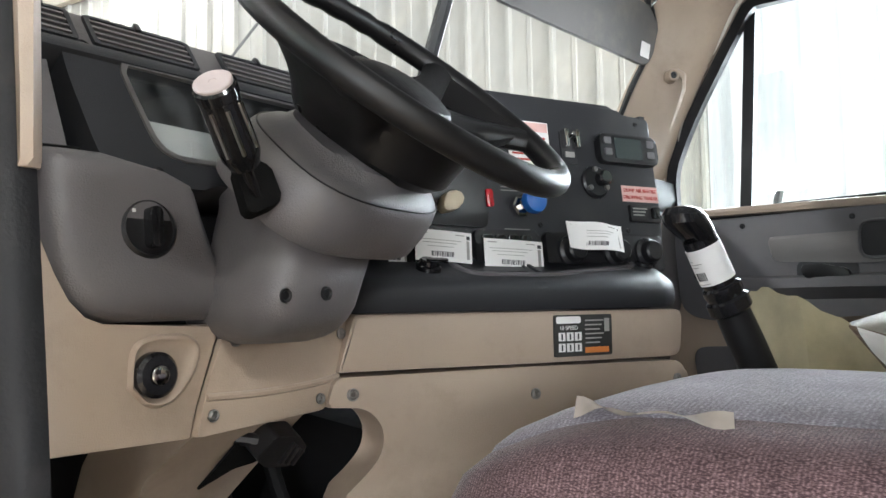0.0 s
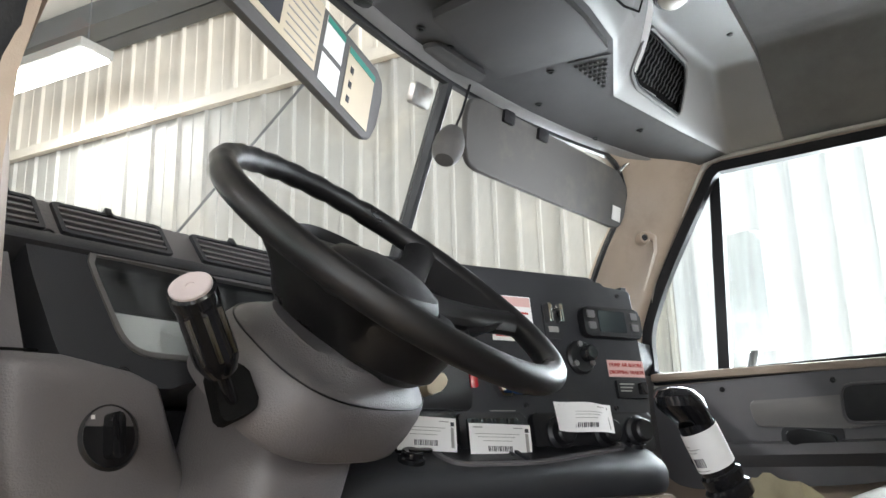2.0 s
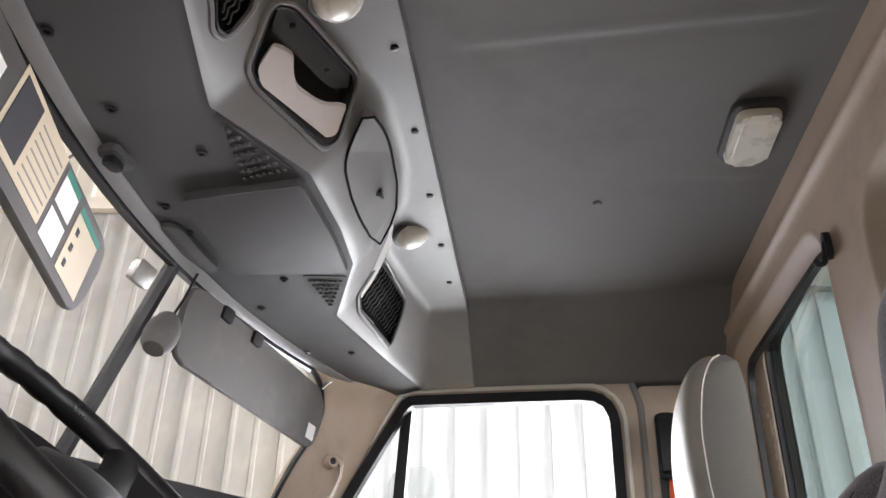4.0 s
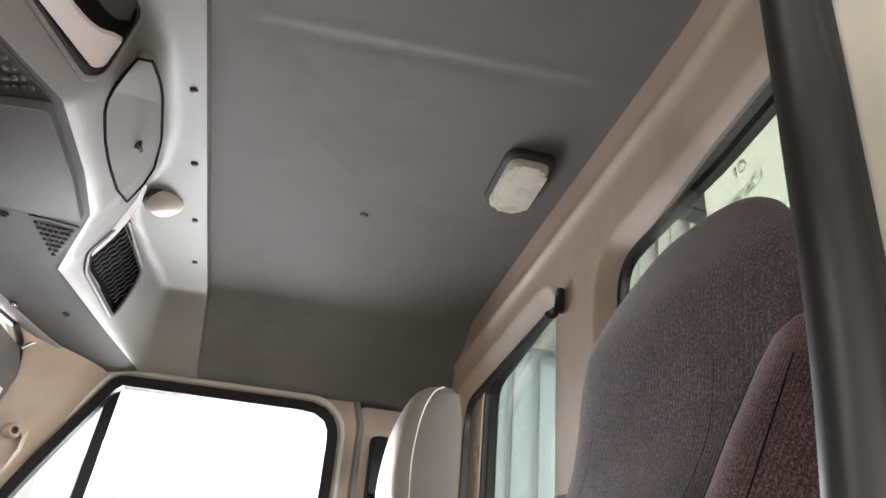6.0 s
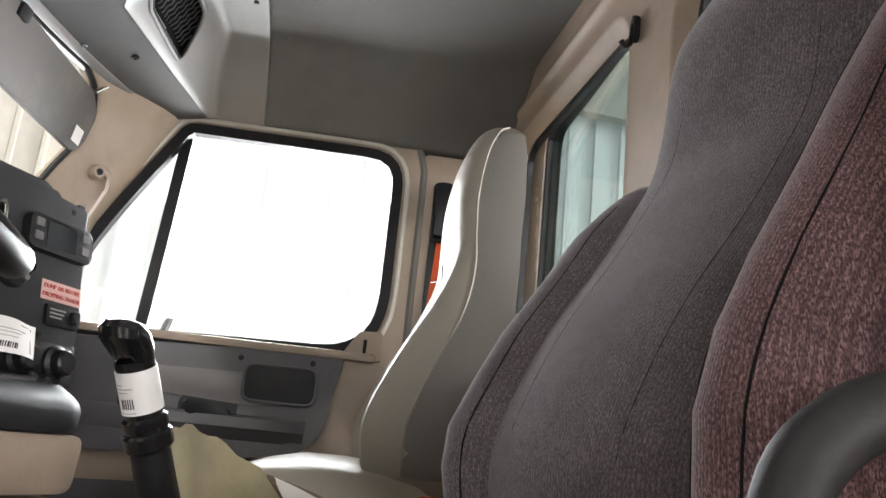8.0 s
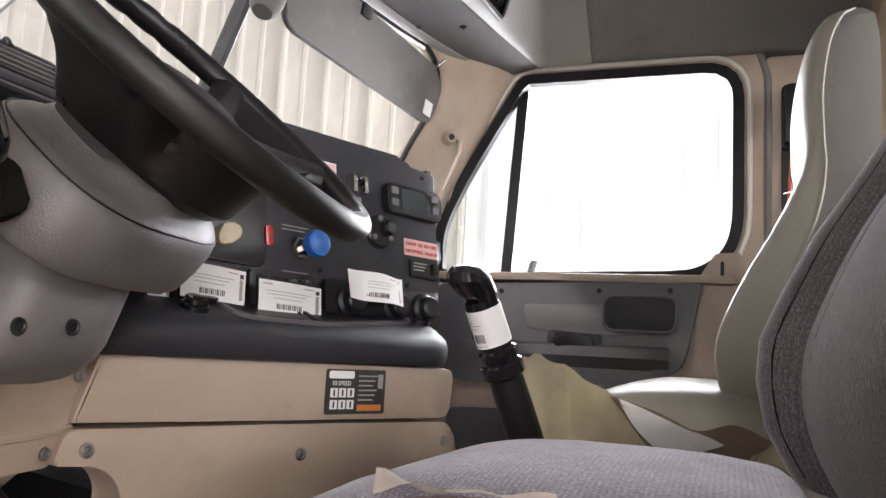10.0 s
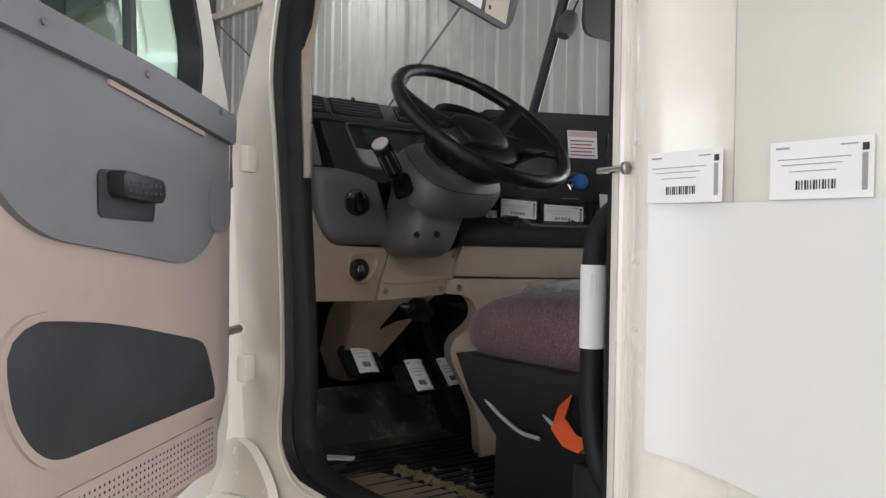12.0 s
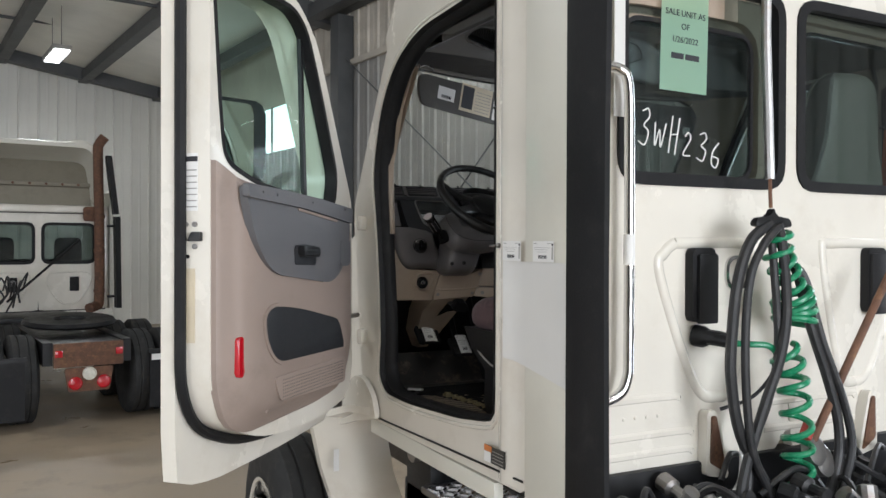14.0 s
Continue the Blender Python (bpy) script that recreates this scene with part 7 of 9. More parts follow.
gm = Matrix.Translation(g1) @ gx.to_track_quat("Z", "Y").to_matrix().to_4x4()
part("collar", lathe(B(), [(0.029, -0.045), (0.034, -0.04), (0.034, -0.022), (0.029, -0.018), (0.031, -0.01), (0.031, 0.0), (0.026, 0.004)], gm, 20), M_GLOSSBLACK, gl)
part("grip", lathe(B(), [(0.026, 0.0), (0.027, 0.05), (0.027, 0.085)], gm, 20), M_GLOSSBLACK, gl)
part("knob", loft(B(), [[g1 + gx * d + Vector((o + a * math.cos(t), -0.2 * o + b * math.sin(t), 0.25 * o)) for t in (2 * math.pi * k / 20 for k in range(20))] for d, o, a, b in
     ((0.075, 0.0, 0.026, 0.026), (0.095, -0.006, 0.036, 0.032), (0.110, -0.012, 0.044, 0.035), (0.125, -0.012, 0.043, 0.034), (0.136, -0.008, 0.033, 0.026), (0.140, -0.006, 0.016, 0.012))]), M_GLOSSBLACK, gl)
part("tag", lathe(B(), [(0.0272, 0.012), (0.0282, 0.012), (0.0282, 0.072), (0.0272, 0.072)], gm, 20), M_PAPER, gl, "white tag wrapped round the grip")
for k in range(6):
    a = radians(-100 + 7 * k)
    c = Vector((0.0284 * math.cos(a), 0.0284 * math.sin(a)))
    part("barcode_bar", tube(B(), [gm @ Vector((c.x, c.y, 0.022)), gm @ Vector((c.x, c.y, 0.036))], 0.0008, 4), M_INK, gl)
for z, a0, a1 in ((0.045, -140, -75), (0.050, -140, -60), (0.055, -140, -90), (0.016, -130, -60)):
    part("print_line", tube(B(), [gm @ Vector((0.0284 * math.cos(radians(q)), 0.0284 * math.sin(radians(q)), z)) for q in range(a0, a1 + 1, 5)], 0.0006, 4), M_PRINTGREY, gl)
part("trigger", slab(B(), fillet([(0.0, 0.0), (0.022, -0.01), (0.022, 0.006)], 0.002), -0.006, 0.006, frame_of(gm @ Vector((-0.028, 0, 0.03)), (-1, 0, -0.2), (0, 0, 1)), 0.002), M_BLACK, gl)
rows = []
RIDGE = smooth_path([(1.345, 0.485, 2.005), (1.365, 0.47, 2.016), (1.415, 0.43, 2.0), (1.405, 0.36, 1.962), (1.345, 0.28, 1.905), (1.275, 0.225, 1.85), (1.21, 0.19, 1.80)], 4)
for i, p in enumerate(RIDGE):
    p = Vector(p)
    r = []
    for j in range(7):
        g = j / 6
        r.append(p + Vector((0.05 * g + 0.012 * math.sin(0.9 * i + 4 * g) * g, 0.015 * math.sin(0.7 * i + 5 * g) * g - 0.03 * g, -0.24 * g + 0.004 * math.sin(1.7 * i))))
    rows.append(r)
bm = B()
loft(bm, rows, False, False)
bmesh.ops.solidify(bm, geom=list(bm.faces), thickness=0.006)
solo("gear_boot_flap", bm, M_TAN, "crumpled tan vinyl gear boot pulled loose", "boot")
def hanging(top, bottom, wave, thick, n=5):
    """A crumpled sheet between two edge lines."""
    rows = []
    a, c = smooth_path(top, n), smooth_path(bottom, n)
    for i, (p, q) in enumerate(zip(a, c)):
        p, q = Vector(p), Vector(q)
        rows.append([p.lerp(q, g) + Vector((-0.9, -0.2, 0.4)) * wave * (math.sin(0.8 * i + 5 * g) + 0.6 * math.sin(1.9 * i - 9 * g)) * (0.3 + g * (1 - g) * 3) for g in (j / 7 for j in range(8))])
    bm = B()
    loft(bm, rows, False, False)
    bmesh.ops.solidify(bm, geom=list(bm.faces), thickness=thick)
    return bm


solo("boot_lining", hanging([(1.356, 0.347, 1.96), (1.338, 0.272, 1.94), (1.324, 0.221, 1.92), (1.326, 0.171, 1.932), (1.312, 0.123, 1.914)], [(1.353, 0.345, 1.956), (1.314, 0.286, 1.89), (1.289, 0.242, 1.847), (1.281, 0.2, 1.835), (1.292, 0.158, 1.869)], 0.002, 0.004), M_LINING, "brown torn lining of the gear boot", "boot")
solo("paper_towel", hanging([(1.346, 0.334, 1.957), (1.334, 0.288, 1.942), (1.321, 0.24, 1.923), (1.314, 0.21, 1.915), (1.306, 0.184, 1.905)], [(1.341, 0.329, 1.947), (1.325, 0.309, 1.92), (1.308, 0.278, 1.893), (1.299, 0.255, 1.878), (1.302, 0.217, 1.891)], 0.0022, 0.002), M_PAPER, "crumpled white paper towel on the boot", "paper")
solo("boot_fold", hanging([(1.295, 0.149, 1.894), (1.299, 0.132, 1.903), (1.302, 0.11, 1.913), (1.288, 0.083, 1.89), (1.272, 0.06, 1.864)], [(1.275, 0.167, 1.852), (1.287, 0.148, 1.878), (1.288, 0.121, 1.886), (1.281, 0.102, 1.874), (1.269, 0.091, 1.853)], 0.001, 0.006), M_TAN, "folded end of the tan boot vinyl beside the seat", "boot")
gb = thing("grab_bar", (0.485, 0.06, 1.62), "black rubber grab bar inside the door frame with a white tag", "grab bar")
part("bar", tube(B(), smooth_path([(0.47, -0.09, 2.05), (0.485, -0.02, 2.06), (0.487, 0.045, 2.035), (0.488, 0.068, 1.98), (0.488, 0.070, 1.85), (0.488, 0.068, 1.74), (0.486, 0.045, 1.665), (0.48, 0.0, 1.64), (0.47, -0.09, 1.635)], 6), 0.0175, 14), M_RUBBER, gb)
part("tag", lathe(B(), [(0.0178, -0.062), (0.0192, -0.062), (0.0192, 0.062), (0.0178, 0.062)], Matrix.Translation((0.488, 0.0695, 1.905)), 20), M_PAPER, gb, "white tag wrapped round the bar")
for k in range(9):
    part("barcode_bar", tube(B(), [(0.488 - 0.0190 * math.cos(radians(62)) + 0.0, 0.070 - 0.0190 * math.sin(radians(62)), 1.92 + 0.004 * k), (0.488 - 0.0190 * math.cos(radians(35)), 0.070 - 0.0190 * math.sin(radians(35)), 1.92 + 0.004 * k)], 0.0009, 4), M_INK, gb)

# ---- passenger door, closed ----
pd = thing("passenger_door", (2.42, 0.55, 1.45), "closed passenger door with a beige and grey trim", "door")
inner = fillet([(0.115, 1.46), (1.0, 1.46), (1.06, 1.6), (1.06, 2.24), (0.86, 2.88), (0.115, 2.895)], [0.05, 0.05, 0.05, 0.02, 0.05, 0.09], 4)
part("frame", ring(B(), offset_loop(inner, -0.02), offset_loop(WIN_R, -0.012), 2.375, 2.415, SIDEL), M_BEIGE, pd, "beige door frame trim")
part("window_gasket", ring(B(), offset_loop(WIN_R, -0.016), offset_loop(WIN_R, 0.014), 2.368, 2.400, SIDEL), M_RUBBER, pd)
part("frame_bead", tube(B(), [SIDEL @ Vector((u, v, 2.370)) for u, v in along(offset_loop(WIN_R, -0.030), (0.5, 2.5), 90)], 0.0075, 8, True), M_FAIR, pd, "pale bead round the window seal")
g = part("window_glass", slab(B(), offset_loop(WIN_R, -0.005), 2.425, 2.429, SIDEL), G_SIDE, pd, "dusty side glass")
g.visible_shadow = False
part("vent_post", slab(B(), [(0.790, 2.25), (0.822, 2.25), (0.788, 2.84), (0.756, 2.84)], 2.405, 2.44, SIDEL), M_BLACK, pd)
part("door_seal", tube(B(), [SIDEL @ Vector((u, v, 2.378)) for u, v in along(offset_loop(inner, -0.03), (0.6, 2.2), 80)], 0.011, 8, True), M_VINYLDK, pd)
ins = part("grey_insert", slab(B(), fillet([(0.245, 2.240), (0.290, 2.02), (0.335, 1.975), (0.483, 1.950), (0.90, 1.935), (0.985, 1.96), (1.0, 2.218)], [0.015, 0.05, 0.05, 0.05, 0.04, 0.05, 0.02], 5), 2.350, 2.386, SIDEL, 0.008), M_DOORGREY, pd, "grey moulded door insert")
part("ledge", box(B(), 0.165, 1.0, 2.232, 2.256, -2.42, -2.342, 0.010, m=Matrix(((0, 0, -1, 0), (1, 0, 0, 0), (0, 1, 0, 0), (0, 0, 0, 1)))), M_BEIGE, pd, "beige window ledge")
part("upper_band", slab(B(), fillet([(0.33, 2.172), (0.345, 2.098), (0.50, 2.085), (0.72, 2.098), (0.735, 2.165)], [0.02, 0.03, 0.03, 0.02, 0.02], 4), 2.342, 2.352, SIDEL, 0.005), M_CONSOLE, ins, "lighter pull band")
part("pull_recess", slab(B(), rect(0.318, 0.500, 2.102, 2.190, 0.024, 5), 2.3395, 2.345, SIDEL, 0.003), M_DARK, ins, "dark pull recess")
part("pull_edge", tube(B(), [SIDEL @ Vector((u, v, 2.341)) for u, v in along(rect(0.314, 0.504, 2.098, 2.194, 0.026, 5), (0.41, 2.146), 40)], 0.004, 6, True), M_DOORGREY, ins)
part("armrest", loft(B(), [[(2.352, y, 2.060), (2.352 - d, y, 2.052), (2.348 - d, y, 2.025), (2.352, y, 1.992)] for y, d in ((0.33, 0.004), (0.38, 0.030), (0.50, 0.038), (0.66, 0.032), (0.80, 0.016), (0.90, 0.004))]), M_DOORGREY, ins, "moulded grey armrest")
hb = part("door_handle", slab(B(), fillet([(0.525, 2.040), (0.545, 2.030), (0.64, 2.052), (0.645, 2.083), (0.60, 2.088), (0.53, 2.072)], 0.010), 2.318, 2.346, SIDEL, 0.006), M_BLACK, pd, "black inside door handle")
part("handle_cup", slab(B(), rect(0.51, 0.66, 2.018, 2.096, 0.02, 4), 2.344, 2.3525, SIDEL, 0.002), M_DARK, hb)
screws(pd, [(2.349, 0.33, 2.212), (2.349, 0.52, 2.207), (2.349, 0.80, 2.20)], (-1, 0, 0), 0.006, M_BLACK)
part("map_pocket", slab(B(), fillet([(0.40, 1.60), (0.92, 1.60), (0.96, 1.86), (0.44, 1.88)], 0.04), 2.362, 2.380, SIDEL, 0.006), M_DOORGREY, pd, "grey door pocket")
part("lock_pin", tube(B(), [(2.352, 0.198, 2.255), (2.352, 0.198, 2.292)], 0.005, 8), M_BLACK, pd)
part("corner_trim", slab(B(), fillet([(0.150, 2.236), (0.262, 2.240), (0.235, 2.285), (0.215, 2.315), (0.152, 2.318)], 0.008), 2.352, 2.386, SIDEL, 0.005), M_BEIGE, pd)
part("pillar_cover", slab(B(), fillet([(-0.16, 1.45), (0.088, 1.45), (0.088, 2.86), (-0.16, 2.86)], 0.01), 2.375, 2.43, SIDEL, 0.006), M_BEIGE, pd, "beige pillar trim")
part("belt_slot", slab(B(), rect(-0.012, 0.052, 2.25, 2.78, 0.022), 2.368, 2.377, SIDEL, 0.004), M_BLACK, pd)
mr = thing("passenger_mirror", (2.77, 0.80, 2.41), "pale grey passenger door mirror seen through the glass", "mirror")
part("housing", slab(B(), rect(-0.095, 0.095, -0.19, 0.19, 0.04, 5), -0.05, 0.03, frame_of((2.77, 0.80, 2.53), (0.35, 0.9, 0), (0, 0, 1)), 0.02, 3), M_MIRRORBACK, mr)
part("glass", slab(B(), rect(-0.08, 0.08, -0.175, 0.175, 0.03, 5), 0.03, 0.033, frame_of((2.77, 0.80, 2.53), (0.35, 0.9, 0), (0, 0, 1))), M_MIRROR, mr)
part("bracket", tube(B(), [(2.77, 0.80, 2.36), (2.76, 0.84, 2.2), (2.62, 0.98, 2.15), (2.47, 1.05, 2.2)], 0.015, 8), M_BLACK, mr)

# ---- the open driver's door ----
H0, DD, DN = Vector((0.30, 0.95, 0)), Vector((-0.70, -0.714, 0)).normalized(), Vector((0.714, -0.70, 0)).normalized()
DM = Matrix((DD, Vector((0, 0, 1)), DN)).transposed().to_4x4()              # u from the hinge outwards, v up, w to the inside
DM.translation = H0
door = thing("driver_door", tuple(H0 + DD * 0.5 + Vector((0, 0, 1.37))), "open cream-white driver's door with taupe inner trim", "door")
skin = fillet([(0.02, 1.44), (0.06, 1.365), (0.50, 1.343), (0.889, 1.338), (1.06, 1.368), (1.075, 1.42), (1.075, 2.98), (0.95, 3.03), (0.55, 3.0), (0.36, 2.88), (0.03, 2.24)], [0.03, 0.03, 0.1, 0.1, 0.02, 0.02, 0.08, 0.06, 0.08, 0.1, 0.04], 4)
wino = fillet([(0.225, 2.238), (0.378, 2.252), (0.79, 2.284), (0.985, 2.345), (1.01, 2.50), (1.048, 2.92), (0.54, 2.92), (0.45, 2.86), (0.357, 2.69), (0.20, 2.36)], [0.03, 0.05, 0.1, 0.05, 0.1, 0.06, 0.06, 0.05, 0.2, 0.05], 4)
part("outer_skin", ring(B(), skin, offset_loop(wino, -0.01), -0.165, -0.115, DM, (0.62, 2.45)), M_WHITE, door, "glossy white outer skin")
inn = fillet([(0.05, 1.54), (0.12, 1.468), (0.33, 1.438), (0.62, 1.442), (0.79, 1.462), (0.99, 1.54), (1.062, 1.66), (1.062, 2.95), (0.95, 3.0), (0.55, 2.97), (0.38, 2.86), (0.06, 2.26)], [0.03, 0.06, 0.1, 0.1, 0.1, 0.1, 0.08, 0.08, 0.06, 0.08, 0.1, 0.04], 4)
part("inner_shell", ring(B(), inn, wino, -0.115, -0.005, DM, (0.62, 2.45)), M_WHITE, door, "cream inner door shell")
part("door_seal", tube(B(), [DM @ Vector((u, v, -0.095)) for u, v in along(offset_loop(inn, -0.016), (0.6, 2.2), 120)], 0.017, 8, True), M_RUBBER, door, "black rubber seal along the door edge")
part("window_gasket", ring(B(), offset_loop(wino, -0.008), offset_loop(wino, 0.008), -0.05, -0.003, DM, (0.62, 2.58)), M_RUBBER, door)
g = part("window_glass", slab(B(), offset_loop(wino, 0.004), -0.045, -0.041, DM), G_DOOR, door, "clear greenish door glass")
g.visible_shadow = False
part("vent_post", slab(B(), [(0.395, 2.25), (0.415, 2.25), (0.452, 2.85), (0.434, 2.84)], -0.050, -0.034, DM), M_BLACK, door)
# trim: a belly that swells towards the cab
trim = fillet([(0.12, 1.66), (0.20, 1.535), (0.42, 1.51), (0.90, 1.50), (1.0, 1.54), (1.055, 1.66), (1.058, 2.350), (1.030, 2.345), (1.010, 2.318), (0.965, 2.300), (0.90, 2.288), (0.60, 2.266), (0.13, 2.225)], [0.06, 0.06, 0.05, 0.05, 0.05, 0.05, 0.01, 0.008, 0.03, 0.03, 0.03, 0.05, 0.02], 4)
rows = []
cu, cv = 0.62, 1.90
for f, w in ((1.0, -0.01), (1.0, 0.012), (0.975, 0.024), (0.90, 0.032), (0.86, 0.050), (0.80, 0.066), (0.62, 0.075), (0.3, 0.078), (0.02, 0.078)):
    rows.append([DM @ Vector((cu + (u - cu) * f, cv + (v - cv) * f, w)) for u, v in along(trim, (cu, cv), 72)])
part("trim_panel", loft(B(), rows), M_DOORTRIM, door, "taupe moulded door trim")
gi = fillet([(0.337, 2.0), (0.44, 1.952), (0.825, 1.995), (0.898, 2.031), (0.964, 2.112), (1.006, 2.224), (1.012, 2.268), (0.285, 2.218), (0.285, 2.12)], [0.04, 0.05, 0.06, 0.05, 0.04, 0.02, 0.01, 0.01, 0.02], 4)
part("grey_insert", slab(B(), gi, 0.06, 0.088, DM, 0.006), M_DOORGREY, door, "grey upper door insert")
part("belt_rail", slab(B(), fillet([(0.285, 2.171), (0.68, 2.212), (1.022, 2.232), (1.026, 2.272), (0.845, 2.266), (0.558, 2.250), (0.285, 2.225)], 0.006), 0.08, 0.102, DM, 0.006), M_DOORGREY, door, "grey belt rail")
part("speaker_patch", slab(B(), rect(0.28, 0.37, 2.01, 2.11, 0.03), 0.0885, 0.0905, DM), M_DOORGREY, door)
part("brown_strip", slab(B(), fillet([(0.40, 2.172), (0.70, 2.204), (0.70, 2.212), (0.40, 2.181)], 0.003), 0.088, 0.0925, DM), M_DOORTRIM, door, "brown strip under the rail")
part("pull_pocket", slab(B(), fillet([(0.569, 2.02), (0.72, 2.024), (0.723, 2.088), (0.66, 2.092), (0.569, 2.085)], 0.012), 0.0885, 0.0915, DM, 0.002), M_DARK, door)
hd = part("door_handle", slab(B(), fillet([(0.585, 2.048), (0.70, 2.052), (0.705, 2.088), (0.585, 2.082)], 0.008), 0.092, 0.116, DM, 0.005), M_BLACK, door, "black inside pull handle")
for r_ in range(2):
    for k in range(7):
        part("grip_dot", lathe(B(), [(0.003, 0), (0.002, 0.002), (0.0005, 0.002)], DM @ Matrix.Translation((0.60 + 0.014 * k, 2.06 + 0.012 * r_, 0.116)), 6), M_DARK, hd)
poc = fillet([(0.306, 1.704), (0.813, 1.713), (0.879, 1.785), (0.892, 1.87), (0.842, 1.898), (0.668, 1.879), (0.361, 1.816)], [0.01, 0.05, 0.06, 0.04, 0.04, 0.1, 0.03], 4)
part("map_pocket", slab(B(), poc, 0.070, 0.0805, DM, 0.002), M_DARK, door, "dark map pocket")
part("pocket_lip", ring(B(), offset_loop(poc, -0.010), offset_loop(poc, 0.001), 0.070, 0.0815, DM), M_DOORTRIM, door)
part("trim_ridge", tube(B(), smooth_path([DM @ Vector((u, v, w)) for u, v, w in ((0.955, 2.06, 0.040), (0.925, 1.98, 0.048), (0.915, 1.83, 0.052), (0.86, 1.69, 0.05), (0.835, 1.56, 0.04))], 6), 0.016, 8), M_DOORTRIM, door)
part("trim_rib", tube(B(), [DM @ Vector((1.022, v, 0.018)) for v in (2.26, 1.95, 1.68)], 0.006, 8), M_DOORTRIM, door)
part("speaker_grille", slab(B(), fillet([(0.30, 1.668), (0.83, 1.668), (0.79, 1.585), (0.30, 1.572)], 0.02), 0.072, 0.079, DM, 0.003), M_DOORTRIM, door, "perforated speaker grille")
bm = B()
for i in range(38):
    for j in range(7):
        u, v = 0.325 + 0.0122 * i, 1.588 + 0.0108 * j
        c = DM @ Vector((u, v, 0.0794))
        vs = [bm.verts.new(DM @ Vector((u + 0.003 * math.cos(q), v + 0.003 * math.sin(q), 0.0794))) for q in (0, 1.57, 3.14, 4.71)]
        bm.faces.new(vs)
tagged(part("grille_holes", bm, M_DARK, door), kind="stuff")
part("reflector", slab(B(), rect(0.976, 1.003, 1.692, 1.815, 0.0132, 6), 0.040, 0.0585, DM, 0.005, 3), M_RED, door, "red safety reflector")
screws(door, [DM @ Vector((u, 2.228 + (u - 0.5) * 0.05, 0.105)) for u in (0.36, 0.62, 0.86, 0.945)], DN, 0.004, M_DOORGREY)
# jamb face at the latch end
JM = Matrix((DN, Vector((0, 0, 1)), -DD)).transposed().to_4x4()
JM.translation = H0 + DD * 1.064
lt = part("latch", slab(B(), fillet([(-0.075, 2.10), (-0.03, 2.10), (-0.03, 2.128), (-0.06, 2.128)], 0.004), -0.012, 0.004, JM, 0.002), M_BLACK, door, "black latch")
for u, v in ((-0.085, 2.15), (-0.055, 2.15), (-0.055, 2.085)):
    part("latch_bolt", lathe(B(), [(0.008, 0.004), (0.008, -0.004), (0.004, -0.005), (0.003, -0.003)], JM @ Matrix.Translation((u, v, 0)), 10), M_STEEL, door)
part("bolt_hole", lathe(B(), [(0.006, 0.002), (0.006, -0.001), (0.001, -0.001)], JM @ Matrix.Translation((-0.08, 2.055, 0)), 10), M_BLACK, door)
lab = part("spec_label", slab(B(), rect(-0.095, -0.045, 2.19, 2.36), -0.0015, 0.001, JM), M_PAPER, door, "white door label with a dark header")
part("header", slab(B(), rect(-0.095, -0.045, 2.335, 2.35), -0.0025, -0.0015, JM), M_INK, lab)
for k in range(7):
    part("print_line", slab(B(), rect(-0.092, -0.048, 2.20 + 0.018 * k, 2.2035 + 0.018 * k), -0.0025, -0.0015, JM), M_PRINTGREY, lab)
part("spec_label", slab(B(), rect(-0.085, -0.055, 1.80, 2.02), -0.0015, 0.001, JM), M_STICK, door, "yellowed paper strip")
part("door_check", tube(B(), [(0.30, 0.96, 1.795), (0.20, 0.86, 1.795)], 0.01, 8), M_STEEL, door)
for z in (2.18, 1.70):
    part("hinge", box(B(), -0.005, 0.045, -0.012, 0.012, z - 0.03, z + 0.03, 0.006, m=Matrix.Translation((0.318, 0.985, 0)) @ Matrix.Rotation(radians(40), 4, "Z")), M_WHITE, door)
mr = thing("driver_mirror", tuple(DM @ Vector((0.80, 2.2, -0.3))), "large black-framed driver's door mirror", "mirror")
mm = frame_of(Vector((-0.13, 1.37, 2.54)), (0.95, 0.31, 0), (0, 0, 1))
part("shell", slab(B(), rect(-0.26, 0.145, -0.18, 0.185, 0.05, 6), -0.05, 0.036, mm, 0.02, 3), M_BLACK, mr)
part("glass", slab(B(), rect(-0.24, 0.080, -0.165, 0.168, 0.04, 6), 0.036, 0.039, mm), M_MIRROR, mr)
part("arm", tube(B(), [(-0.13, 1.39, 2.30), (0.0, 1.25, 2.24), (0.16, 1.07, 2.22)], 0.02, 8), M_BLACK, mr)

# ---- outside of the cab ----
pil = []
for z in (1.38, 1.6, 2.0, 2.4, 2.8, 3.14):
    pil.append([(XL + 0.05, -0.082, z), (XL + 0.012, -0.086, z), (XL + 0.002, -0.094, z), (XL - 0.003, -0.108, z), (XL + 0.001, -0.112, z), (XL - 0.004, -0.116, z), (XL - 0.012, -0.128, z), (XL - 0.015, -0.145, z), (XL - 0.010, -0.175, z), (XL - 0.002, -0.20, z), (XL, -0.25, z), (XL + 0.04, -0.262, z)])
part("rear_pillar", loft(B(), pil), M_WHITE, cab, "cream-white rear door pillar")
fair = thing("side_fairing", (XL, -0.4, 1.38), "white side fairing with a black rubber trailing edge", "fairing")
part("panel", slab(B(), [(-0.252, 1.36), (-0.252, 3.15), (-0.462, 3.15), (-0.462, 1.30)], XL - 0.004, XL + 0.018, SIDEL, 0.003), M_FAIR, fair)
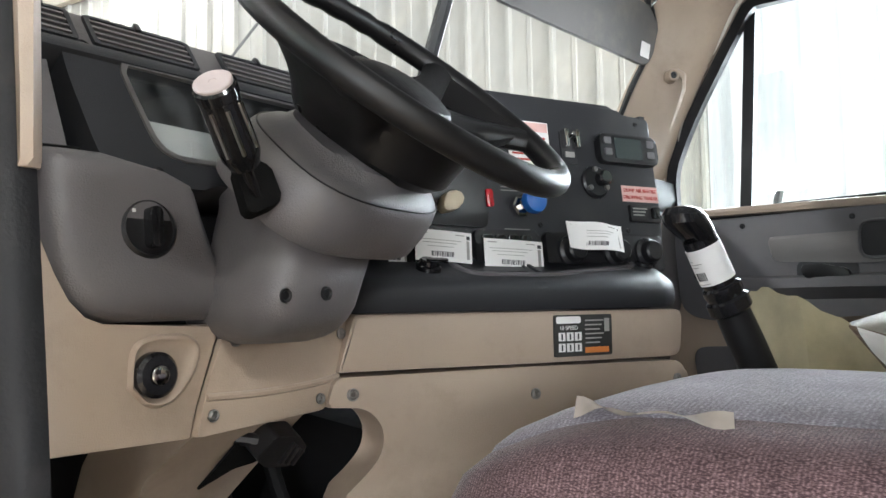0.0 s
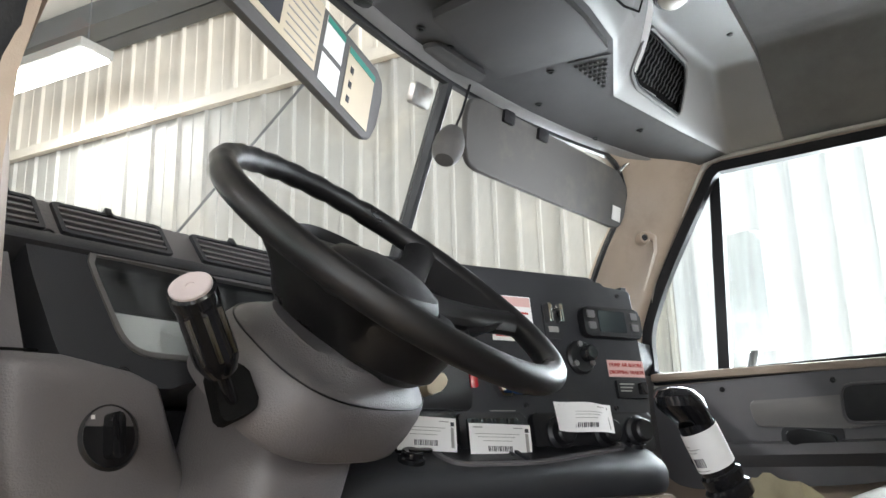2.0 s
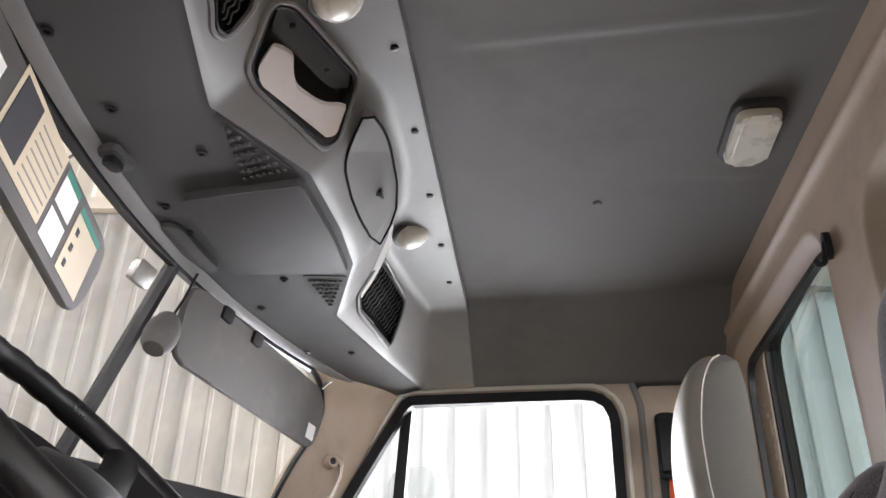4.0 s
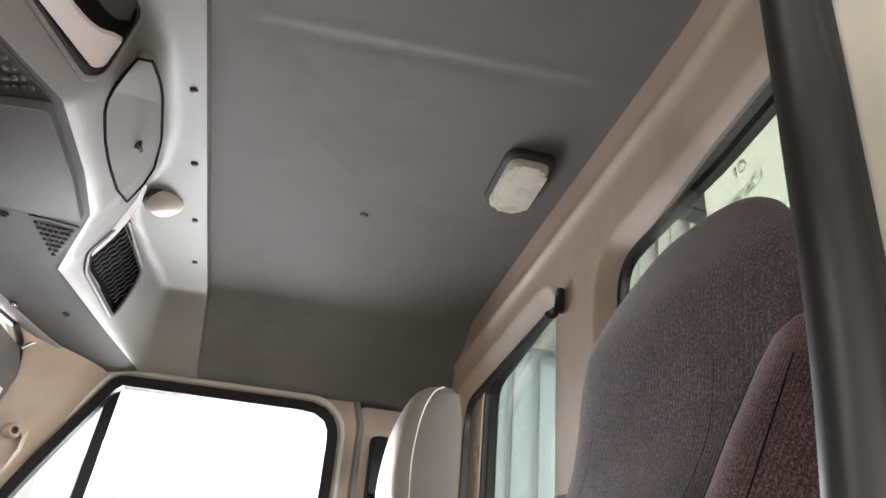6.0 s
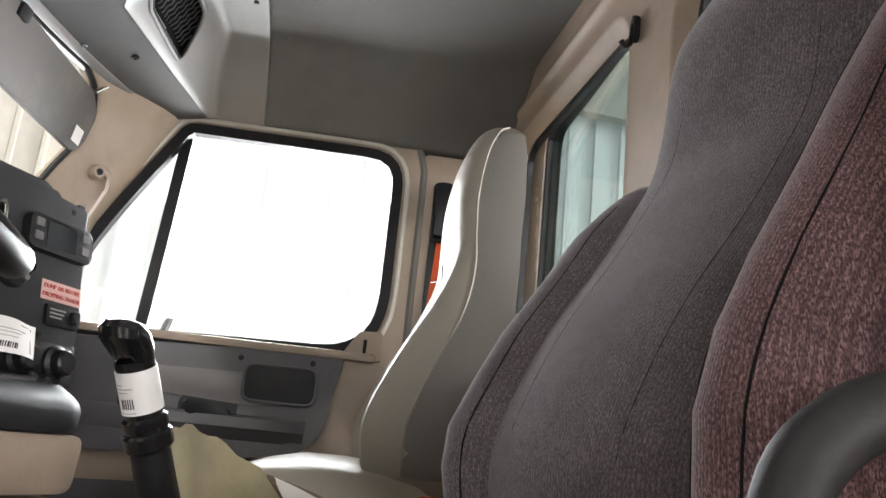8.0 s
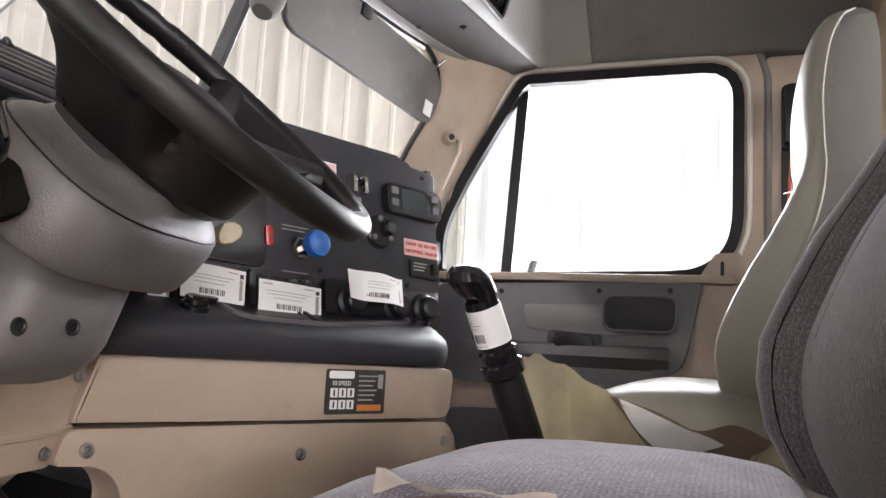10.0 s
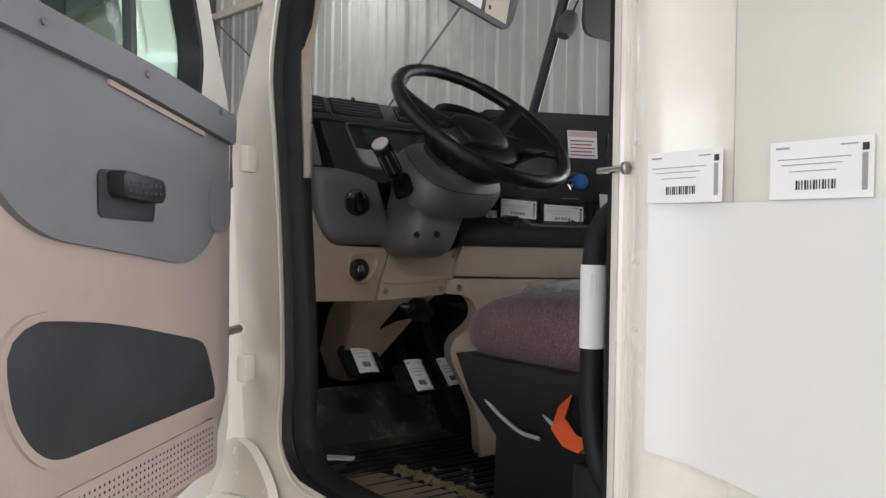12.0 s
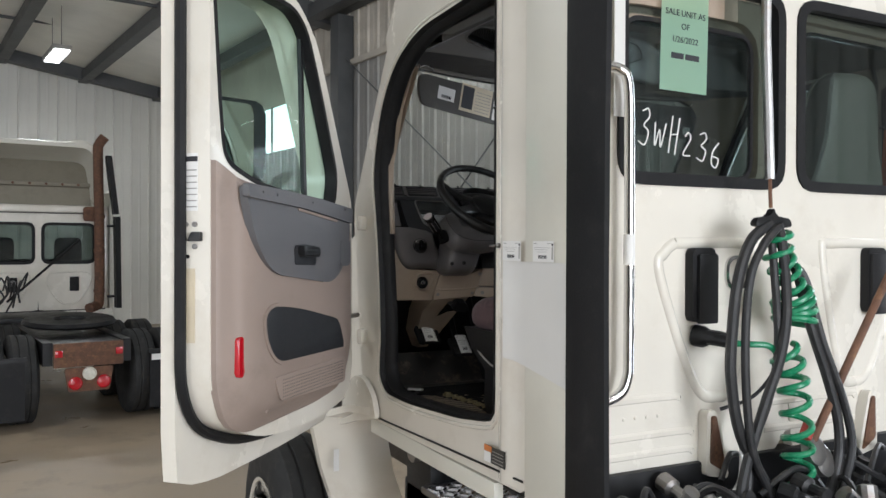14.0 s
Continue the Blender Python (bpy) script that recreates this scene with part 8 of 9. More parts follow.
part("rubber_edge", loft(B(), [[(XL - 0.006, -0.455, z), (XL - 0.010, -0.50, z), (XL + 0.012, -0.60 - 0.008 * math.sin(z * 2.3), z), (XL + 0.028, -0.60 - 0.008 * math.sin(z * 2.3), z), (XL + 0.02, -0.455, z)] for z in (1.28, 1.6, 2.0, 2.4, 2.8, 3.15)]), M_RUBBER, fair, "black rubber flap")
bm = B()
rows = []
for y, x, zb in ((-0.150, XL - 0.0175, 1.758), (-0.162, XL - 0.0155, 1.756), (-0.175, XL - 0.0125, 1.755), (-0.20, XL - 0.0065, 1.752), (-0.25, XL - 0.0055, 1.745), (-0.455, XL - 0.0065, 1.71)):
    rows.append([(x, y, zb), (x, y, 2.045)])
loft(bm, rows, False, False)
part("film", bm, M_FILM, fair, "clean white film patch")
paper_tag((XL - 0.0165, -0.198, 2.075), (0, -1, 0), (0, 0, 1), 0.100, 0.058, "white barcode part tag on the door pillar")
paper_tag((XL - 0.0075, -0.350, 2.075), (0, -1, 0), (0, 0, 1), 0.104, 0.058, "white barcode part tag on the fairing")
part("striker", tube(B(), [(XL - 0.012, -0.105, 2.091), (XL - 0.014, -0.068, 2.089)], 0.0042, 10), M_CHROME, cab, "polished latch striker pin")
part("striker_base", lathe(B(), [(0.008, 0), (0.008, 0.005), (0.005, 0.007), (0.001, 0.007)], frame_of((XL - 0.010, -0.106, 2.091), (0, 0, 1), (1, 0, 0)) @ Matrix.Rotation(math.pi, 4, "X"), 14), M_STEEL, cab)
screws(cab, [(XL - 0.0130, -0.130, z) for z in (2.30, 2.118, 1.977, 1.898, 1.66, 2.52)], (-1, 0, 0), 0.004, M_FAIR)
part("sill_flange", box(B(), XL - 0.004, XL + 0.03, -0.08, 0.95, 1.30, 1.36, 0.006), M_FAIR, cab)
part("sill_seam", tube(B(), [(XL - 0.002, 0.87, 1.374), (XL - 0.002, 0.28, 1.392), (XL - 0.002, -0.24, 1.406)], 0.004, 6), M_BLACK, cab)
wlab = part("step_label", slab(B(), rect(-0.165, -0.045, 1.425, 1.476), XL - 0.019, XL - 0.016, SIDEL), M_TAG, cab, "black warning label with an orange corner")
part("label_corner", slab(B(), rect(-0.09, -0.045, 1.458, 1.476), XL - 0.020, XL - 0.019, SIDEL), M_ORPRINT, wlab)
part("label_panel", slab(B(), rect(-0.085, -0.045, 1.425, 1.457), XL - 0.020, XL - 0.019, SIDEL), M_PAPER, wlab)
for k in range(4):
    part("print_line", slab(B(), rect(-0.158, -0.095, 1.432 + 0.01 * k, 1.4345 + 0.01 * k), XL - 0.020, XL - 0.019, SIDEL), M_PRINTGREY, wlab)
# rear wall pressings, vents, rail, brackets
for sx in (1, -1):
    X = lambda x: x if sx > 0 else 2 * CX - x
    pts = [(0.90, 2.10), (1.20, 2.10), (1.25, 2.06), (1.16, 1.66), (1.08, 1.60), (0.98, 1.66), (0.84, 2.0), (0.86, 2.07)]
    part("pressing", tube(B(), smooth_path([(X(x), -0.2595, z) for x, z in pts + pts[:1]], 5), 0.022, 12), M_WHITE, cab)
    vt = part("air_vent", slab(B(), rect(min(X(0.945), X(1.045)), max(X(0.945), X(1.045)), 1.85, 2.085, 0.02, 4), -0.305, -0.268, REAR, 0.008, 3), M_RUBBER, cab, "black rubber air vent")
    part("flap", slab(B(), rect(min(X(0.962), X(1.04)), max(X(0.962), X(1.04)), 1.845, 2.065, 0.006), -0.318, -0.304, REAR, 0.004), M_BLACK, vt)
    br = thing("cab_bracket", (X(1.03), -0.30, 1.38), "rusty cream cab support bracket", "bracket", "cab support brackets")
    part("plate", slab(B(), fillet([(X(1.0), 1.36), (X(1.10), 1.34), (X(1.075), 1.46), (X(1.045), 1.565), (X(1.005), 1.565)], 0.014), -0.31, -0.272, REAR, 0.006), M_WHITE, br)
    part("rust_face", slab(B(), fillet([(X(1.015), 1.40), (X(1.085), 1.36), (X(1.06), 1.46), (X(1.038), 1.55), (X(1.02), 1.55)], 0.01), -0.316, -0.309, REAR, 0.002), M_RUST, br)
part("badge_ring", ring(B(), rect(1.115, 1.215, 1.945, 2.06, 0.049, 6), rect(1.128, 1.202, 1.958, 2.047, 0.036, 6), -0.279, -0.268, REAR), M_CHROME, cab)
for k in range(4):
    part("rivet", lathe(B(), [(0.006, 0), (0.005, 0.003), (0.001, 0.004)], frame_of((0.70 + 0.045 * k, -0.2695, 1.56), (1, 0, 0), (0, 0, 1)), 8), M_WHITE, cab)
for z, x0, x1 in ((1.615, 0.60, 0.92), (1.502, 0.60, 0.97), (1.444, 0.60, 0.97), (1.56, 1.30, 1.75), (1.47, 1.30, 1.75)):
    part("swage", tube(B(), smooth_path([(x0, -0.2545, z), (x1 - 0.02, -0.2545, z), (x1, -0.2545, z - 0.015)], 4), 0.0205, 10), M_WHITE, cab)
rail = thing("rear_grab_rail", (0.69, -0.33, 1.62), "polished grab rail on the rear cab corner", "grab rail")
part("rail", tube(B(), smooth_path([(0.58, -0.30, 2.62), (0.63, -0.33, 2.61), (0.66, -0.335, 2.56), (0.665, -0.335, 2.3), (0.665, -0.335, 1.8), (0.66, -0.335, 1.70), (0.63, -0.33, 1.65), (0.56, -0.30, 1.62)], 6), 0.016, 12), M_CHROME, rail)
part("tag", lathe(B(), [(0.0163, -0.045), (0.0172, -0.045), (0.0172, 0.045), (0.0163, 0.045)], Matrix.Translation((0.665, -0.335, 2.08)), 16), M_PAPER, rail, "white tag round the rail")
# paper and marking on the rear window
note = thing("window_note", (0.95, -0.284, 2.6), "mint-green sale notice taped to the rear window", "paper")
nm = frame_of((0.925, -0.284, 2.735), (1, 0.0, -0.03), (0.03, 0, 1))
bm = B()
loft(bm, [[nm @ Vector((u, v + 0.01 * u, 0.0006 * math.sin(30 * u + 9 * v))) for u in (-0.098, -0.05, 0.0, 0.05, 0.096)] for v in (-0.16, -0.08, 0.0, 0.08, 0.158)], False, False)
part("sheet", bm, M_MINT, note)
for txt, v in (("SALE UNIT AS", 0.085), ("OF", 0.044), ("1/26/2022", 0.002)):
    lettering("writing", txt, 0.027, nm @ Matrix.Translation((0.0, v, 0.0014)), M_INK, note, 0.0004)
for k in range(2):
    part("print_bar", slab(B(), rect(-0.055 + 0.058 * k, -0.005 + 0.065 * k, -0.058, -0.040), 0.001, 0.0018, nm), M_INK, note)
STROKES = {"3": [[(0.1, 0.9), (0.45, 1.0), (0.6, 0.8), (0.3, 0.55), (0.65, 0.4), (0.5, 0.05), (0.05, 0.1)]], "W": [[(0, 0.7), (0.15, 0.1), (0.35, 0.55), (0.55, 0.1), (0.75, 0.75)]],
           "H": [[(0.1, 1.0), (0.1, 0.0)], [(0.1, 0.5), (0.55, 0.55)], [(0.6, 1.0), (0.55, 0.0)]], "2": [[(0.1, 0.7), (0.3, 0.85), (0.5, 0.65), (0.1, 0.1), (0.6, 0.1)]],
           "6": [[(0.5, 0.8), (0.15, 0.45), (0.15, 0.05), (0.5, -0.05), (0.6, 0.25), (0.2, 0.3)]]}
mk = thing("window_marking", (0.94, -0.282, 2.43), "hand-painted white stock number on the rear window", "marking")
mkm = frame_of((0.745, -0.2825, 2.455), (1, 0, -0.16), (0.12, 0, 1))
for k, ch in enumerate("3WH236"):
    for st in STROKES[ch]:
        part("stroke", tube(B(), smooth_path([mkm @ Vector((0.060 * k + 0.058 * x, -0.055 + (0.118 if k < 3 else 0.095) * y, 0)) for x, y in st], 5), 0.0025, 5), M_PAPER, mk)
solo("window_tape", slab(B(), rect(0.645, 0.685, 2.48, 2.85), -0.288, -0.284, REAR), M_FILM, "strip of white tape beside the rear window", "tape")
# pogo pole, hose hanger and lines
pogo = thing("hose_pole", (1.15, -0.45, 2.2), "dull steel spring pole carrying the air lines", "pole")
part("spring", tube(B(), [(1.135 + 0.012 * 0, -0.42, 3.3), (1.13, -0.42, 2.75), (1.140, -0.43, 2.30)], 0.015, 10), M_STEEL, pogo)
part("chain", tube(B(), [(1.140, -0.43, 2.30), (1.138, -0.435, 2.21)], 0.006, 6), M_RUST, pogo)
part("hanger", slab(B(), fillet([(-0.08, -0.01), (-0.03, -0.02), (0.03, -0.02), (0.08, -0.012), (0.07, 0.012), (0.01, 0.02), (0.0, 0.045), (-0.015, 0.02), (-0.07, 0.012)], 0.006), -0.012, 0.012, frame_of((1.135, -0.44, 2.165), (1, 0, 0), (0, 0, 1)), 0.004), M_BLACK, pogo, "black hose hanger")


def line(name, pts, r, material, label, n=8, group=""):
    return solo(name, tube(B(), smooth_path(pts, n), r, 10), material, label, "hose", group)


for pts, r in (([(1.12, -0.45, 2.16), (1.04, -0.45, 2.11), (0.98, -0.455, 1.99), (0.955, -0.455, 1.81), (0.955, -0.455, 1.685), (0.994, -0.455, 1.522), (1.10, -0.455, 1.365), (1.17, -0.47, 1.25)], 0.017),
               ([(1.13, -0.47, 2.15), (1.06, -0.475, 2.09), (1.0, -0.48, 1.98), (0.985, -0.48, 1.75), (1.012, -0.48, 1.50), (1.08, -0.48, 1.36), (1.13, -0.50, 1.25)], 0.013),
               ([(1.14, -0.46, 2.16), (1.165, -0.46, 2.08), (1.183, -0.46, 1.89), (1.15, -0.465, 1.747), (1.085, -0.465, 1.608), (1.008, -0.465, 1.427), (0.96, -0.48, 1.30)], 0.016),
               ([(1.13, -0.44, 2.14), (1.148, -0.44, 2.03), (1.168, -0.44, 1.77), (1.125, -0.44, 1.605), (1.059, -0.44, 1.468), (1.02, -0.46, 1.30)], 0.013),
               ([(1.22, -0.41, 2.05), (1.259, -0.43, 2.016), (1.303, -0.45, 1.837), (1.378, -0.455, 1.663), (1.424, -0.46, 1.518), (1.425, -0.46, 1.396), (1.36, -0.47, 1.28)], 0.016),
               ([(1.24, -0.42, 2.04), (1.287, -0.44, 1.986), (1.347, -0.46, 1.785), (1.438, -0.465, 1.598), (1.478, -0.47, 1.452), (1.45, -0.47, 1.34), (1.38, -0.48, 1.25)], 0.014)):
    line("air_hose", pts, r, M_HOSE, "thick black rubber air hose hung in a loop", group="black air hoses")


def coil(pts, r_big, r, turns, name, label):
    path = smooth_path(pts, 24)
    n, out = len(path) - 1, []
    steps = int(turns * 14)
    for k in range(steps + 1):
        f = k / steps * n
        i = min(int(f), n - 1)
        p = path[i].lerp(path[i + 1], f - i)
        d = (path[i + 1] - path[i]).normalized()
        a = d.cross(Vector((0, 1, 0.2))).normalized()
        b = d.cross(a)
        t = 2 * math.pi * turns * k / steps
        out.append(p + (a * math.cos(t) + b * math.sin(t)) * r_big)
    return solo(name, tube(B(), out, r, 8), M_GREEN, label, "hose", "green coiled lines")


coil([(1.17, -0.43, 2.13), (1.18, -0.43, 2.06), (1.215, -0.43, 2.0), (1.245, -0.43, 1.93)], 0.042, 0.010, 5, "coil_hose", "green coiled air line")
coil([(1.235, -0.43, 1.94), (1.255, -0.43, 1.89), (1.25, -0.43, 1.845)], 0.060, 0.011, 4, "coil_hose", "green coiled air line")
coil([(1.19, -0.44, 1.77), (1.215, -0.45, 1.70), (1.221, -0.46, 1.616), (1.236, -0.46, 1.497), (1.238, -0.46, 1.40), (1.238, -0.47, 1.22)], 0.043, 0.0105, 7.5, "coil_hose", "green coiled air line")
line("plug_cable", [(1.0, -0.33, 1.79), (1.08, -0.40, 1.785), (1.14, -0.43, 1.78), (1.19, -0.43, 1.74)], 0.010, M_GREEN, "green electrical line from the plug")
pg = thing("cable_plug", (0.99, -0.31, 1.80), "black trailer plug in its socket", "plug")
part("socket", lathe(B(), [(0.035, 0), (0.035, 0.03), (0.028, 0.045), (0.022, 0.05), (0.020, 0.10), (0.012, 0.12)], frame_of((0.985, -0.272, 1.805), (0.3, 0.0, 1), (0.8, 0.3, 0)) @ Matrix.Rotation(math.pi, 4, "X"), 16), M_BLACK, pg)
part("body", tube(B(), [(0.985, -0.30, 1.805), (1.02, -0.34, 1.80), (1.05, -0.37, 1.79)], 0.024, 10), M_BLACK, pg)
line("white_cable", [(1.07, -0.36, 1.53), (1.08, -0.38, 1.45), (1.05, -0.40, 1.36), (0.98, -0.42, 1.33), (0.90, -0.42, 1.32)], 0.008, M_FILM, "pale grey cable under the cab")
line("rust_pipe", [(1.315, -0.45, 1.468), (1.50, -0.45, 1.73), (1.70, -0.45, 2.01)], 0.013, M_RUST, "rusty slanted steel pipe")
line("black_cable", [(1.05, -0.32, 1.57), (1.15, -0.36, 1.61), (1.2, -0.40, 1.70), (1.22, -0.40, 1.80)], 0.006, M_HOSE, "thin black cable on the cab wall")
chs = thing("chassis", (CX, 0.3, 1.0), "dark greasy chassis rails with valves and lines below the cab", "chassis")
for x in (0.98, 1.86):
    part("rail", box(B(), x - 0.04, x + 0.04, -6.0, 3.2, 0.85, 1.12, 0.01), M_BLACK, chs)
part("crossmember", box(B(), 0.45, 2.4, -0.95, -0.24, 1.02, 1.24, 0.02), M_BLACK, chs)
part("deck_plate", box(B(), 0.9, 2.4, -1.5, -0.95, 1.12, 1.18, 0.01), M_BLACK, chs)
part("cab_mount", box(B(), 0.55, 2.35, -0.29, -0.20, 1.24, 1.40, 0.01), M_BLACK, chs)
random.seed(9)
for k in range(34):
    x, y, z = random.uniform(0.58, 1.95), random.uniform(-0.66, -0.34), random.uniform(1.24, 1.36)
    mv = Matrix.Translation((x, y, z)) @ Euler((random.uniform(0, 3), random.uniform(0, 3), 0)).to_matrix().to_4x4()
    part("valve", lathe(B(), [(0.015, -0.05), (0.03, -0.045), (0.03, 0.0), (0.018, 0.01), (0.018, 0.05), (0.024, 0.05), (0.024, 0.065), (0.008, 0.065)], mv, 10), (M_STEEL, M_BLACK, M_HOSE)[k % 3], chs)
for k in range(30):
    a = Vector((random.uniform(0.55, 2.0), random.uniform(-0.65, -0.32), random.uniform(1.24, 1.37)))
    b = a + Vector((random.uniform(-0.3, 0.3), random.uniform(-0.2, 0.1), random.uniform(-0.1, 0.05)))
    part("line", tube(B(), smooth_path([a, a.lerp(b, 0.4) + Vector((0, 0, 0.05)), b], 6), 0.01, 6), M_HOSE, chs)
part("red_valve", lathe(B(), [(0.012, -0.02), (0.02, -0.015), (0.02, 0.03), (0.01, 0.04)], Matrix.Translation((1.275, -0.46, 1.50)) @ Matrix.Rotation(0.5, 4, "Y"), 12), M_REDINK, chs, "red glad-hand valve")
for x, z in ((1.32, 1.44), (1.36, 1.40)):
    part("gladhand", lathe(B(), [(0.01, -0.015), (0.05, -0.012), (0.052, 0.012), (0.03, 0.02), (0.001, 0.02)], Matrix.Translation((x, -0.45, z)) @ Euler((1.2, 0.5, 0)).to_matrix().to_4x4(), 16), M_STEEL, chs, "scuffed glad-hand coupling")
# step, tank and front wheel
stp = thing("cab_step", (0.50, 0.25, 0.9), "bright chequered step over a battery box", "step")
part("tread", box(B(), 0.38, 0.66, -0.35, 0.50, 1.165, 1.19, 0.006), M_STEEL, stp)
for i in range(20):
    for j in range(7):
        part("tread_lug", box(B(), -0.016, 0.016, -0.004, 0.004, 0, 0.004, m=Matrix.Translation((0.40 + 0.038 * j, -0.32 + 0.041 * i, 1.19)) @ Matrix.Rotation(radians(45 if (i + j) % 2 else -45), 4, "Z")), M_CHROME, stp)
part("box", box(B(), 0.42, 0.85, -0.35, 0.75, 0.55, 1.165, 0.02), M_BLACK, stp)
part("hanger", box(B(), 0.42, 0.55, 0.50, 0.72, 1.05, 1.34, 0.006), M_BLACK, stp)
part("bolt", lathe(B(), [(0.035, 0), (0.035, 0.03), (0.02, 0.04), (0.001, 0.04)], frame_of((0.42, 0.608, 1.285), (0, -1, 0), (0, 0, 1)), 12), M_STEEL, stp)
fen = thing("hood_fender", (0.36, 1.3, 1.0), "cream-white rear edge of the hood and wheel arch", "fender")
part("hood_side", slab(B(), fillet([(1.02, 1.36), (1.6, 1.32), (2.6, 1.35), (2.9, 1.5), (2.6, 1.85), (1.4, 2.1), (1.12, 2.2)], 0.04), 0.42, 0.46, SIDEL, 0.01), M_WHITE, fen)
part("hood_top", loft(B(), [[(x, 1.32, 2.12), (x, 2.0, 2.0), (x, 2.85, 1.75), (x, 2.85, 1.6), (x, 1.32, 2.0)] for x in (0.46, 0.8, CX, 2.0, 2.37)]), M_WHITE, fen)
part("flare_side", slab(B(), fillet([(1.33, 1.25), (1.12, 1.52), (0.97, 1.53), (0.86, 1.455), (0.835, 1.378), (1.05, 1.33)], [0.02, 0.08, 0.08, 0.06, 0.02, 0.05], 4), 0.33, 0.352, SIDEL, 0.008), M_WHITE, fen)
rows = []
for z, x0, x1, y in ((1.34, 0.25, 0.56, 1.20), (1.30, 0.235, 0.56, 1.255), (1.24, 0.24, 0.57, 1.285), (1.05, 0.285, 0.61, 1.30), (0.87, 0.35, 0.68, 1.33), (0.62, 0.40, 0.72, 1.38)):
    n = []
    for k in range(9):
        f = k / 8
        n.append((x0 + (x1 - x0) * f, y - 0.035 * math.sin(math.pi * f) + 0.09 * (1 - f) ** 4, z - 0.03 * f))
    rows.append(n + [(x1, y + 0.06, z - 0.03), (x0, y + 0.15, z)])
part("flare_panel", loft(B(), rows), M_WHITE, fen, "white flared fender end")
part("flare_shelf", loft(B(), [[(0.335, 0.86, 1.42), (0.45, 0.86, 1.40), (0.45, 0.86, 1.37), (0.335, 0.86, 1.385)], [(0.30, 1.06, 1.40), (0.56, 1.05, 1.36), (0.56, 1.05, 1.33), (0.30, 1.06, 1.37)], [(0.25, 1.22, 1.35), (0.57, 1.20, 1.31), (0.57, 1.20, 1.28), (0.25, 1.22, 1.32)]]), M_WHITE, fen)
part("flare_tag", slab(B(), rect(0.30, 0.325, 1.06, 1.16), -1.262, -1.258, Matrix(((1, 0, 0, 0), (0, 0, -1, 0), (0, 1, 0, 0), (0, 0, 0, 1)))), M_PAPER, fen, "small paper strip")


def truck_wheel(owner, x, y, r=0.50, w=0.28, face_dir=-1, label="black truck tyre on a white steel rim"):
    m = frame_of((x, y, r), (0, 1, 0), (0, 0, 1))
    if face_dir < 0:
        m = m @ Matrix.Rotation(math.pi, 4, "X")
    ty = part("wheel", lathe(B(), [(r * 0.56, -w / 2), (r * 0.75, -w / 2 - 0.01), (r * 0.93, -w / 2 + 0.01), (r, -w / 2 + 0.04), (r, -0.06), (r - 0.012, -0.055), (r - 0.012, -0.045), (r, -0.04), (r, 0.04), (r - 0.012, 0.045), (r - 0.012, 0.055), (r, 0.06),
                                    (r, w / 2 - 0.04), (r * 0.93, w / 2 - 0.01), (r * 0.75, w / 2 + 0.01), (r * 0.56, w / 2)], m, 48), M_TYRE, owner, label)
    part("rim", lathe(B(), [(r * 0.57, w / 2), (r * 0.59, w / 2 + 0.012), (r * 0.55, w / 2 + 0.008), (r * 0.52, w / 2 - 0.05), (r * 0.36, w / 2 - 0.03), (r * 0.30, w / 2 + 0.01), (r * 0.16, w / 2 + 0.03), (r * 0.14, w / 2 + 0.06), (0.001, w / 2 + 0.06)], m, 32), M_WHITE, ty)
    for k in range(10):
        a = 2 * math.pi * k / 10
        part("nut", lathe(B(), [(0.018, 0), (0.018, 0.03), (0.001, 0.03)], m @ Matrix.Translation((r * 0.29 * math.cos(a), r * 0.29 * math.sin(a), w / 2 + 0.01)), 6), M_STEEL, ty, smooth=False)


truck_wheel(cab, 0.34, 2.08, 0.52, 0.30)
truck_wheel(cab, 2.34, 2.08, 0.52, 0.28, 1)

# ---- the parked truck ahead ----
FX, FY0, YB = -0.50, 7.75, 12.0
ft = thing("parked_truck", (FX, 11.6, 0.0), "dirty white tractor unit parked ahead, seen from behind", "truck")
CW = FX + 0.06
FWIN = [rect(CW - 0.82, CW - 0.07, 1.76, 2.37, 0.10, 5), rect(CW + 0.07, CW + 0.82, 1.76, 2.37, 0.10, 5)]
for k, (x0, x1) in enumerate(((FX - 1.08, CW), (CW, FX + 1.10))):
    part("rear_panel", ring(B(), fillet([(x0, 1.0), (x1, 1.0), (x1, 2.66), (x0, 2.66)], [0.04, 0.04, 0.06, 0.06]), FWIN[k], YB, YB + 0.05, REAR), M_WHITE, ft, "dirty white rear cab panel")
    win = part("rear_window", slab(B(), offset_loop(FWIN[k], 0.006), YB + 0.004, YB + 0.012, REAR), G_TINT, ft, "dark tinted rear window")
    win.visible_shadow = False
    part("window_gasket", ring(B(), offset_loop(FWIN[k], -0.028), offset_loop(FWIN[k], 0.018), YB - 0.012, YB + 0.02, REAR), M_RUBBER, win)
for x in (FX - 1.08, FX + 1.06):
    part("cab_side", slab(B(), fillet([(YB + 0.04, 1.0), (YB + 2.1, 1.0), (YB + 2.1, 1.78), (YB + 1.75, 2.62), (YB + 0.04, 2.62)], 0.03), x, x + 0.04, SIDEL), M_WHITE, ft)
part("cab_roof", box(B(), FX - 1.08, FX + 1.10, YB + 0.02, YB + 1.8, 2.60, 2.68, 0.03), M_WHITE, ft)
part("cab_bulkhead", box(B(), FX - 1.04, FX + 1.06, YB + 2.06, YB + 2.12, 1.0, 1.78, 0.02), M_BLACK, ft)
part("cab_base", box(B(), FX - 1.04, FX + 1.06, YB + 0.04, YB + 2.1, 0.98, 1.04), M_BLACK, ft)
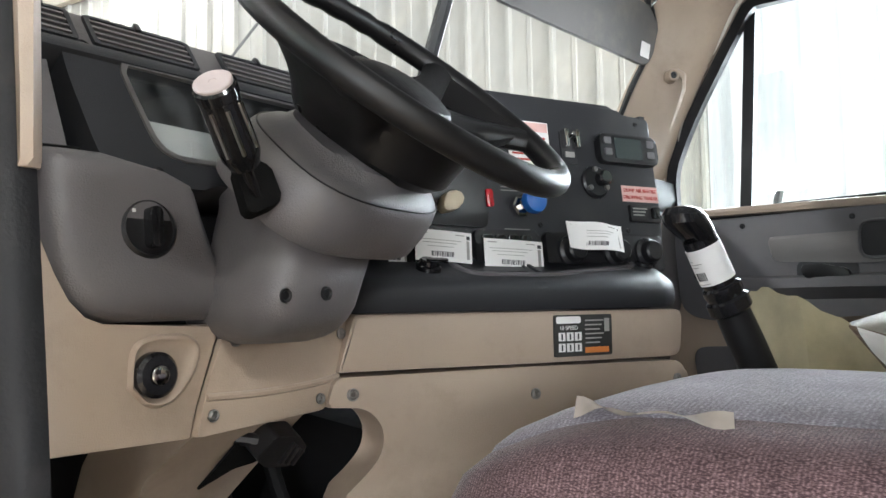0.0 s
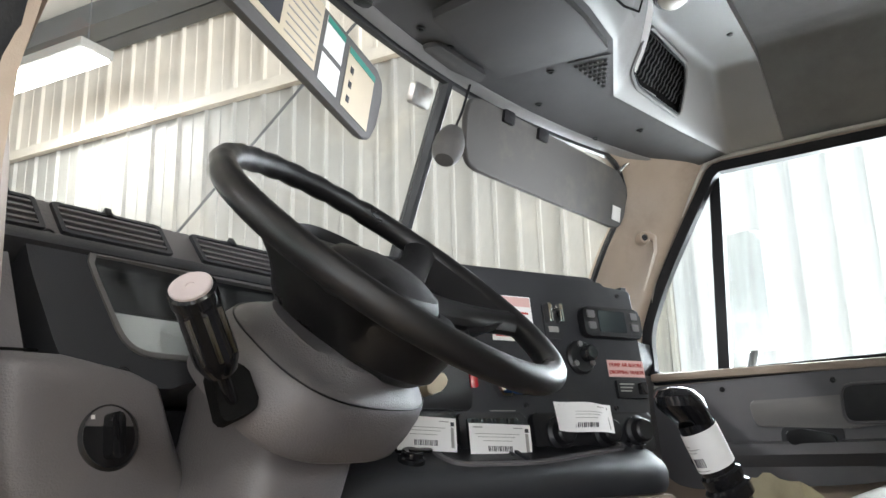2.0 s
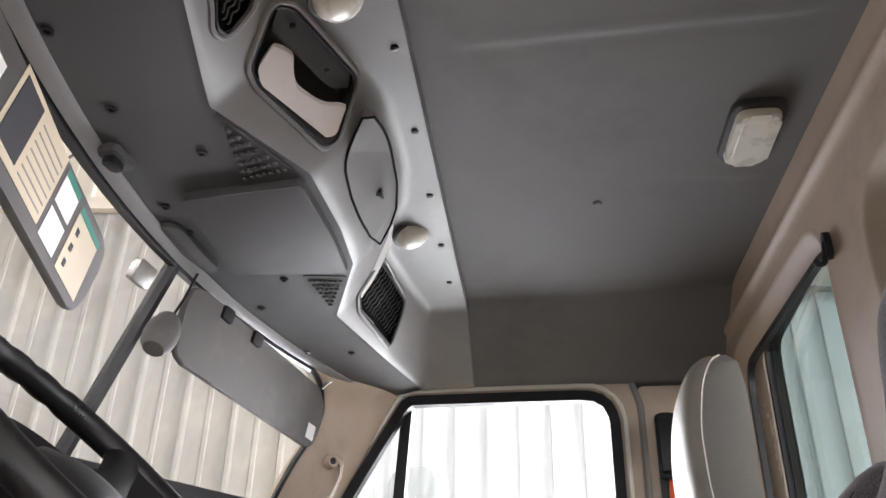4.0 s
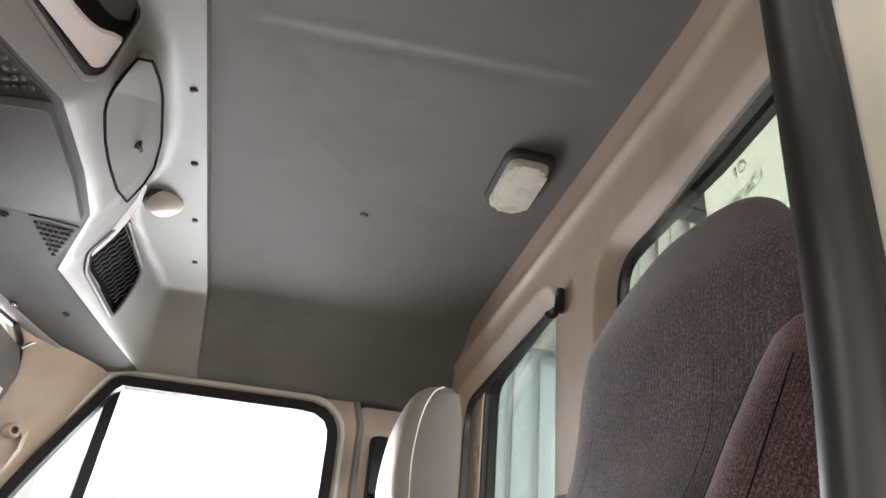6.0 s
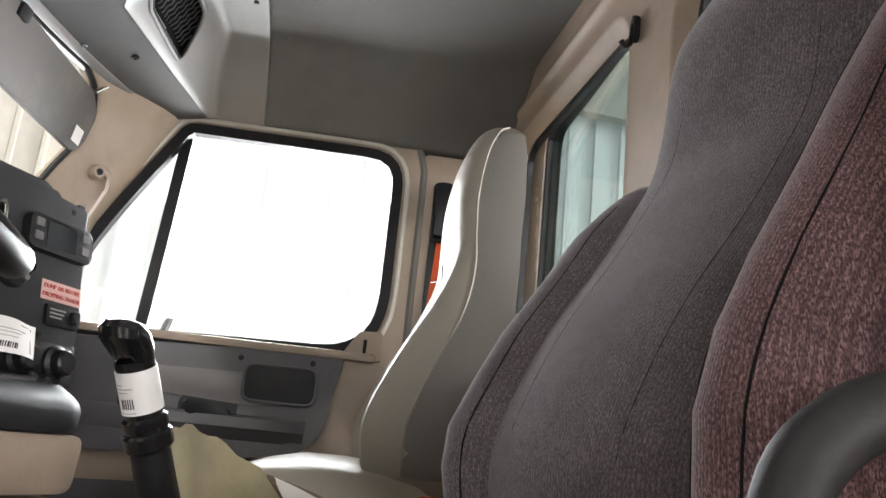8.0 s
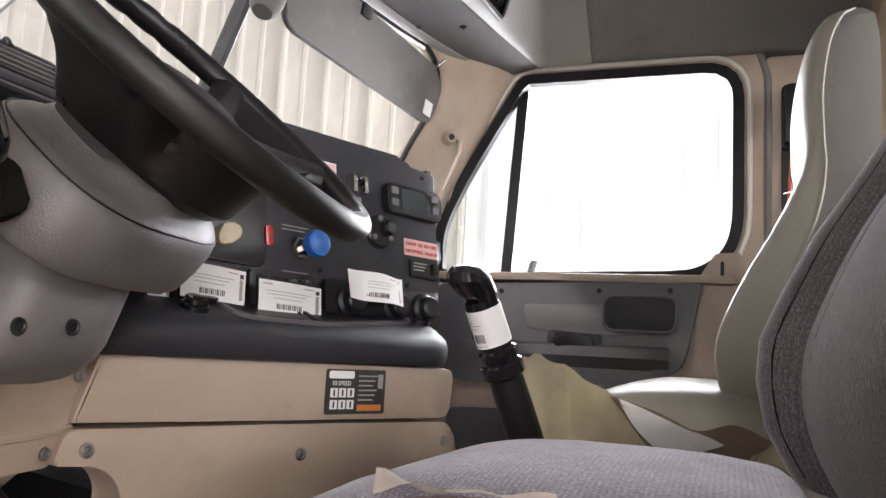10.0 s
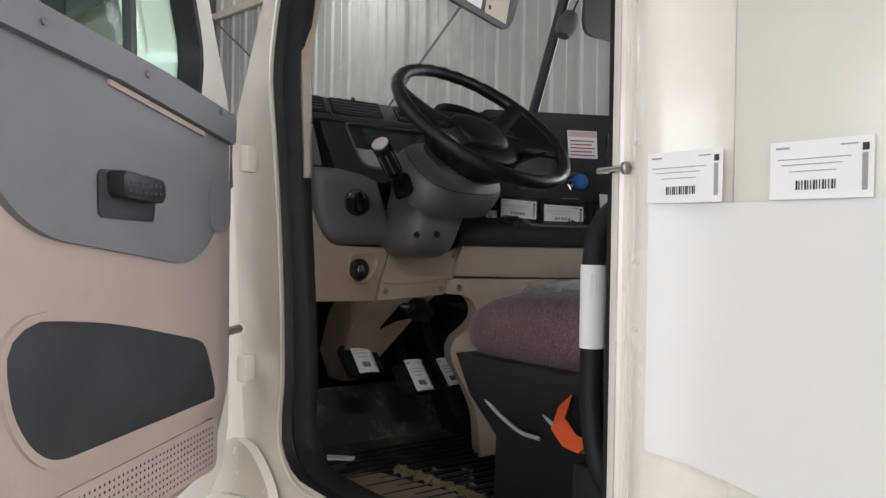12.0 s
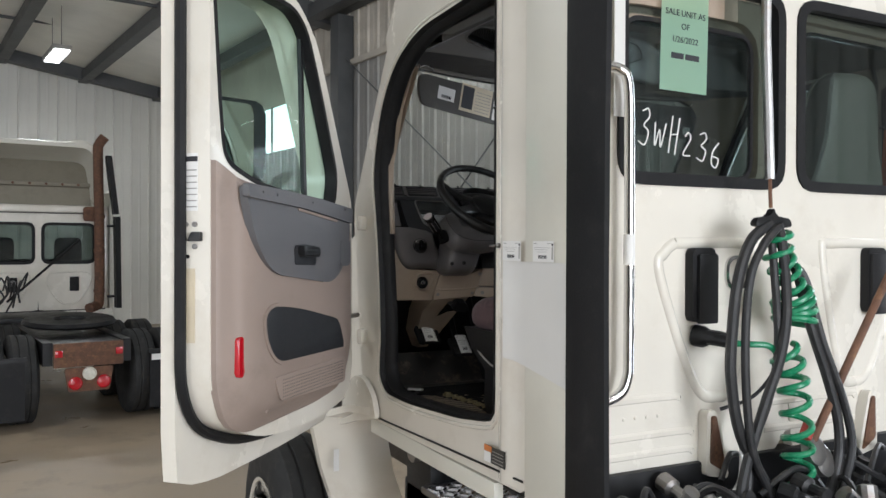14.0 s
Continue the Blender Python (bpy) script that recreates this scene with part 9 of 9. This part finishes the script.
for x in (CW - 0.5, CW + 0.5):
    part("headrest", slab(B(), rect(x - 0.2, x + 0.2, 1.2, 2.16, 0.10, 5), YB + 0.35, YB + 0.47, REAR, 0.03, 3), M_SEATGREY, ft, "grey seat back inside")
# roof fairing: a thin shell, open and hollow towards the rear
def hood(x0, x1, z0, z1, y, r):
    """Arch-shaped cross-section of the roof fairing."""
    arc = [(x0 + r - r * math.cos(q), z1 - r + r * math.sin(q)) for q in (math.pi / 2 * k / 6 for k in range(7))]
    arc += [(x1 - r + r * math.sin(q), z1 - r + r * math.cos(q)) for q in (math.pi / 2 * k / 6 for k in range(7))]
    return [(x0, y, z0)] + [(x, y, z) for x, z in arc] + [(x1, y, z0)]


part("roof_fairing", loft(B(), [hood(FX - 1.0, FX + 1.0, 2.66, 3.05, YB + 1.5, 0.2), hood(FX - 1.0, FX + 1.0, 2.66, 3.45, YB + 1.0, 0.22), hood(FX - 1.0, FX + 1.0, 2.66, 3.66, YB + 0.4, 0.24), hood(FX - 1.0, FX + 0.98, 2.66, 3.69, YB - 0.03, 0.24),
                                hood(FX - 0.99, FX + 0.97, 2.665, 3.68, YB - 0.045, 0.24), hood(FX - 0.93, FX + 0.88, 2.665, 3.61, YB - 0.03, 0.20), hood(FX - 0.92, FX + 0.87, 2.67, 3.60, YB + 0.3, 0.20), hood(FX - 0.92, FX + 0.87, 2.67, 3.38, YB + 0.92, 0.18)], False), M_FAIR, ft, "dirty white roof fairing, hollow towards the rear", angle=50)
part("fairing_back", loft(B(), [[(FX - 0.95, YB + 0.20, 2.67), (FX + 0.90, YB + 0.20, 2.67)], [(FX - 0.95, YB + 0.30, 2.98), (FX + 0.90, YB + 0.30, 2.98)], [(FX - 0.95, YB + 0.24, 3.0), (FX + 0.90, YB + 0.24, 3.0)], [(FX - 0.95, YB + 0.24, 3.05), (FX + 0.90, YB + 0.24, 3.05)], [(FX - 0.95, YB + 0.42, 3.07), (FX + 0.90, YB + 0.42, 3.07)], [(FX - 0.95, YB + 0.85, 3.58), (FX + 0.90, YB + 0.85, 3.58)]], False, False), M_HOLLOW, ft, "stained inner face of the fairing, darkened for shade", angle=20)
for k in range(7):
    part("rib_bolt", lathe(B(), [(0.022, 0), (0.018, 0.012), (0.002, 0.014)], frame_of((FX - 0.75 + 0.24 * k, YB + 0.24, 3.025), (1, 0, 0), (0, 0, 1)), 8), M_RUST, ft)
part("fairing_bump", loft(B(), [[(FX + 0.42 + 0.42 * k, YB + 0.0, 3.62), (FX + 0.42 + 0.42 * k, YB + 0.5, 3.62), (FX + 0.42 + 0.42 * k, YB + 0.45, 3.66 + h), (FX + 0.42 + 0.42 * k, YB + 0.02, 3.66 + h)] for k, h in ((0, 0.02), (0.2, 0.06), (0.5, 0.085), (0.9, 0.06), (1.2, -0.08))]), M_FAIR, ft)
part("roof_gutter", box(B(), FX - 1.05, FX + 0.95, YB - 0.05, YB + 0.02, 2.56, 2.665, 0.02), M_WHITE, ft)
part("gutter_seam", tube(B(), [(FX - 1.05, YB - 0.052, 2.545), (FX + 0.95, YB - 0.052, 2.545)], 0.008, 6), M_BLACK, ft)
for x0, x1 in ((CW - 0.82, CW - 0.07), (CW + 0.07, CW + 0.82)):
    part("pressing", tube(B(), smooth_path([(x0 + 0.10, YB - 0.004, 1.60), (x1 - 0.1, YB - 0.004, 1.60), (x1 - 0.06, YB - 0.004, 1.42), (x1 - 0.25, YB - 0.004, 1.12), (x0 + 0.25, YB - 0.004, 1.12), (x0 + 0.06, YB - 0.004, 1.42), (x0 + 0.10, YB - 0.004, 1.60)], 5), 0.016, 6), M_WHITE, ft)
    part("vent", box(B(), (x0 + x1) / 2 + 0.01, (x0 + x1) / 2 + 0.15, YB - 0.03, YB, 1.30, 1.53, 0.012), M_RUBBER, ft)
part("grommet", lathe(B(), [(0.07, 0), (0.07, 0.02), (0.05, 0.03), (0.001, 0.03)], frame_of((CW - 0.36, YB, 1.44), (1, 0, 0), (0, 0, 1)), 14), M_STEEL, ft)
part("exhaust_pipe", tube(B(), smooth_path([(FX + 0.75, YB - 0.3, 1.03), (FX + 0.88, YB - 0.16, 1.06), (FX + 0.94, YB - 0.12, 1.2), (FX + 0.94, YB - 0.12, 2.3), (FX + 0.92, YB - 0.12, 3.5), (FX + 0.94, YB - 0.13, 3.68), (FX + 1.02, YB - 0.16, 3.80)], 6), 0.078, 14), M_RUST, ft, "rusty exhaust stack")
for z in (1.3, 1.95, 2.5):
    part("exhaust_clamp", lathe(B(), [(0.082, -0.03), (0.088, -0.025), (0.088, 0.025), (0.082, 0.03)], Matrix.Translation((FX + 0.94, YB - 0.12, z)), 16), M_RUST, ft)
part("exhaust_shield", slab(B(), rect(FX + 0.70, FX + 0.90, 2.42, 2.66, 0.06), YB - 0.10, YB - 0.085, REAR, 0.004), M_RUST, ft, "rusty heat shield")
part("side_skin", slab(B(), [(YB - 0.12, 1.0), (YB - 0.12, 2.9), (YB + 0.4, 2.9), (YB + 0.4, 1.0)], FX + 1.11, FX + 1.15, SIDEL), M_FAIR, ft)
for za, zb, xa, xb in ((1.02, 2.50, 1.18, 1.16), (2.54, 3.48, 1.14, 1.03)):
    part("side_flap", loft(B(), [[(FX + x - 0.02, YB - 0.34, z), (FX + x + 0.06, YB - 0.34, z), (FX + x + 0.04, YB - 0.08, z), (FX + x, YB - 0.08, z)] for x, z in ((xa, za), (xb, zb))]), M_RUBBER, ft, "black side extender flap")
for z in (1.2, 2.35):
    part("flap_bracket", box(B(), FX + 1.06, FX + 1.17, YB - 0.16, YB - 0.11, z - 0.02, z + 0.02, 0.005), M_BLACK, ft)
for x in (FX - 0.42, FX + 0.42):
    part("chassis_rail", box(B(), x - 0.05, x + 0.05, FY0 + 0.05, YB + 2, 0.70, 0.96), M_BLACK, ft)
part("end_plate", box(B(), FX - 0.37, FX + 0.37, FY0 - 0.02, FY0 + 0.04, 0.68, 0.95, 0.01), M_RUST, ft, "rusty rear crossmember")
part("light_bracket", slab(B(), fillet([(FX - 0.26, 0.67), (FX + 0.26, 0.67), (FX + 0.22, 0.40), (FX - 0.22, 0.40)], 0.03), FY0 - 0.02, FY0 + 0.01, REAR), M_RUST, ft)
for x, mt in ((FX - 0.15, M_RED), (FX, M_LENS), (FX + 0.15, M_RED)):
    part("tail_light", lathe(B(), [(0.075, 0), (0.075, 0.03), (0.065, 0.04), (0.06, 0.03), (0.001, 0.04)], frame_of((x, FY0 - 0.02, 0.50 if mt is M_RED else 0.60), (1, 0, 0), (0, 0, 1)), 18), mt, ft)
for x in (FX - 0.32, FX + 0.32):
    part("marker_light", box(B(), x - 0.04, x + 0.04, FY0 - 0.05, FY0 - 0.02, 0.80, 0.88, 0.01), M_RED, ft)
part("fifth_wheel", lathe(B(), [(0.52, 0), (0.55, 0.03), (0.52, 0.07), (0.2, 0.07), (0.18, 0.03), (0.001, 0.03)], Matrix.Translation((FX, FY0 + 1.2, 1.06)) @ Matrix.Rotation(radians(4), 4, "X"), 28), M_BLACK, ft, "greasy black fifth wheel plate")
for x in (FX - 0.98, FX + 0.98):
    for k, y in enumerate((FY0 + 0.55, FY0 + 1.85)):
        truck_wheel(ft, x, y, 0.51, 0.30, 1 if x > FX else -1, "dark rear tyre")
        truck_wheel(ft, x - math.copysign(0.34, x - FX), y, 0.51, 0.30, 1 if x > FX else -1, "dark rear tyre")
    part("mud_flap", box(B(), x - 0.32, x + 0.32, FY0 - 0.05, FY0 - 0.03, 0.14, 0.78), M_RUBBER, ft, "black mud flap")
    part("flap_strip", box(B(), x - 0.30, x - 0.02, FY0 - 0.06, FY0 - 0.05, 0.70, 0.77), M_PAPER, ft)
    part("flap_bar", box(B(), x - 0.34, x + 0.34, FY0 - 0.06, FY0 - 0.02, 0.78, 0.83), M_BLACK, ft)
for k in range(6):
    a = Vector((FX - 0.62 + 0.09 * k, YB - 0.1, 1.20 + 0.07 * (k % 3)))
    part("air_line", tube(B(), smooth_path([a, a + Vector((0.04, -0.2, 0.22 + 0.05 * (k % 2))), a + Vector((0.16 - 0.05 * k, -0.3, 0.02)), a + Vector((-0.1, -0.5, -0.16))], 6), 0.014, 6), M_HOSE, ft)
part("hose_pole", tube(B(), [(FX - 0.42, YB - 0.4, 1.18), (FX + 0.64, YB - 0.12, 2.12)], 0.020, 6), M_BLACK, ft)
part("valve_block", box(B(), FX - 0.9, FX + 0.3, YB - 1.5, YB - 0.4, 0.94, 1.02, 0.01), M_BLACK, ft, "greasy deck plate")
part("deck_box", box(B(), FX - 0.42, FX + 0.42, FY0 + 0.1, FY0 + 2.4, 0.80, 0.94, 0.01), M_BLACK, ft, "greasy black frame deck")

ft.matrix_basis = Matrix.Translation((FX - 0.40, 11.6, 0.0)) @ Matrix.Rotation(TURN, 4, "Z")
